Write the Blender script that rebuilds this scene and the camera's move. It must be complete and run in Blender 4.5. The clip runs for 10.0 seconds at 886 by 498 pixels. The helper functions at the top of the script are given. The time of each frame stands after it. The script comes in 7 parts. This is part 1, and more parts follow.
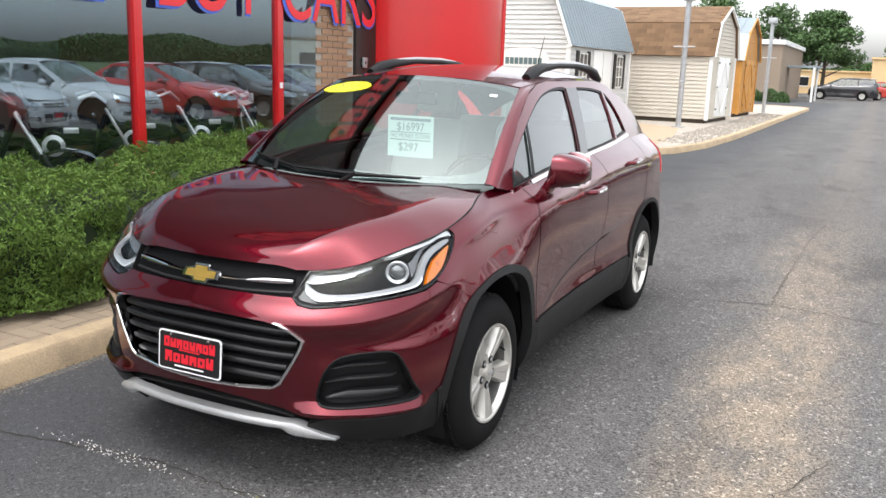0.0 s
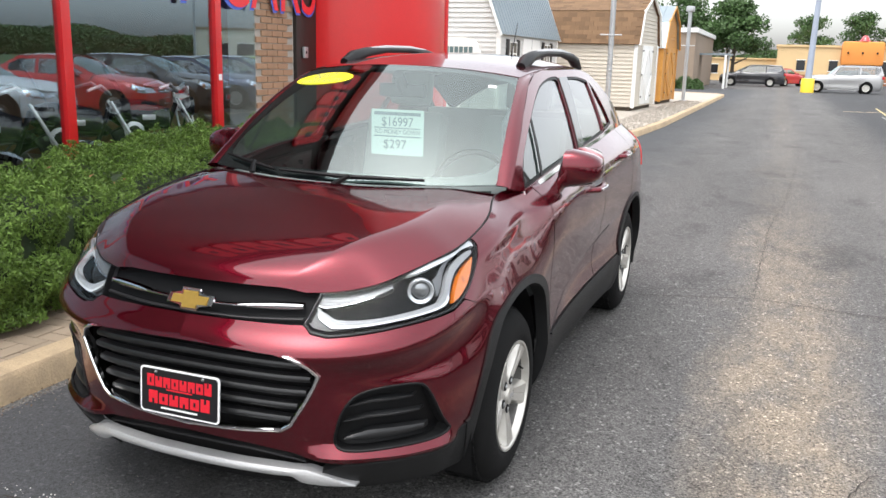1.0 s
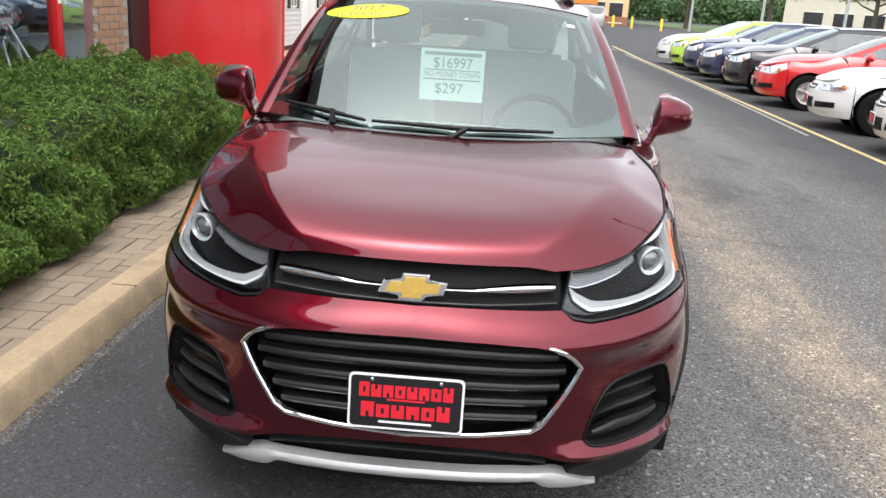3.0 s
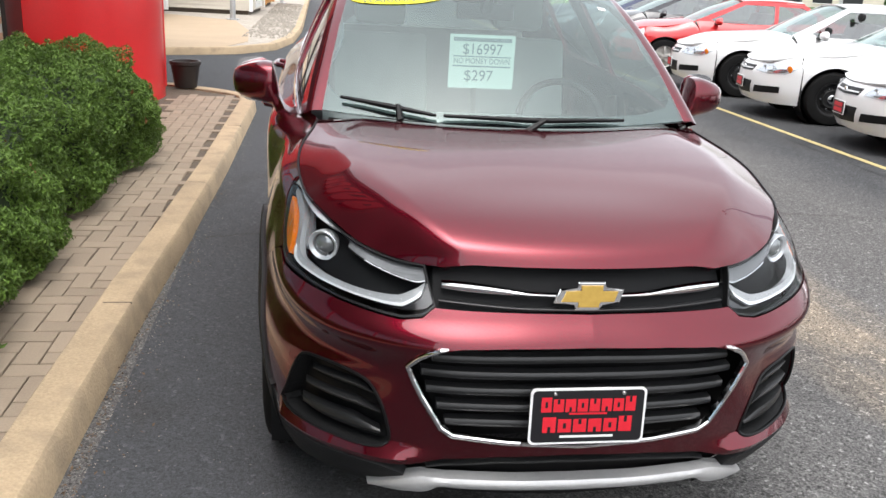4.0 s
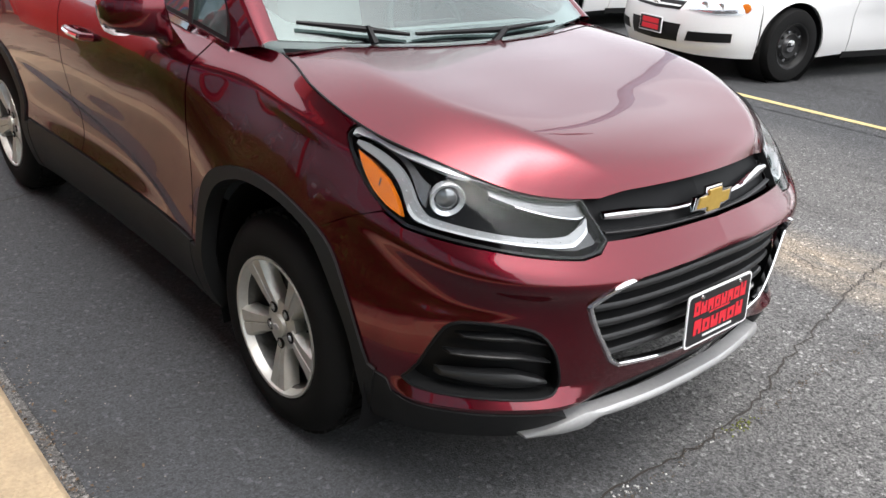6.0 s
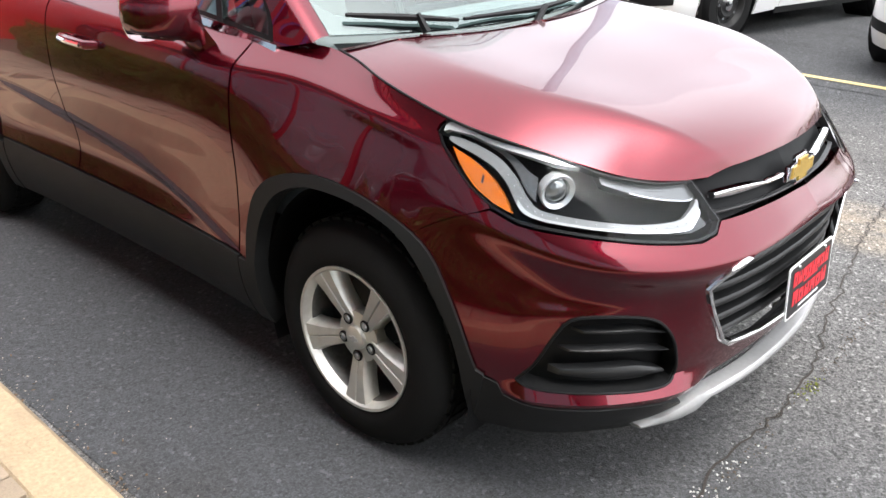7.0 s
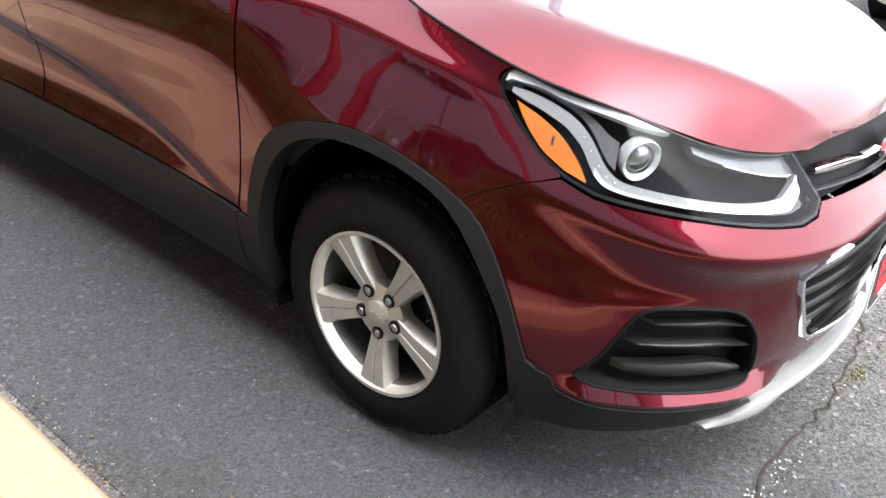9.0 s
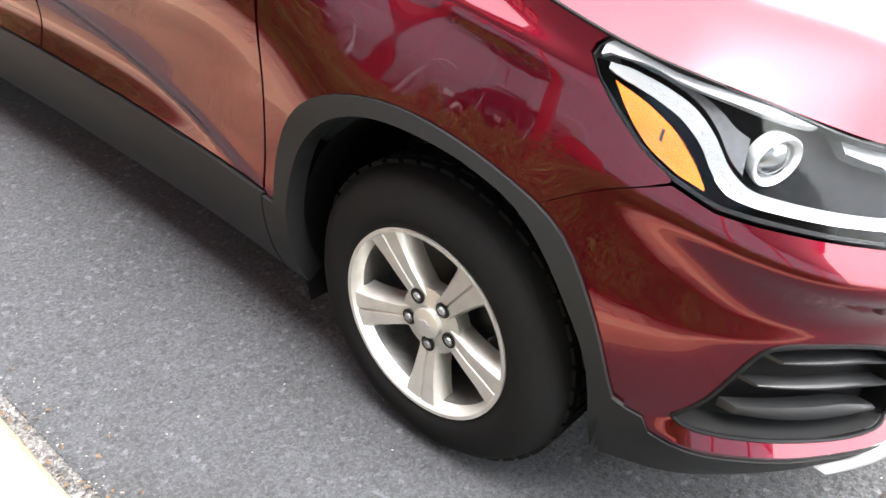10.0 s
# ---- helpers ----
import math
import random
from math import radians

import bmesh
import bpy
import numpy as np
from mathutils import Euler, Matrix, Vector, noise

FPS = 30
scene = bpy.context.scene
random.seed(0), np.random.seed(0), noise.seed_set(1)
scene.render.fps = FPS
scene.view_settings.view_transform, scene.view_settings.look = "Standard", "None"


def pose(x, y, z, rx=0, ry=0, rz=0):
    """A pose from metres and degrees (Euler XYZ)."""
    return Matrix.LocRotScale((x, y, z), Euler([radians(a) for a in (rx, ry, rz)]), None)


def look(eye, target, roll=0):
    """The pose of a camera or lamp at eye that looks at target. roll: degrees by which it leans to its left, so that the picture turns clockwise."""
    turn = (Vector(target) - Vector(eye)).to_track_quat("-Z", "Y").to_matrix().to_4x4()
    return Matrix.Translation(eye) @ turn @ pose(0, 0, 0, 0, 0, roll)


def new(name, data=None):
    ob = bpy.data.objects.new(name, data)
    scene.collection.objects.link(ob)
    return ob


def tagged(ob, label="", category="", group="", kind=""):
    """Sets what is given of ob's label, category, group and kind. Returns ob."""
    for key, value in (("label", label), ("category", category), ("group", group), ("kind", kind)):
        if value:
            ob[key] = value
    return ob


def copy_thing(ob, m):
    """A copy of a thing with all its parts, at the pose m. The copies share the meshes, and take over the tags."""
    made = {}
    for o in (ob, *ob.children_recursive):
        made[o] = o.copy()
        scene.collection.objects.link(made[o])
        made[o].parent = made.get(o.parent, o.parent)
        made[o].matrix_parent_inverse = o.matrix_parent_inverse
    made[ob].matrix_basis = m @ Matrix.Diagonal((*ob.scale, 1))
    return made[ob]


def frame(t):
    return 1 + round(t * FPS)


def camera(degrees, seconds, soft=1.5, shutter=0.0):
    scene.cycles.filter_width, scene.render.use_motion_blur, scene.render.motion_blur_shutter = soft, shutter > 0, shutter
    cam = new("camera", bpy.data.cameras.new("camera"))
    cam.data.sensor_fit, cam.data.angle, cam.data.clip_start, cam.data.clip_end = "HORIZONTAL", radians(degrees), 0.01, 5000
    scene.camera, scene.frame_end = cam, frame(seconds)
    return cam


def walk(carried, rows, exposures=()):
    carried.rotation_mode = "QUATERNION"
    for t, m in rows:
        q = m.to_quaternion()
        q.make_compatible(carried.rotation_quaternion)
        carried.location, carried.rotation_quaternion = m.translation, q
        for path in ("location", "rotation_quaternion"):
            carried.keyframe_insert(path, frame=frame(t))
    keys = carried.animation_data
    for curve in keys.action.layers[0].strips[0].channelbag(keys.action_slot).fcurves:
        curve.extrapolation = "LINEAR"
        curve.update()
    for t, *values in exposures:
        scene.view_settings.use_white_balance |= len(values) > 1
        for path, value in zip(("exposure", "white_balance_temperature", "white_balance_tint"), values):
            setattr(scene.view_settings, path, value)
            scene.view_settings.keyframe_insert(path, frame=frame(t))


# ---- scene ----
cam = camera(54.9, 10.0)
PATH = [
    (0, (2.182, -3.198, 1.614), (1.311, -1.447, 1.194), 1.9),
    (0.5, (1.935, -3.059, 1.616), (1.131, -1.274, 1.202), 1.2),
    (1, (1.68, -2.986, 1.598), (0.983, -1.163, 1.161), 1.5),
    (1.5, (1.34, -3.069, 1.577), (0.781, -1.234, 1.011), 1.0),
    (2, (0.974, -3.086, 1.55), (0.555, -1.226, 0.947), 1.6),
    (2.5, (0.564, -3.076, 1.585), (0.248, -1.183, 1.025), 2.3),
    (2.7, (0.4, -3.024, 1.551), (0.164, -1.117, 0.997), 2.9),
    (3.8, (-0.508, -2.778, 1.57), (-0.241, -0.89, 0.967), 3.6),
    (4, (-0.692, -2.759, 1.577), (-0.391, -0.879, 0.966), 3.2),
    (4.5, (-1.134, -2.676, 1.592), (-0.611, -0.857, 0.946), 4.4),
    (5, (-1.427, -2.428, 1.564), (-0.562, -0.747, 0.912), 5.0),
    (5.5, (-1.743, -2.182, 1.539), (-0.657, -0.658, 0.834), 5.0),
    (5.7, (-1.85, -2.086, 1.565), (-0.694, -0.636, 0.815), 4.6),
    (6.8, (-2.119, -1.596, 1.512), (-0.781, -0.357, 0.691), 0.5),
    (7, (-2.198, -1.537, 1.546), (-0.838, -0.329, 0.713), 0.8),
    (7.5, (-2.305, -1.452, 1.552), (-0.908, -0.288, 0.72), 2.0),
    (8, (-2.329, -1.417, 1.529), (-0.915, -0.289, 0.676), 3.2),
    (8.5, (-2.299, -1.366, 1.511), (-0.878, -0.292, 0.602), 4.6),
    (9, (-2.103, -1.171, 1.469), (-0.714, -0.098, 0.51), 4.7),
    (9.5, (-1.88, -0.971, 1.431), (-0.568, 0.127, 0.396), 3.8),
    (10, (-1.857, -0.874, 1.433), (-0.578, 0.178, 0.311), 4.3),
]
EXPOSURES = [(0.0, 1.03), (1.0, 1.0), (1.5, 0.98), (2.0, 1.22), (2.5, 1.06), (4.0, 0.92), (4.5, 0.83), (5.0, 0.90), (5.5, 0.94), (7.0, 1.60), (7.5, 1.62), (8.5, 1.87), (9.0, 2.03), (10.0, 2.88)]
walk(cam, [(t, look(eye, target, roll)) for t, eye, target, roll in PATH], EXPOSURES)

# ---- world and sun: bright overcast ----
SUN_EL, SUN_AZ = 70.0, 195.0
world = bpy.data.worlds.new("overcast_sky")
scene.world = world
world.use_nodes = True
wn, wl = world.node_tree.nodes, world.node_tree.links
sky = wn.new("ShaderNodeTexSky")
sky.sky_type = "NISHITA"
sky.sun_disc = False
sky.sun_elevation, sky.sun_rotation = radians(SUN_EL), radians(SUN_AZ)
sky.air_density, sky.dust_density, sky.ozone_density = 1.0, 3.0, 1.0
grey = wn.new("ShaderNodeHueSaturation")
grey.inputs["Saturation"].default_value = 0.22
coords = wn.new("ShaderNodeTexCoord")
cloud = wn.new("ShaderNodeTexNoise")
cloud.inputs["Scale"].default_value, cloud.inputs["Detail"].default_value = 2.2, 5.0
cloud_ramp = wn.new("ShaderNodeMapRange")
cloud_ramp.inputs["From Min"].default_value, cloud_ramp.inputs["From Max"].default_value = 0.3, 0.7
cloud_ramp.inputs["To Min"].default_value, cloud_ramp.inputs["To Max"].default_value = 0.92, 1.08
height = wn.new("ShaderNodeSeparateXYZ")
dome = wn.new("ShaderNodeMapRange")
dome.inputs["From Min"].default_value, dome.inputs["From Max"].default_value = 0.0, 1.0
dome.inputs["To Min"].default_value, dome.inputs["To Max"].default_value = 1.36, 1.72
overcast = wn.new("ShaderNodeMath")
overcast.operation = "MULTIPLY"
wl.new(coords.outputs["Generated"], height.inputs["Vector"])
wl.new(height.outputs["Z"], dome.inputs["Value"])
wl.new(dome.outputs["Result"], overcast.inputs[0])
wl.new(cloud_ramp.outputs["Result"], overcast.inputs[1])
lit = wn.new("ShaderNodeVectorMath")
lit.operation = "SCALE"
wl.new(coords.outputs["Generated"], cloud.inputs["Vector"])
wl.new(cloud.outputs["Fac"], cloud_ramp.inputs["Value"])
wl.new(sky.outputs["Color"], grey.inputs["Color"])
wl.new(grey.outputs["Color"], lit.inputs[0])
wl.new(overcast.outputs[0], lit.inputs["Scale"])
wl.new(lit.outputs["Vector"], wn["Background"].inputs["Color"])
wn["Background"].inputs["Strength"].default_value = 0.15
sun = new("sun", bpy.data.lights.new("sun", "SUN"))
sun.data.energy, sun.data.angle, sun.data.color = 0.5, radians(160), (1.0, 0.97, 0.92)
sun.matrix_world = pose(0, 0, 30, 90 - SUN_EL, 0, 180 - SUN_AZ)


# ---- materials ----
def mat(name, base, rough=0.6, metal=0.0, scale=8.0, vary=0.12, bump=0.0, fine=90.0, stain=None, coat=0.0, per_piece=0.0, spec=0.5, rvar=0.1, island=0.0):
    """Principled surface with variation at two scales and a fine relief."""
    m = bpy.data.materials.new(name)
    m.use_nodes = True
    n, l = m.node_tree.nodes, m.node_tree.links
    b = n["Principled BSDF"]
    b.inputs["Roughness"].default_value, b.inputs["Metallic"].default_value = rough, metal
    b.inputs["Specular IOR Level"].default_value = spec
    b.inputs["Coat Weight"].default_value, b.inputs["Coat Roughness"].default_value = coat, 0.02
    tc = n.new("ShaderNodeTexCoord")
    big, small = n.new("ShaderNodeTexNoise"), n.new("ShaderNodeTexNoise")
    big.inputs["Scale"].default_value, big.inputs["Detail"].default_value = scale, 4
    small.inputs["Scale"].default_value, small.inputs["Detail"].default_value = fine, 3
    for t in (big, small):
        l.new(tc.outputs["Object"], t.inputs["Vector"])
    add = n.new("ShaderNodeMath")
    add.operation = "ADD"
    l.new(big.outputs["Fac"], add.inputs[0])
    l.new(small.outputs["Fac"], add.inputs[1])
    last = add.outputs[0]
    if per_piece:
        info = n.new("ShaderNodeObjectInfo")
        mul = n.new("ShaderNodeMath")
        mul.operation = "MULTIPLY_ADD"
        mul.inputs[1].default_value = per_piece
        l.new(info.outputs["Random"], mul.inputs[0])
        l.new(last, mul.inputs[2])
        last = mul.outputs[0]
    if island:
        leafy, mul = n.new("ShaderNodeNewGeometry"), n.new("ShaderNodeMath")
        mul.operation = "MULTIPLY_ADD"
        mul.inputs[1].default_value = island
        l.new(leafy.outputs["Random Per Island"], mul.inputs[0])
        l.new(last, mul.inputs[2])
        last = mul.outputs[0]
    ramp = n.new("ShaderNodeMapRange")
    ramp.inputs["From Min"].default_value, ramp.inputs["From Max"].default_value = 0.6, 1.4 + per_piece + island
    ramp.inputs["To Min"].default_value, ramp.inputs["To Max"].default_value = 1 - vary, 1 + vary
    l.new(last, ramp.inputs["Value"])
    tone = n.new("ShaderNodeVectorMath")
    tone.operation = "SCALE"
    tone.inputs[0].default_value = base
    l.new(ramp.outputs["Result"], tone.inputs["Scale"])
    colour = tone.outputs["Vector"]
    if stain:
        mix, edge, blot = n.new("ShaderNodeMix"), n.new("ShaderNodeMapRange"), n.new("ShaderNodeTexNoise")
        mix.data_type = "RGBA"
        blot.inputs["Scale"].default_value, blot.inputs["Detail"].default_value = stain[3], 6
        edge.inputs["From Min"].default_value, edge.inputs["From Max"].default_value = 0.5, 0.75
        edge.inputs["To Max"].default_value = stain[4]
        l.new(tc.outputs["Object"], blot.inputs["Vector"])
        l.new(blot.outputs["Fac"], edge.inputs["Value"])
        l.new(edge.outputs["Result"], mix.inputs["Factor"])
        l.new(colour, mix.inputs["A"])
        mix.inputs["B"].default_value = (*stain[:3], 1)
        colour = mix.outputs["Result"]
    l.new(colour, b.inputs["Base Color"])
    if rvar:
        rr = n.new("ShaderNodeMapRange")
        rr.inputs["To Min"].default_value, rr.inputs["To Max"].default_value = max(0.0, rough * (1 - rvar)), min(1, rough * (1 + rvar))
        l.new(big.outputs["Fac"], rr.inputs["Value"])
        l.new(rr.outputs["Result"], b.inputs["Roughness"])
    if bump:
        bp = n.new("ShaderNodeBump")
        bp.inputs["Strength"].default_value, bp.inputs["Distance"].default_value = 1.0, bump
        l.new(small.outputs["Fac"], bp.inputs["Height"])
        l.new(bp.outputs["Normal"], b.inputs["Normal"])
    return m


def glass(name, tint, gloss=0.02, straight=0.08, sheen=(1, 1, 1)):
    """A thin pane: tinted, see-through, with a gloss that grows towards grazing view; straight is its share seen square on."""
    m = bpy.data.materials.new(name)
    m.use_nodes = True
    n, l = m.node_tree.nodes, m.node_tree.links
    n.remove(n["Principled BSDF"])
    clear, shine, mix, face = n.new("ShaderNodeBsdfTransparent"), n.new("ShaderNodeBsdfGlossy"), n.new("ShaderNodeMixShader"), n.new("ShaderNodeLayerWeight")
    clear.inputs["Color"].default_value = (*tint, 1)
    shine.inputs["Roughness"].default_value = gloss
    shine.inputs["Color"].default_value = (*sheen, 1)
    face.inputs["Blend"].default_value = 0.5
    power, share = n.new("ShaderNodeMath"), n.new("ShaderNodeMath")
    power.operation, share.operation = "POWER", "MULTIPLY_ADD"
    power.inputs[1].default_value = 4.0
    share.inputs[1].default_value, share.inputs[2].default_value = 1 - straight, straight
    l.new(face.outputs["Facing"], power.inputs[0])
    l.new(power.outputs[0], share.inputs[0])
    l.new(share.outputs[0], mix.inputs["Fac"])
    l.new(clear.outputs["BSDF"], mix.inputs[1])
    l.new(shine.outputs["BSDF"], mix.inputs[2])
    l.new(mix.outputs["Shader"], n["Material Output"].inputs["Surface"])
    return m


M = {}
M["paint"] = mat("maroon_metallic_paint", (0.126, 0.0045, 0.0130), 0.24, 0.86, 1.5, 0.06, 0.0, 2500.0, coat=1.0, rvar=0.05, spec=0.0)
M["paint"].node_tree.nodes["Principled BSDF"].inputs["Coat IOR"].default_value = 1.5
M["white_paint"] = mat("white_car_paint", (0.68, 0.68, 0.675), 0.3, 0.0, 1.5, 0.03, coat=0.8)
M["red_paint"] = mat("bright_red_car_paint", (0.55, 0.012, 0.015), 0.3, 0.1, 1.5, 0.06, coat=1.0)
M["black_paint"] = mat("black_car_paint", (0.018, 0.018, 0.022), 0.25, 0.2, 1.5, 0.06, coat=1.0)
M["blue_paint"] = mat("dark_blue_car_paint", (0.03, 0.04, 0.09), 0.28, 0.4, 1.5, 0.06, coat=1.0)
M["lime_paint"] = mat("lime_green_car_paint", (0.42, 0.62, 0.06), 0.3, 0.1, 1.5, 0.06, coat=1.0)
M["silver_paint"] = mat("silver_car_paint", (0.36, 0.36, 0.36), 0.3, 0.6, 1.5, 0.05, coat=0.8)
M["clad"] = mat("dark_grey_textured_plastic", (0.0105, 0.0108, 0.0112), 0.55, 0.0, 5, 0.12, 0.0006, 700, spec=0.3)
M["black"] = mat("black_plastic", (0.006, 0.006, 0.0065), 0.45, 0.0, 5, 0.15, 0.0003, 500, spec=0.25)
M["gloss_black"] = mat("gloss_black_trim", (0.008, 0.008, 0.009), 0.12, 0.0, 4, 0.1, coat=0.6)
M["slat"] = mat("satin_dark_grille_slat", (0.013, 0.0133, 0.014), 0.40, 0.0, 5, 0.1)
M["chrome"] = mat("chrome", (0.82, 0.82, 0.83), 0.07, 1.0, 5, 0.03)
M["alloy"] = mat("silver_painted_alloy", (0.60, 0.585, 0.545), 0.36, 0.65, 9, 0.08, 0.0, 300, stain=(0.38, 0.34, 0.28, 30, 0.3))
# rim barrel: silver alloy darkened in colour for the shade behind the spokes
M["alloy_shaded"] = mat("shaded_barrel_alloy", (0.10, 0.098, 0.094), 0.5, 0.5, 20, 0.3)
M["steel"] = mat("black_steel_wheel", (0.02, 0.02, 0.02), 0.45, 0.3, 9, 0.1)
M["lip"] = mat("silver_painted_skid_strip", (0.48, 0.48, 0.48), 0.38, 0.5, 9, 0.08)
M["rubber"] = mat("tyre_rubber", (0.010, 0.010, 0.010), 0.8, 0.0, 25, 0.25, 0.0008, 260, spec=0.12)
M["gold"] = mat("gold_emblem", (0.72, 0.48, 0.12), 0.25, 0.7, 30, 0.12)
M["amber"] = mat("amber_reflector", (0.62, 0.155, 0.008), 0.15, 0.0, 60, 0.12, 0.001, 320, coat=1.0)
M["lamp_silver"] = mat("headlamp_silver", (0.6, 0.61, 0.63), 0.16, 0.9, 30, 0.06)
M["lamp_ring"] = mat("bright_projector_ring", (0.66, 0.67, 0.68), 0.26, 0.45, 30, 0.06)
M["lamp_clear"] = mat("clear_ribbed_lamp_block", (0.15, 0.153, 0.158), 0.22, 0.4, 30, 0.15)
M["lamp_bulb"] = mat("glassy_projector_lens", (0.24, 0.245, 0.25), 0.08, 0.6, 30, 0.1, coat=1.0)
M["lamp_white"] = mat("frosted_light_strip", (0.25, 0.255, 0.26), 0.3, 0.0, 60, 0.08, 0.001, 200, coat=1.0)
M["lamp_trim"] = mat("bright_lamp_trim", (0.74, 0.75, 0.76), 0.22, 0.35, 30, 0.05)
M["lamp_dark"] = mat("headlamp_dark_bezel", (0.007, 0.0073, 0.008), 0.5, 0.0, 30, 0.1, spec=0.1)
M["lens"] = glass("clear_lamp_lens", (0.96, 0.98, 0.99), 0.02, 0.02, (0.6, 0.6, 0.6))
M["windscreen"] = glass("windscreen_glass", (0.68, 0.83, 0.80), 0.01, 0.15, (0.90, 1.0, 0.97))
M["side_glass"] = glass("tinted_side_glass", (0.40, 0.47, 0.46), 0.01, 0.16)
M["shop_glass"] = glass("shop_window_glass", (0.86, 0.92, 0.92), 0.005, 0.25, (0.68, 0.87, 1.0))
M["cabin_light"] = mat("pale_grey_cabin_cloth", (0.40, 0.42, 0.41), 0.85, 0, 10, 0.12, 0.001, 200)
M["cabin"] = mat("grey_cabin_trim", (0.20, 0.21, 0.21), 0.8, 0, 10, 0.15, 0.001, 200)
M["paper"] = mat("pale_green_paper", (0.52, 0.63, 0.58), 0.7, 0, 6, 0.04)
M["ink"] = mat("dark_printing_ink", (0.11, 0.17, 0.18), 0.7, 0, 6, 0.05)
M["yellow"] = mat("yellow_sticker", (0.88, 0.78, 0.02), 0.45, 0, 6, 0.04)
M["plate_black"] = mat("black_plate_face", (0.01, 0.01, 0.012), 0.3, 0, 20, 0.1)
M["plate_red"] = mat("red_plate_print", (0.62, 0.015, 0.03), 0.35, 0, 20, 0.08)
M["plate_white"] = mat("white_plate_print", (0.8, 0.8, 0.8), 0.4, 0, 20, 0.05)


def asphalt(name, worn, sealed=None, bays=None):
    """Asphalt: pale and dark stones of two sizes, oil stains and broad blotches, a sandy worn strip, and sealer that thins out away from the kerb."""
    m = bpy.data.materials.new(name)
    m.use_nodes = True
    n, l = m.node_tree.nodes, m.node_tree.links
    b = n["Principled BSDF"]
    b.inputs["Roughness"].default_value, b.inputs["Specular IOR Level"].default_value = 0.85, 0.3
    tc, xyz = n.new("ShaderNodeTexCoord"), n.new("ShaderNodeSeparateXYZ")
    l.new(tc.outputs["Object"], xyz.inputs["Vector"])

    def clouds(size, detail, lo, hi, to_lo, to_hi, shift=0.0, drawn=1.0):
        t, r, at = n.new("ShaderNodeTexNoise"), n.new("ShaderNodeMapRange"), n.new("ShaderNodeVectorMath")
        at.operation = "MULTIPLY_ADD"
        at.inputs[1].default_value = (1, drawn, 1)
        at.inputs[2].default_value = (shift, shift * .7, 0)
        t.inputs["Scale"].default_value, t.inputs["Detail"].default_value, t.inputs["Roughness"].default_value = size, detail, .6
        for key, value in (("From Min", lo), ("From Max", hi), ("To Min", to_lo), ("To Max", to_hi)):
            r.inputs[key].default_value = value
        l.new(tc.outputs["Object"], at.inputs[0])
        l.new(at.outputs["Vector"], t.inputs["Vector"])
        l.new(t.outputs["Fac"], r.inputs["Value"])
        return r.outputs["Result"]

    def sums(kind, p, q):
        k = n.new("ShaderNodeMath")
        k.operation = kind
        for i, v in enumerate((p, q)):
            if isinstance(v, (int, float)):
                k.inputs[i].default_value = v
            else:
                l.new(v, k.inputs[i])
        return k.outputs[0]

    def blend(fac, under, over):
        k = n.new("ShaderNodeMix")
        k.data_type = "RGBA"
        l.new(fac, k.inputs["Factor"])
        for socket, v in (("A", under), ("B", over)):
            if isinstance(v, tuple):
                k.inputs[socket].default_value = (*v, 1)
            else:
                l.new(v, k.inputs[socket])
        return k.outputs["Result"]

    def ranged(value, lo, hi, to_lo, to_hi):
        r = n.new("ShaderNodeMapRange")
        for key, v in (("From Min", lo), ("From Max", hi), ("To Min", to_lo), ("To Max", to_hi)):
            r.inputs[key].default_value = v
        l.new(value, r.inputs["Value"])
        return r.outputs["Result"]

    colour = blend(clouds(.75, 4, .40, .62, 0, 1, 0.0, .22), tuple(c * .90 for c in worn), tuple(c * 1.10 for c in worn))
    if sealed:
        reach = sums("ADD", xyz.outputs["X"], clouds(1.1, 4, 0, 1, -.7, .7, 9.0))
        seal = ranged(reach, -.75, .55, .9, 0)
        colour = blend(seal, colour, sealed)
    if bays:
        colour = blend(ranged(sums("ADD", xyz.outputs["X"], clouds(.9, 4, 0, 1, -.35, .35, 6.0)), 3.3, 4.3, 0, 1), colour, bays)
    # the sandy strip where wheels have worn the binder away
    off = sums("ABSOLUTE", sums("ADD", sums("ADD", xyz.outputs["X"], -1.86), clouds(1.3, 5, 0, 1, -.45, .45, 4.0, .4)), 0.0)
    strip = sums("MULTIPLY", ranged(off, .10, .46, 1, 0), clouds(5.5, 7, .34, .56, .22, 1, 2.0, .35))
    strip = sums("MULTIPLY", strip, ranged(xyz.outputs["Y"], 2.0, 8.0, .85, .15))
    colour = blend(strip, colour, (.25, .205, .155))
    # dark oil stains
    colour = blend(clouds(1.6, 5, .55, .69, 0, .6, 13.0, .5), colour, tuple(c * .42 for c in worn))
    for size, lo, hi, dark, pale in ((150.0, 0.0, 1.0, .44, 1.56), (330.0, 0.0, 1.0, .58, 1.42), (75.0, .93, .97, 1.0, 2.1), (95.0, .90, .95, 1.0, .5)):
        vor, sep, scaled = n.new("ShaderNodeTexVoronoi"), n.new("ShaderNodeSeparateColor"), n.new("ShaderNodeVectorMath")
        vor.inputs["Scale"].default_value = size
        scaled.operation = "SCALE"
        l.new(tc.outputs["Object"], vor.inputs["Vector"])
        l.new(vor.outputs["Color"], sep.inputs["Color"])
        l.new(colour, scaled.inputs[0])
        stone = ranged(sep.outputs["Red" if pale > 1 else "Blue"], lo, hi, dark, pale)
        if sealed:
            stone = sums("ADD", 1.0, sums("MULTIPLY", sums("ADD", stone, -1.0), ranged(seal, 0, .9, 1, .45)))
        l.new(stone, scaled.inputs["Scale"])
        colour = scaled.outputs["Vector"]
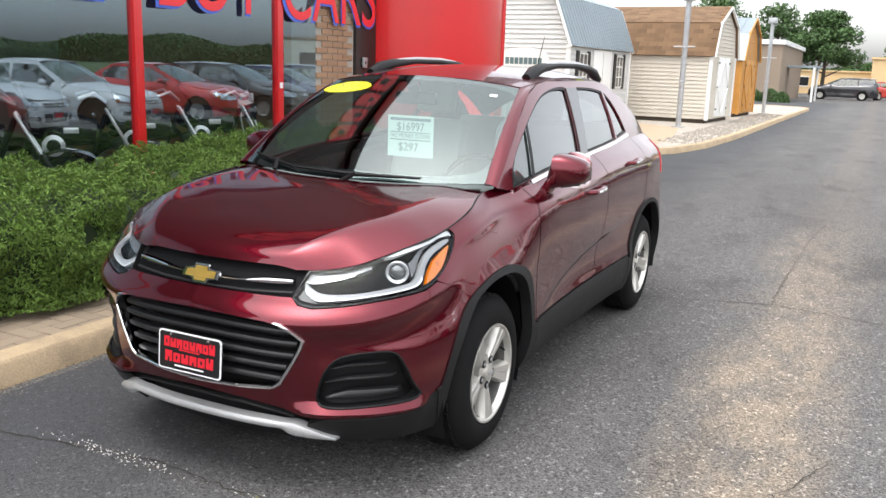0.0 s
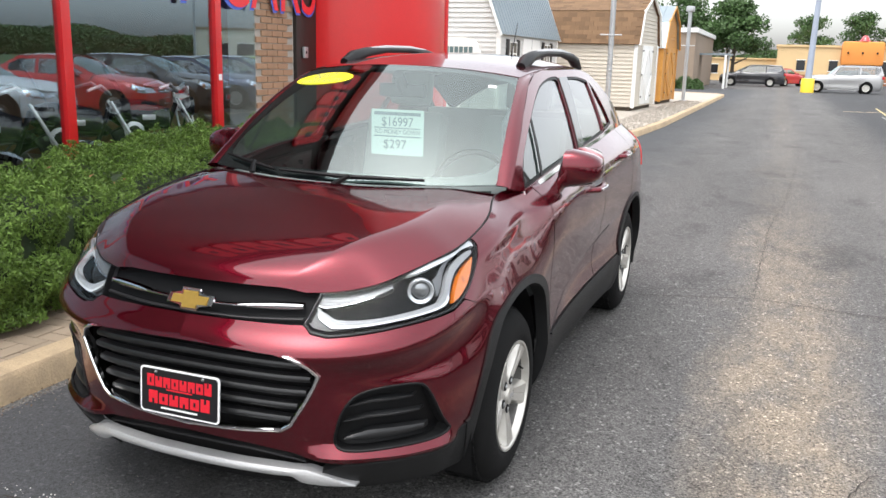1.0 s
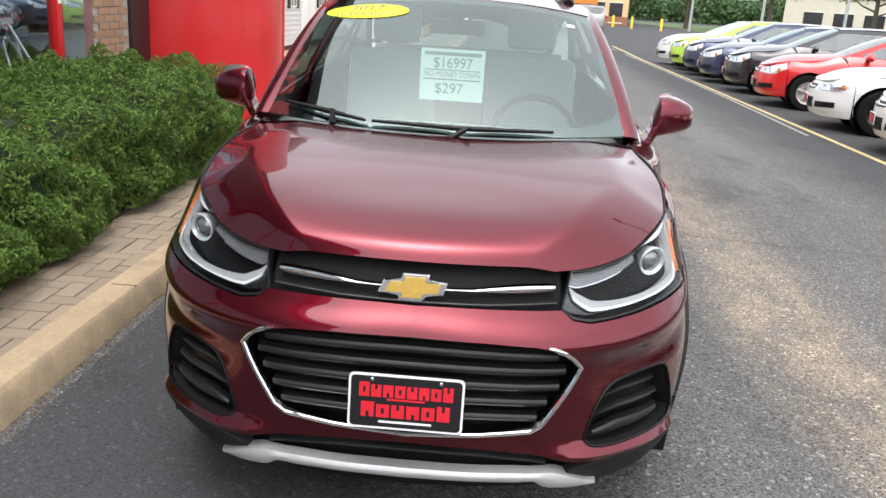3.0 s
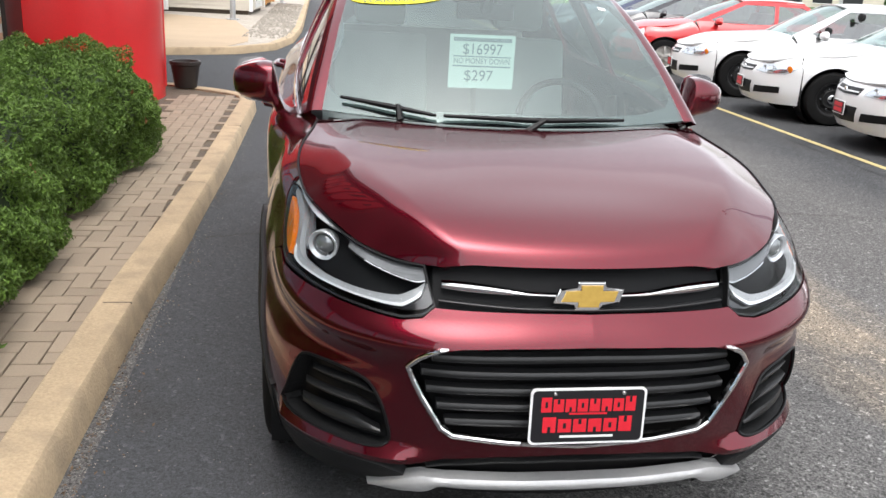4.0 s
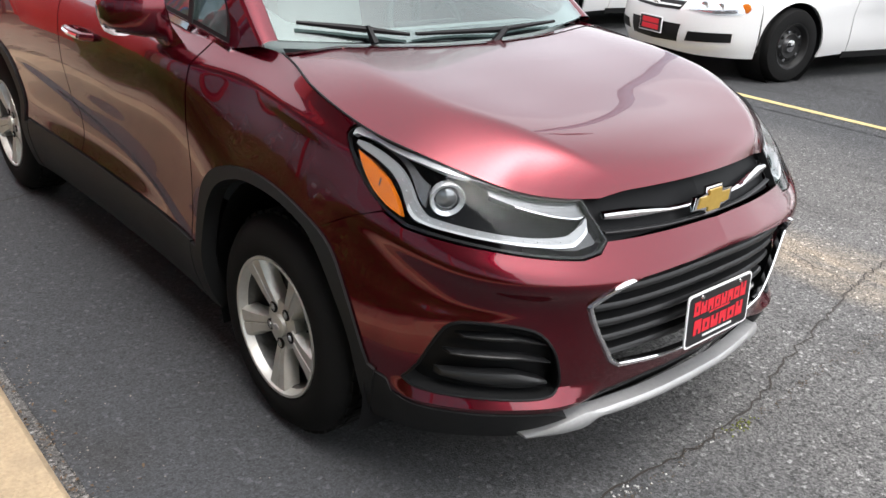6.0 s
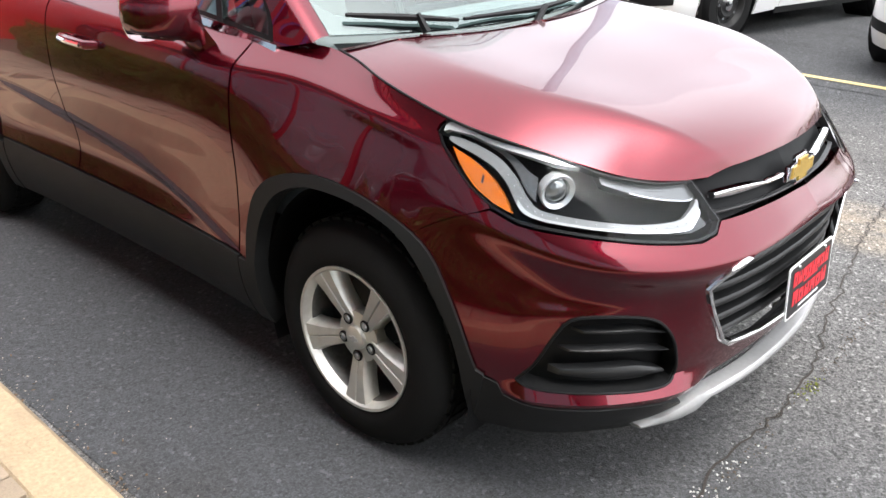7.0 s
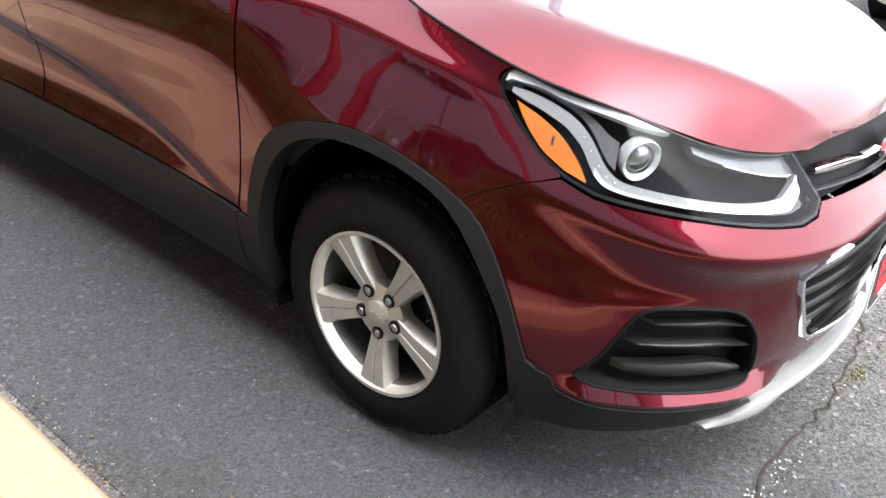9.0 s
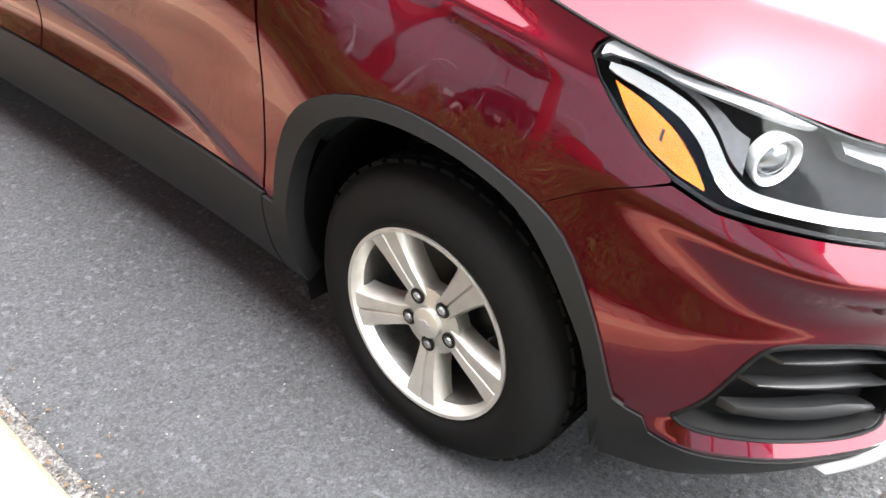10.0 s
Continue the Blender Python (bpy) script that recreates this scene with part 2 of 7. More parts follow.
    l.new(colour, b.inputs["Base Color"])
    rough, bump = n.new("ShaderNodeTexNoise"), n.new("ShaderNodeBump")
    rough.inputs["Scale"].default_value, rough.inputs["Detail"].default_value = 170, 3
    bump.inputs["Strength"].default_value, bump.inputs["Distance"].default_value = 1.0, 0.005
    l.new(tc.outputs["Object"], rough.inputs["Vector"])
    l.new(rough.outputs["Fac"], bump.inputs["Height"])
    l.new(bump.outputs["Normal"], b.inputs["Normal"])
    return m


M["asphalt_new"] = asphalt("sealed_asphalt", (0.104, 0.101, 0.098), (0.057, 0.060, 0.065))
M["asphalt"] = asphalt("worn_asphalt", (0.108, 0.104, 0.100), None, (0.050, 0.051, 0.053))
M["asphalt_bays"] = asphalt("dark_asphalt_of_the_bays", (0.050, 0.051, 0.053))
M["crack"] = mat("asphalt_crack", (0.035, 0.029, 0.024), 0.95, 0, 6, 0.4, 0.002, 200)
M["line_yellow"] = mat("yellow_road_paint", (0.48, 0.39, 0.17), 0.7, 0, 3, 0.15, 0.002, 150, stain=(0.2, 0.18, 0.12, 14, 0.7))
M["line_white"] = mat("worn_white_road_paint", (0.30, 0.30, 0.29), 0.75, 0, 3, 0.15, 0.002, 150, stain=(0.12, 0.12, 0.12, 10, 0.9))
M["kerb"] = mat("buff_concrete_kerb", (0.43, 0.325, 0.205), 0.88, 0, 2.5, 0.25, 0.006, 90, stain=(0.25, 0.195, 0.135, 6, 0.7))
M["paver"] = mat("tan_clay_paver", (0.30, 0.235, 0.168), 0.85, 0, 3, 0.22, 0.002, 140, per_piece=0.7, stain=(0.19, 0.145, 0.11, 7, 0.5))
M["joint"] = mat("sandy_joint", (0.11, 0.085, 0.06), 0.95, 0, 20, 0.3, 0.004, 120)
M["chalk"] = mat("white_chalky_crumbs", (0.62, 0.61, 0.58), 0.9, 0, 30, 0.2)
M["grit"] = mat("light_grit", (0.30, 0.27, 0.23), 0.9, 0, 30, 0.35)
M["leaf"] = mat("hedge_leaf", (0.108, 0.180, 0.034), 0.5, 0, 5.0, 0.70, 0.0, 40, spec=0.25, island=0.9)
# hedge core: the shade between the leaves, put into a near-black green
M["leaf_shade"] = mat("hedge_core_shade", (0.018, 0.034, 0.010), 0.8, 0, 6, 0.4)
M["litter"] = mat("dry_leaf_litter", (0.13, 0.085, 0.05), 0.85, 0, 20, 0.4)
M["leaf_brown"] = mat("dry_hedge_leaf", (0.22, 0.10, 0.04), 0.7, 0, 6, 0.3)
M["tree_leaf"] = mat("tree_leaf", (0.045, 0.095, 0.022), 0.6, 0, 0.6, 0.5, 0.0, 5, island=0.6)
M["bark"] = mat("tree_bark", (0.07, 0.055, 0.04), 0.9, 0, 6, 0.3, 0.01, 40)
M["red_wall"] = mat("red_painted_metal", (0.60, 0.012, 0.014), 0.33, 0.0, 0.9, 0.07, 0.0004, 60, stain=(0.45, 0.010, 0.012, 1.5, 0.4), coat=0.25)
M["bronze"] = mat("dark_bronze_frame", (0.035, 0.028, 0.025), 0.4, 0.4, 6, 0.12)
M["brick"] = mat("tan_brick", (0.33, 0.20, 0.12), 0.85, 0, 4, 0.2, 0.002, 90, per_piece=0.5)
M["mortar"] = mat("mortar", (0.36, 0.33, 0.29), 0.95, 0, 20, 0.15)
M["render_wall"] = mat("cream_wall", (0.55, 0.5, 0.42), 0.85, 0, 2, 0.08, 0.002, 60)
M["dark_wall"] = mat("dim_interior_wall", (0.30, 0.29, 0.27), 0.9, 0, 2, 0.1)
M["shop_floor"] = mat("shop_floor_tile", (0.25, 0.24, 0.22), 0.4, 0, 2, 0.1)
M["sign_red"] = mat("red_window_lettering", (0.78, 0.03, 0.04), 0.4, 0, 3, 0.05)
M["sign_blue"] = mat("blue_window_lettering", (0.06, 0.12, 0.55), 0.4, 0, 3, 0.05)
M["vinyl_white"] = mat("white_vinyl_siding", (0.58, 0.58, 0.57), 0.55, 0, 2, 0.06)
M["vinyl_beige"] = mat("beige_vinyl_siding", (0.57, 0.52, 0.44), 0.6, 0, 2, 0.07)
M["white_trim"] = mat("white_painted_trim", (0.8, 0.8, 0.78), 0.5, 0, 3, 0.05)
M["metal_roof"] = mat("grey_blue_metal_roofing", (0.26, 0.31, 0.34), 0.4, 0.4, 2, 0.08)
M["shingle"] = mat("brown_asphalt_shingle", (0.16, 0.095, 0.05), 0.95, 0, 3, 0.42, 0.004, 60, per_piece=0.9)
M["orange_wood"] = mat("orange_stained_wood", (0.50, 0.235, 0.045), 0.6, 0, 5, 0.16, 0.002, 60)
M["brown_wall"] = mat("brown_building_wall", (0.26, 0.20, 0.15), 0.9, 0, 0.7, 0.12)
M["tan_wall"] = mat("yellow_stucco", (0.66, 0.47, 0.25), 0.85, 0, 0.5, 0.08)
M["orange_wall"] = mat("orange_stucco", (0.72, 0.27, 0.06), 0.8, 0, 0.5, 0.08)
M["brown_brick"] = mat("rust_brown_base", (0.30, 0.13, 0.07), 0.85, 0, 0.7, 0.12)
M["dark_window"] = mat("dark_window_pane", (0.02, 0.022, 0.025), 0.1, 0, 2, 0.1, coat=0.5)
M["galv"] = mat("galvanised_pole", (0.42, 0.43, 0.44), 0.45, 0.6, 5, 0.12)
M["blue_pole"] = mat("grey_blue_lamp_post", (0.34, 0.38, 0.46), 0.5, 0.2, 2, 0.08)
M["bollard"] = mat("yellow_bollard_paint", (0.80, 0.55, 0.03), 0.5, 0, 4, 0.08)
M["gravel"] = mat("mixed_gravel", (0.36, 0.32, 0.27), 0.95, 0, 6, 0.35, 0.01, 45, stain=(0.5, 0.46, 0.4, 30, 0.8))
M["tan_concrete"] = mat("tan_concrete_slab", (0.40, 0.30, 0.20), 0.85, 0, 1.5, 0.12, 0.002, 80)
M["moss"] = mat("yellow_green_moss", (0.17, 0.19, 0.03), 0.9, 0, 30, 0.3)
M["bike_chrome"] = mat("bright_polished_metal", (0.85, 0.85, 0.86), 0.22, 0.5, 9, 0.05)
M["grass"] = mat("verge_grass", (0.06, 0.10, 0.03), 0.9, 0, 0.5, 0.3, 0.02, 20)
M["tail"] = mat("red_lamp_lens", (0.5, 0.01, 0.012), 0.12, 0, 30, 0.05, coat=1.0)


# ---- shared shapes ----
def part(name, bm, material, parent=None, label="", smooth=True, m=None):
    """Links a bmesh as one mesh object under a thing or a part."""
    me = bpy.data.meshes.new(name)
    bm.to_mesh(me)
    bm.free()
    if smooth:
        me.shade_smooth()
        me.set_sharp_from_angle(angle=radians(38))
    me.materials.append(material)
    ob = new(name, me)
    ob.parent = parent
    if m is not None:
        ob.matrix_basis = m
    return tagged(ob, label)


def thing(name, m, label, category, group="", kind=""):
    ob = new(name)
    ob.matrix_basis = m
    ob.empty_display_size = 0.2
    return tagged(ob, label, category, group, kind)


def bm_box(bm, x0, y0, z0, x1, y1, z1, bevel=0.0):
    vs = [bm.verts.new((x, y, z)) for z in (z0, z1) for x, y in ((x0, y0), (x1, y0), (x1, y1), (x0, y1))]
    fs = [bm.faces.new([vs[i] for i in f]) for f in ((3, 2, 1, 0), (4, 5, 6, 7), (0, 1, 5, 4), (1, 2, 6, 5), (2, 3, 7, 6), (3, 0, 4, 7))]
    if bevel:
        bmesh.ops.bevel(bm, geom=list({e for f in fs for e in f.edges}), offset=bevel, segments=2, affect="EDGES", profile=0.6)
    return bm


def box(x0, y0, z0, x1, y1, z1, bevel=0.0):
    return bm_box(bmesh.new(), x0, y0, z0, x1, y1, z1, bevel)


def bm_lathe(bm, profile, m=None, n=32, closed=False):
    """Revolves (radius, height) pairs round the local z axis."""
    rings = []
    for r, h in profile:
        rings.append([bm.verts.new((m or Matrix()) @ Vector((r * math.cos(2 * math.pi * i / n), r * math.sin(2 * math.pi * i / n), h))) for i in range(n)])
    pairs = list(zip(rings, rings[1:])) + ([(rings[-1], rings[0])] if closed else [])
    for a, b in pairs:
        for i in range(n):
            bm.faces.new((a[i], a[(i + 1) % n], b[(i + 1) % n], b[i]))
    return bm


def lathe(profile, m=None, n=32, closed=False):
    bm = bm_lathe(bmesh.new(), profile, m, n, closed)
    bmesh.ops.recalc_face_normals(bm, faces=bm.faces)
    return bm


def bm_tube(bm, points, radius, n=8, caps=True):
    """A round bar along points; radius is one number or one for each point."""
    points = [Vector(p) for p in points]
    rings, side = [], None
    for i, p in enumerate(points):
        way = (points[min(i + 1, len(points) - 1)] - points[max(i - 1, 0)]).normalized()
        side = way.orthogonal() if side is None else (side - way * side.dot(way))
        side = side.normalized()
        up = way.cross(side)
        r = radius[i] if isinstance(radius, (list, tuple)) else radius
        rings.append([bm.verts.new(p + r * (math.cos(a) * side + math.sin(a) * up)) for a in (2 * math.pi * k / n for k in range(n))])
    for a, b in zip(rings, rings[1:]):
        for k in range(n):
            bm.faces.new((a[k], a[(k + 1) % n], b[(k + 1) % n], b[k]))
    if caps:
        bm.faces.new(rings[0][::-1])
        bm.faces.new(rings[-1])
    return bm


def tube(points, radius, n=8):
    return bm_tube(bmesh.new(), points, radius, n)


def prism(outline, z0, z1, m=None, bevel=0.0):
    """An outline in the local xy plane, from z0 to z1."""
    bm = bmesh.new()
    low = [bm.verts.new((x, y, z0)) for x, y in outline]
    top = [bm.verts.new((x, y, z1)) for x, y in outline]
    bm.faces.new(low[::-1])
    lid = bm.faces.new(top)
    for i in range(len(outline)):
        j = (i + 1) % len(outline)
        bm.faces.new((low[i], low[j], top[j], top[i]))
    if bevel:
        bmesh.ops.bevel(bm, geom=list(lid.edges), offset=bevel, segments=2, affect="EDGES")
    bmesh.ops.recalc_face_normals(bm, faces=bm.faces)
    if m is not None:
        bm.transform(m)
    return bm


def spline(xs, ys):
    """A smooth curve through the given knots."""
    xs, ys = list(xs), list(ys)
    ds = [(b - a) / (q - p) for a, b, p, q in zip(ys, ys[1:], xs, xs[1:])]
    slope = [ds[0]] + [(d * g + e * h) / (h + g) for d, e, h, g in zip(ds, ds[1:], np.diff(xs), np.diff(xs)[1:])] + [ds[-1]]

    def f(x):
        x = min(max(x, xs[0]), xs[-1])
        i = 0
        while i < len(xs) - 2 and x > xs[i + 1]:
            i += 1
        h = xs[i + 1] - xs[i]
        t = (x - xs[i]) / h
        return ys[i] * (1 + 2 * t) * (1 - t) ** 2 + h * slope[i] * t * (1 - t) ** 2 + ys[i + 1] * t * t * (3 - 2 * t) + h * slope[i + 1] * t * t * (t - 1)

    return f


def clip_cell(poly, x0, y0, x1, y1):
    """The piece of a polygon inside one grid cell."""
    for axis, limit, sign in ((0, x0, 1), (0, x1, -1), (1, y0, 1), (1, y1, -1)):
        out = []
        for i, b in enumerate(poly):
            a = poly[i - 1]
            da, db = sign * (a[axis] - limit), sign * (b[axis] - limit)
            if (da >= 0) != (db >= 0):
                t = da / (da - db)
                out.append((a[0] + t * (b[0] - a[0]), a[1] + t * (b[1] - a[1])))
            if db >= 0:
                out.append(b)
        poly = out
        if len(poly) < 3:
            return []
    return poly


def inside(poly, x, y):
    hit = False
    for i, (bx, by) in enumerate(poly):
        ax, ay = poly[i - 1]
        if (ay > y) != (by > y) and x < (bx - ax) * (y - ay) / (by - ay) + ax:
            hit = not hit
    return hit


def half_plane(poly, c, sign):
    """The part of an outline on one side of u = c."""
    out = []
    for i, b in enumerate(poly):
        a = poly[i - 1]
        da, db = sign * (a[0] - c), sign * (b[0] - c)
        if (da >= 0) != (db >= 0):
            t = da / (da - db)
            out.append((c, a[1] + t * (b[1] - a[1])))
        if db >= 0:
            out.append(b)
    return out


def notch(outer, hole, c):
    """Takes half a hole, cut at u = c, out of the half outline beside it."""
    on = lambda p: abs(p[0] - c) < 1e-9  # noqa: E731
    n = len(hole)
    start = next(i for i in range(n) if on(hole[i]) and not on(hole[(i + 1) % n]))
    chain = [hole[(start + k) % n] for k in range(n)]
    while on(chain[-1]) and on(chain[-2]):
        chain.pop()
    for i in range(len(outer)):
        p, q = outer[i], outer[(i + 1) % len(outer)]
        lo, hi = sorted((p[1], q[1]))
        if on(p) and on(q) and lo <= chain[0][1] <= hi and lo <= chain[-1][1] <= hi:
            if abs(chain[0][1] - p[1]) > abs(chain[-1][1] - p[1]):
                chain = chain[::-1]
            return outer[: i + 1] + chain + outer[i + 1 :]
    return outer


def with_holes(outer, holes):
    """A list of outlines that together make an outline with holes, for holes side by side."""
    pieces, rest = [], outer
    for hole in sorted(holes, key=lambda h: sum(p[0] for p in h) / len(h)):
        c = sum(p[0] for p in hole) / len(hole) + 1e-5
        left, right = (notch(half_plane(rest, c, k), half_plane(hole, c, k), c) for k in (-1, 1))
        pieces.append(left)
        rest = right
    return pieces + [rest]


def smooth_loop(points, n=4, sharp=()):
    """Rounds a closed outline (Catmull-Rom), but for the corners numbered in sharp."""
    out, k = [], len(points)
    for i in range(k):
        p0, p1, p2, p3 = (points[(i + d) % k] for d in (-1, 0, 1, 2))
        if i in sharp:
            p0 = p1
        if (i + 1) % k in sharp:
            p3 = p2
        for s in range(n):
            t = s / n
            out.append(tuple(0.5 * (2 * b + (c - a) * t + (2 * a - 5 * b + 4 * c - d) * t * t + (3 * b - a - 3 * c + d) * t**3) for a, b, c, d in zip(p0, p1, p2, p3)))
    return out


def sheet(surface, outline, du, dv, lip=0.0, bm=None, mirror=False, both=False):
    """A trimmed piece of a curved surface(u, v), with its edge turned in by lip. mirror: at -x; both: at x and at -x."""
    bm = bm or bmesh.new()
    pieces = outline if isinstance(outline[0], list) else [outline]
    us, vs = [p[0] for q in pieces for p in q], [p[1] for q in pieces for p in q]
    nu, nv = max(1, math.ceil((max(us) - min(us)) / du)), max(1, math.ceil((max(vs) - min(vs)) / dv))
    gu = [min(us) + (max(us) - min(us)) * i / nu for i in range(nu + 1)]
    gv = [min(vs) + (max(vs) - min(vs)) * i / nv for i in range(nv + 1)]
    su, sv = gu[1] - gu[0], gv[1] - gv[0]
    edges = []
    for piece in pieces:
        edge = set()
        for i, b in enumerate(piece):
            a = piece[i - 1]
            for p in range(max(0, int((min(a[0], b[0]) - gu[0]) / su - 0.01)), min(nu - 1, int((max(a[0], b[0]) - gu[0]) / su + 0.01)) + 1):
                for q in range(max(0, int((min(a[1], b[1]) - gv[0]) / sv - 0.01)), min(nv - 1, int((max(a[1], b[1]) - gv[0]) / sv + 0.01)) + 1):
                    edge.add((p, q))
        edges.append(edge)
    flips = (1, -1) if both else ((-1,) if mirror else (1,))
    for flip in flips:
        made, faces = {}, []

        def vert(u, v):
            key = (round(u * 4000), round(v * 4000))
            if key not in made:
                p = surface(u, v)
                made[key] = bm.verts.new((p[0] * flip, p[1], p[2]))
            return made[key]

        for piece, edge in zip(pieces, edges):
            for p in range(nu):
                for q in range(nv):
                    cell = [(gu[p], gv[q]), (gu[p + 1], gv[q]), (gu[p + 1], gv[q + 1]), (gu[p], gv[q + 1])]
                    if (p, q) in edge:
                        cell = clip_cell(piece, gu[p], gv[q], gu[p + 1], gv[q + 1])
                    elif not inside(piece, (gu[p] + gu[p + 1]) / 2, (gv[q] + gv[q + 1]) / 2):
                        continue
                    trimmed = True
                    while trimmed and len(cell) > 2:
                        trimmed = False
                        for i in range(len(cell)):
                            (ax, ay), (bx, by), (cx, cy) = cell[i - 2], cell[i - 1], cell[i]
                            ex, ey, gx, gy = (bx - ax) / su, (by - ay) / sv, (cx - bx) / su, (cy - by) / sv
                            if abs(ex * gy - ey * gx) < 1e-9 and (ex * gx + ey * gy <= 0):
                                cell.pop(i - 1 if i else len(cell) - 1)
                                trimmed = True
                                break
                    if len(cell) < 3:
                        continue
                    if sum(a[0] * b[1] - b[0] * a[1] for a, b in zip(cell, cell[1:] + cell[:1])) < 0:
                        cell = cell[::-1]
                    ring, loops = [], []
                    for u, v in cell:
                        w = vert(u, v)
                        if w in ring:
                            k = ring.index(w)
                            loops.append(ring[k:])
                            ring = ring[: k + 1]
                        else:
                            ring.append(w)
                    for loop in loops + [ring]:
                        if len(loop) > 2:
                            try:
                                faces.append(bm.faces.new(loop if flip > 0 else loop[::-1]))
                            except ValueError:
                                pass
        if lip:
            where = {w: key for key, w in made.items()}
            rim = [e for e in {e for f in faces for e in f.edges} if len(e.link_faces) == 1]
            pushed = {}
            for w in {w for e in rim for w in e.verts}:
                u, v = where[w][0] / 4000, where[w][1] / 4000
                p, q, r = (Vector(surface(*k)) for k in ((u, v), (u + 0.01, v), (u, v + 0.01)))
                if (q - p).length < 1e-7:
                    q = 2 * p - Vector(surface(u - 0.01, v))
                if (r - p).length < 1e-7:
                    r = 2 * p - Vector(surface(u, v - 0.01))
                n = (q - p).cross(r - p).normalized()
                n = Vector((n.x * flip, n.y, n.z))
                pushed[w] = bm.verts.new(w.co - lip * n)
            for e in rim:
                e.smooth = False
                a, b = e.verts
                f = e.link_faces[0]
                ring = list(f.verts)
                i = ring.index(a)
                if ring[(i + 1) % len(ring)] == b:
                    a, b = b, a
                bm.faces.new((a, b, pushed[b], pushed[a]))
    return bm


def lettering(name, text, size, m, material, parent=None, deep=0.002, wide=None):
    """Words in the built-in font as a mesh, centred on m, read along its x axis."""
    cu = bpy.data.curves.new(name, "FONT")
    cu.body, cu.size, cu.extrude, cu.align_x, cu.align_y = text, size, deep, "CENTER", "CENTER"
    tmp = new(name + "_outline", cu)
    me = bpy.data.meshes.new_from_object(tmp.evaluated_get(bpy.context.evaluated_depsgraph_get()))
    bpy.data.objects.remove(tmp)
    me.materials.clear()
    me.materials.append(material)
    if wide:
        w = max(v.co.x for v in me.vertices) - min(v.co.x for v in me.vertices)
        me.transform(Matrix.Diagonal((wide / w, 1, 1, 1)))
    ob = new(name, me)
    ob.parent, ob.matrix_basis = parent, m
    return ob


def from_arrays(name, verts, faces, material, parent=None):
    me = bpy.data.meshes.new(name)
    me.from_pydata(verts, [], faces)
    me.materials.append(material)
    ob = new(name, me)
    ob.parent = parent
    return ob


def leaves(name, spots, normals, length, width, material, parent=None, seed=1, spread=0.9):
    """Many small folded leaf blades at spots, turned roughly outward."""
    rng = np.random.default_rng(seed)
    k = len(spots)
    nrm = normals + rng.normal(0, spread, (k, 3))
    nrm /= np.linalg.norm(nrm, axis=1)[:, None]
    t = np.cross(nrm, rng.normal(0, 1, (k, 3)))
    t /= np.linalg.norm(t, axis=1)[:, None]
    b = np.cross(nrm, t)
    size = rng.uniform(0.6, 1.35, (k, 1))
    L, W = length * size / 2, width * size / 2
    fold = nrm * W * 0.5
    v = np.stack([spots - t * L, spots + b * W + fold, spots + t * L, spots - b * W + fold], 1).reshape(-1, 3)
    i = np.arange(k)[:, None] * 4
    f = np.concatenate([i + [0, 1, 2], i + [0, 2, 3]]).tolist()
    return from_arrays(name, v.tolist(), f, material, parent)


def soft_rect(w, h, r, n=5):
    """A rectangle of half sizes w, h with round corners."""
    return [(sx * (w - r) + r * math.cos(radians(a + 90 * k / n)), sy * (h - r) + r * math.sin(radians(a + 90 * k / n))) for sx, sy, a in ((1, 1, 0), (-1, 1, 90), (-1, -1, 180), (1, -1, 270)) for k in range(n + 1)]


# ---- ground, kerb, pavers, building ----
def flat(name, outline, z, material, label="", thick=0.0, kind="structure", category=""):
    bm = bmesh.new()
    if thick:
        bm.free()
        bm = prism(outline, z - thick, z)
    else:
        bm.faces.new([bm.verts.new((x, y, z)) for x, y in outline])
        bmesh.ops.recalc_face_normals(bm, faces=bm.faces)
        if bm.faces[:][0].normal.z < 0:
            bmesh.ops.reverse_faces(bm, faces=bm.faces[:])
    ob = part(name, bm, material, None, "", False)
    return tagged(ob, label, category or name, "", kind)


flat("ground", [(-900, -900), (900, -900), (900, 900), (-900, 900)], -0.004, M["asphalt"], "worn grey asphalt lot reaching to the horizon")
flat("road", [(-1.42, -14), (1.66, -14), (1.66, 60), (-1.30, 60), (-12, 60), (-12, 8.0), (-1.40, 8.0)], 0.0, M["asphalt_new"], "darker sealed asphalt lane beside the kerb")
flat("parking_apron", [(4.55, -14), (30, -14), (30, 60), (5.6, 60), (4.75, 9), (4.55, 3)], 0.0, M["asphalt_bays"], "dark asphalt parking bays")
KERB_H = 0.13
kerb_line = [(-1.50, -6.0), (-1.485, 0.0), (-1.465, 1.2), (-1.425, 2.2), (-1.38, 4.0), (-1.35, 7.1), (-1.42, 7.5), (-1.75, 7.85), (-2.4, 8.3), (-4.6, 8.9)]


def sweep_kerb(name, line, label, width=0.165, high=KERB_H):
    bm = bmesh.new()
    rings = []
    for i, (x, y) in enumerate(line):
        a, b = Vector(line[max(0, i - 1)]), Vector(line[min(len(line) - 1, i + 1)])
        t = (b - a).normalized()
        n = Vector((-t.y, t.x))
        rings.append([bm.verts.new((x + n.x * o, y + n.y * o, z)) for o, z in ((-.02, -.05), (0, high - .02), (.018, high), (width - .008, high), (width, high - .008), (width, -.05))])
    for p, q in zip(rings, rings[1:]):
        for k in range(5):
            bm.faces.new((p[k], p[k + 1], q[k + 1], q[k]))
    bmesh.ops.recalc_face_normals(bm, faces=bm.faces)
    return tagged(part(name, bm, M["kerb"]), label, "kerb", "", "structure")


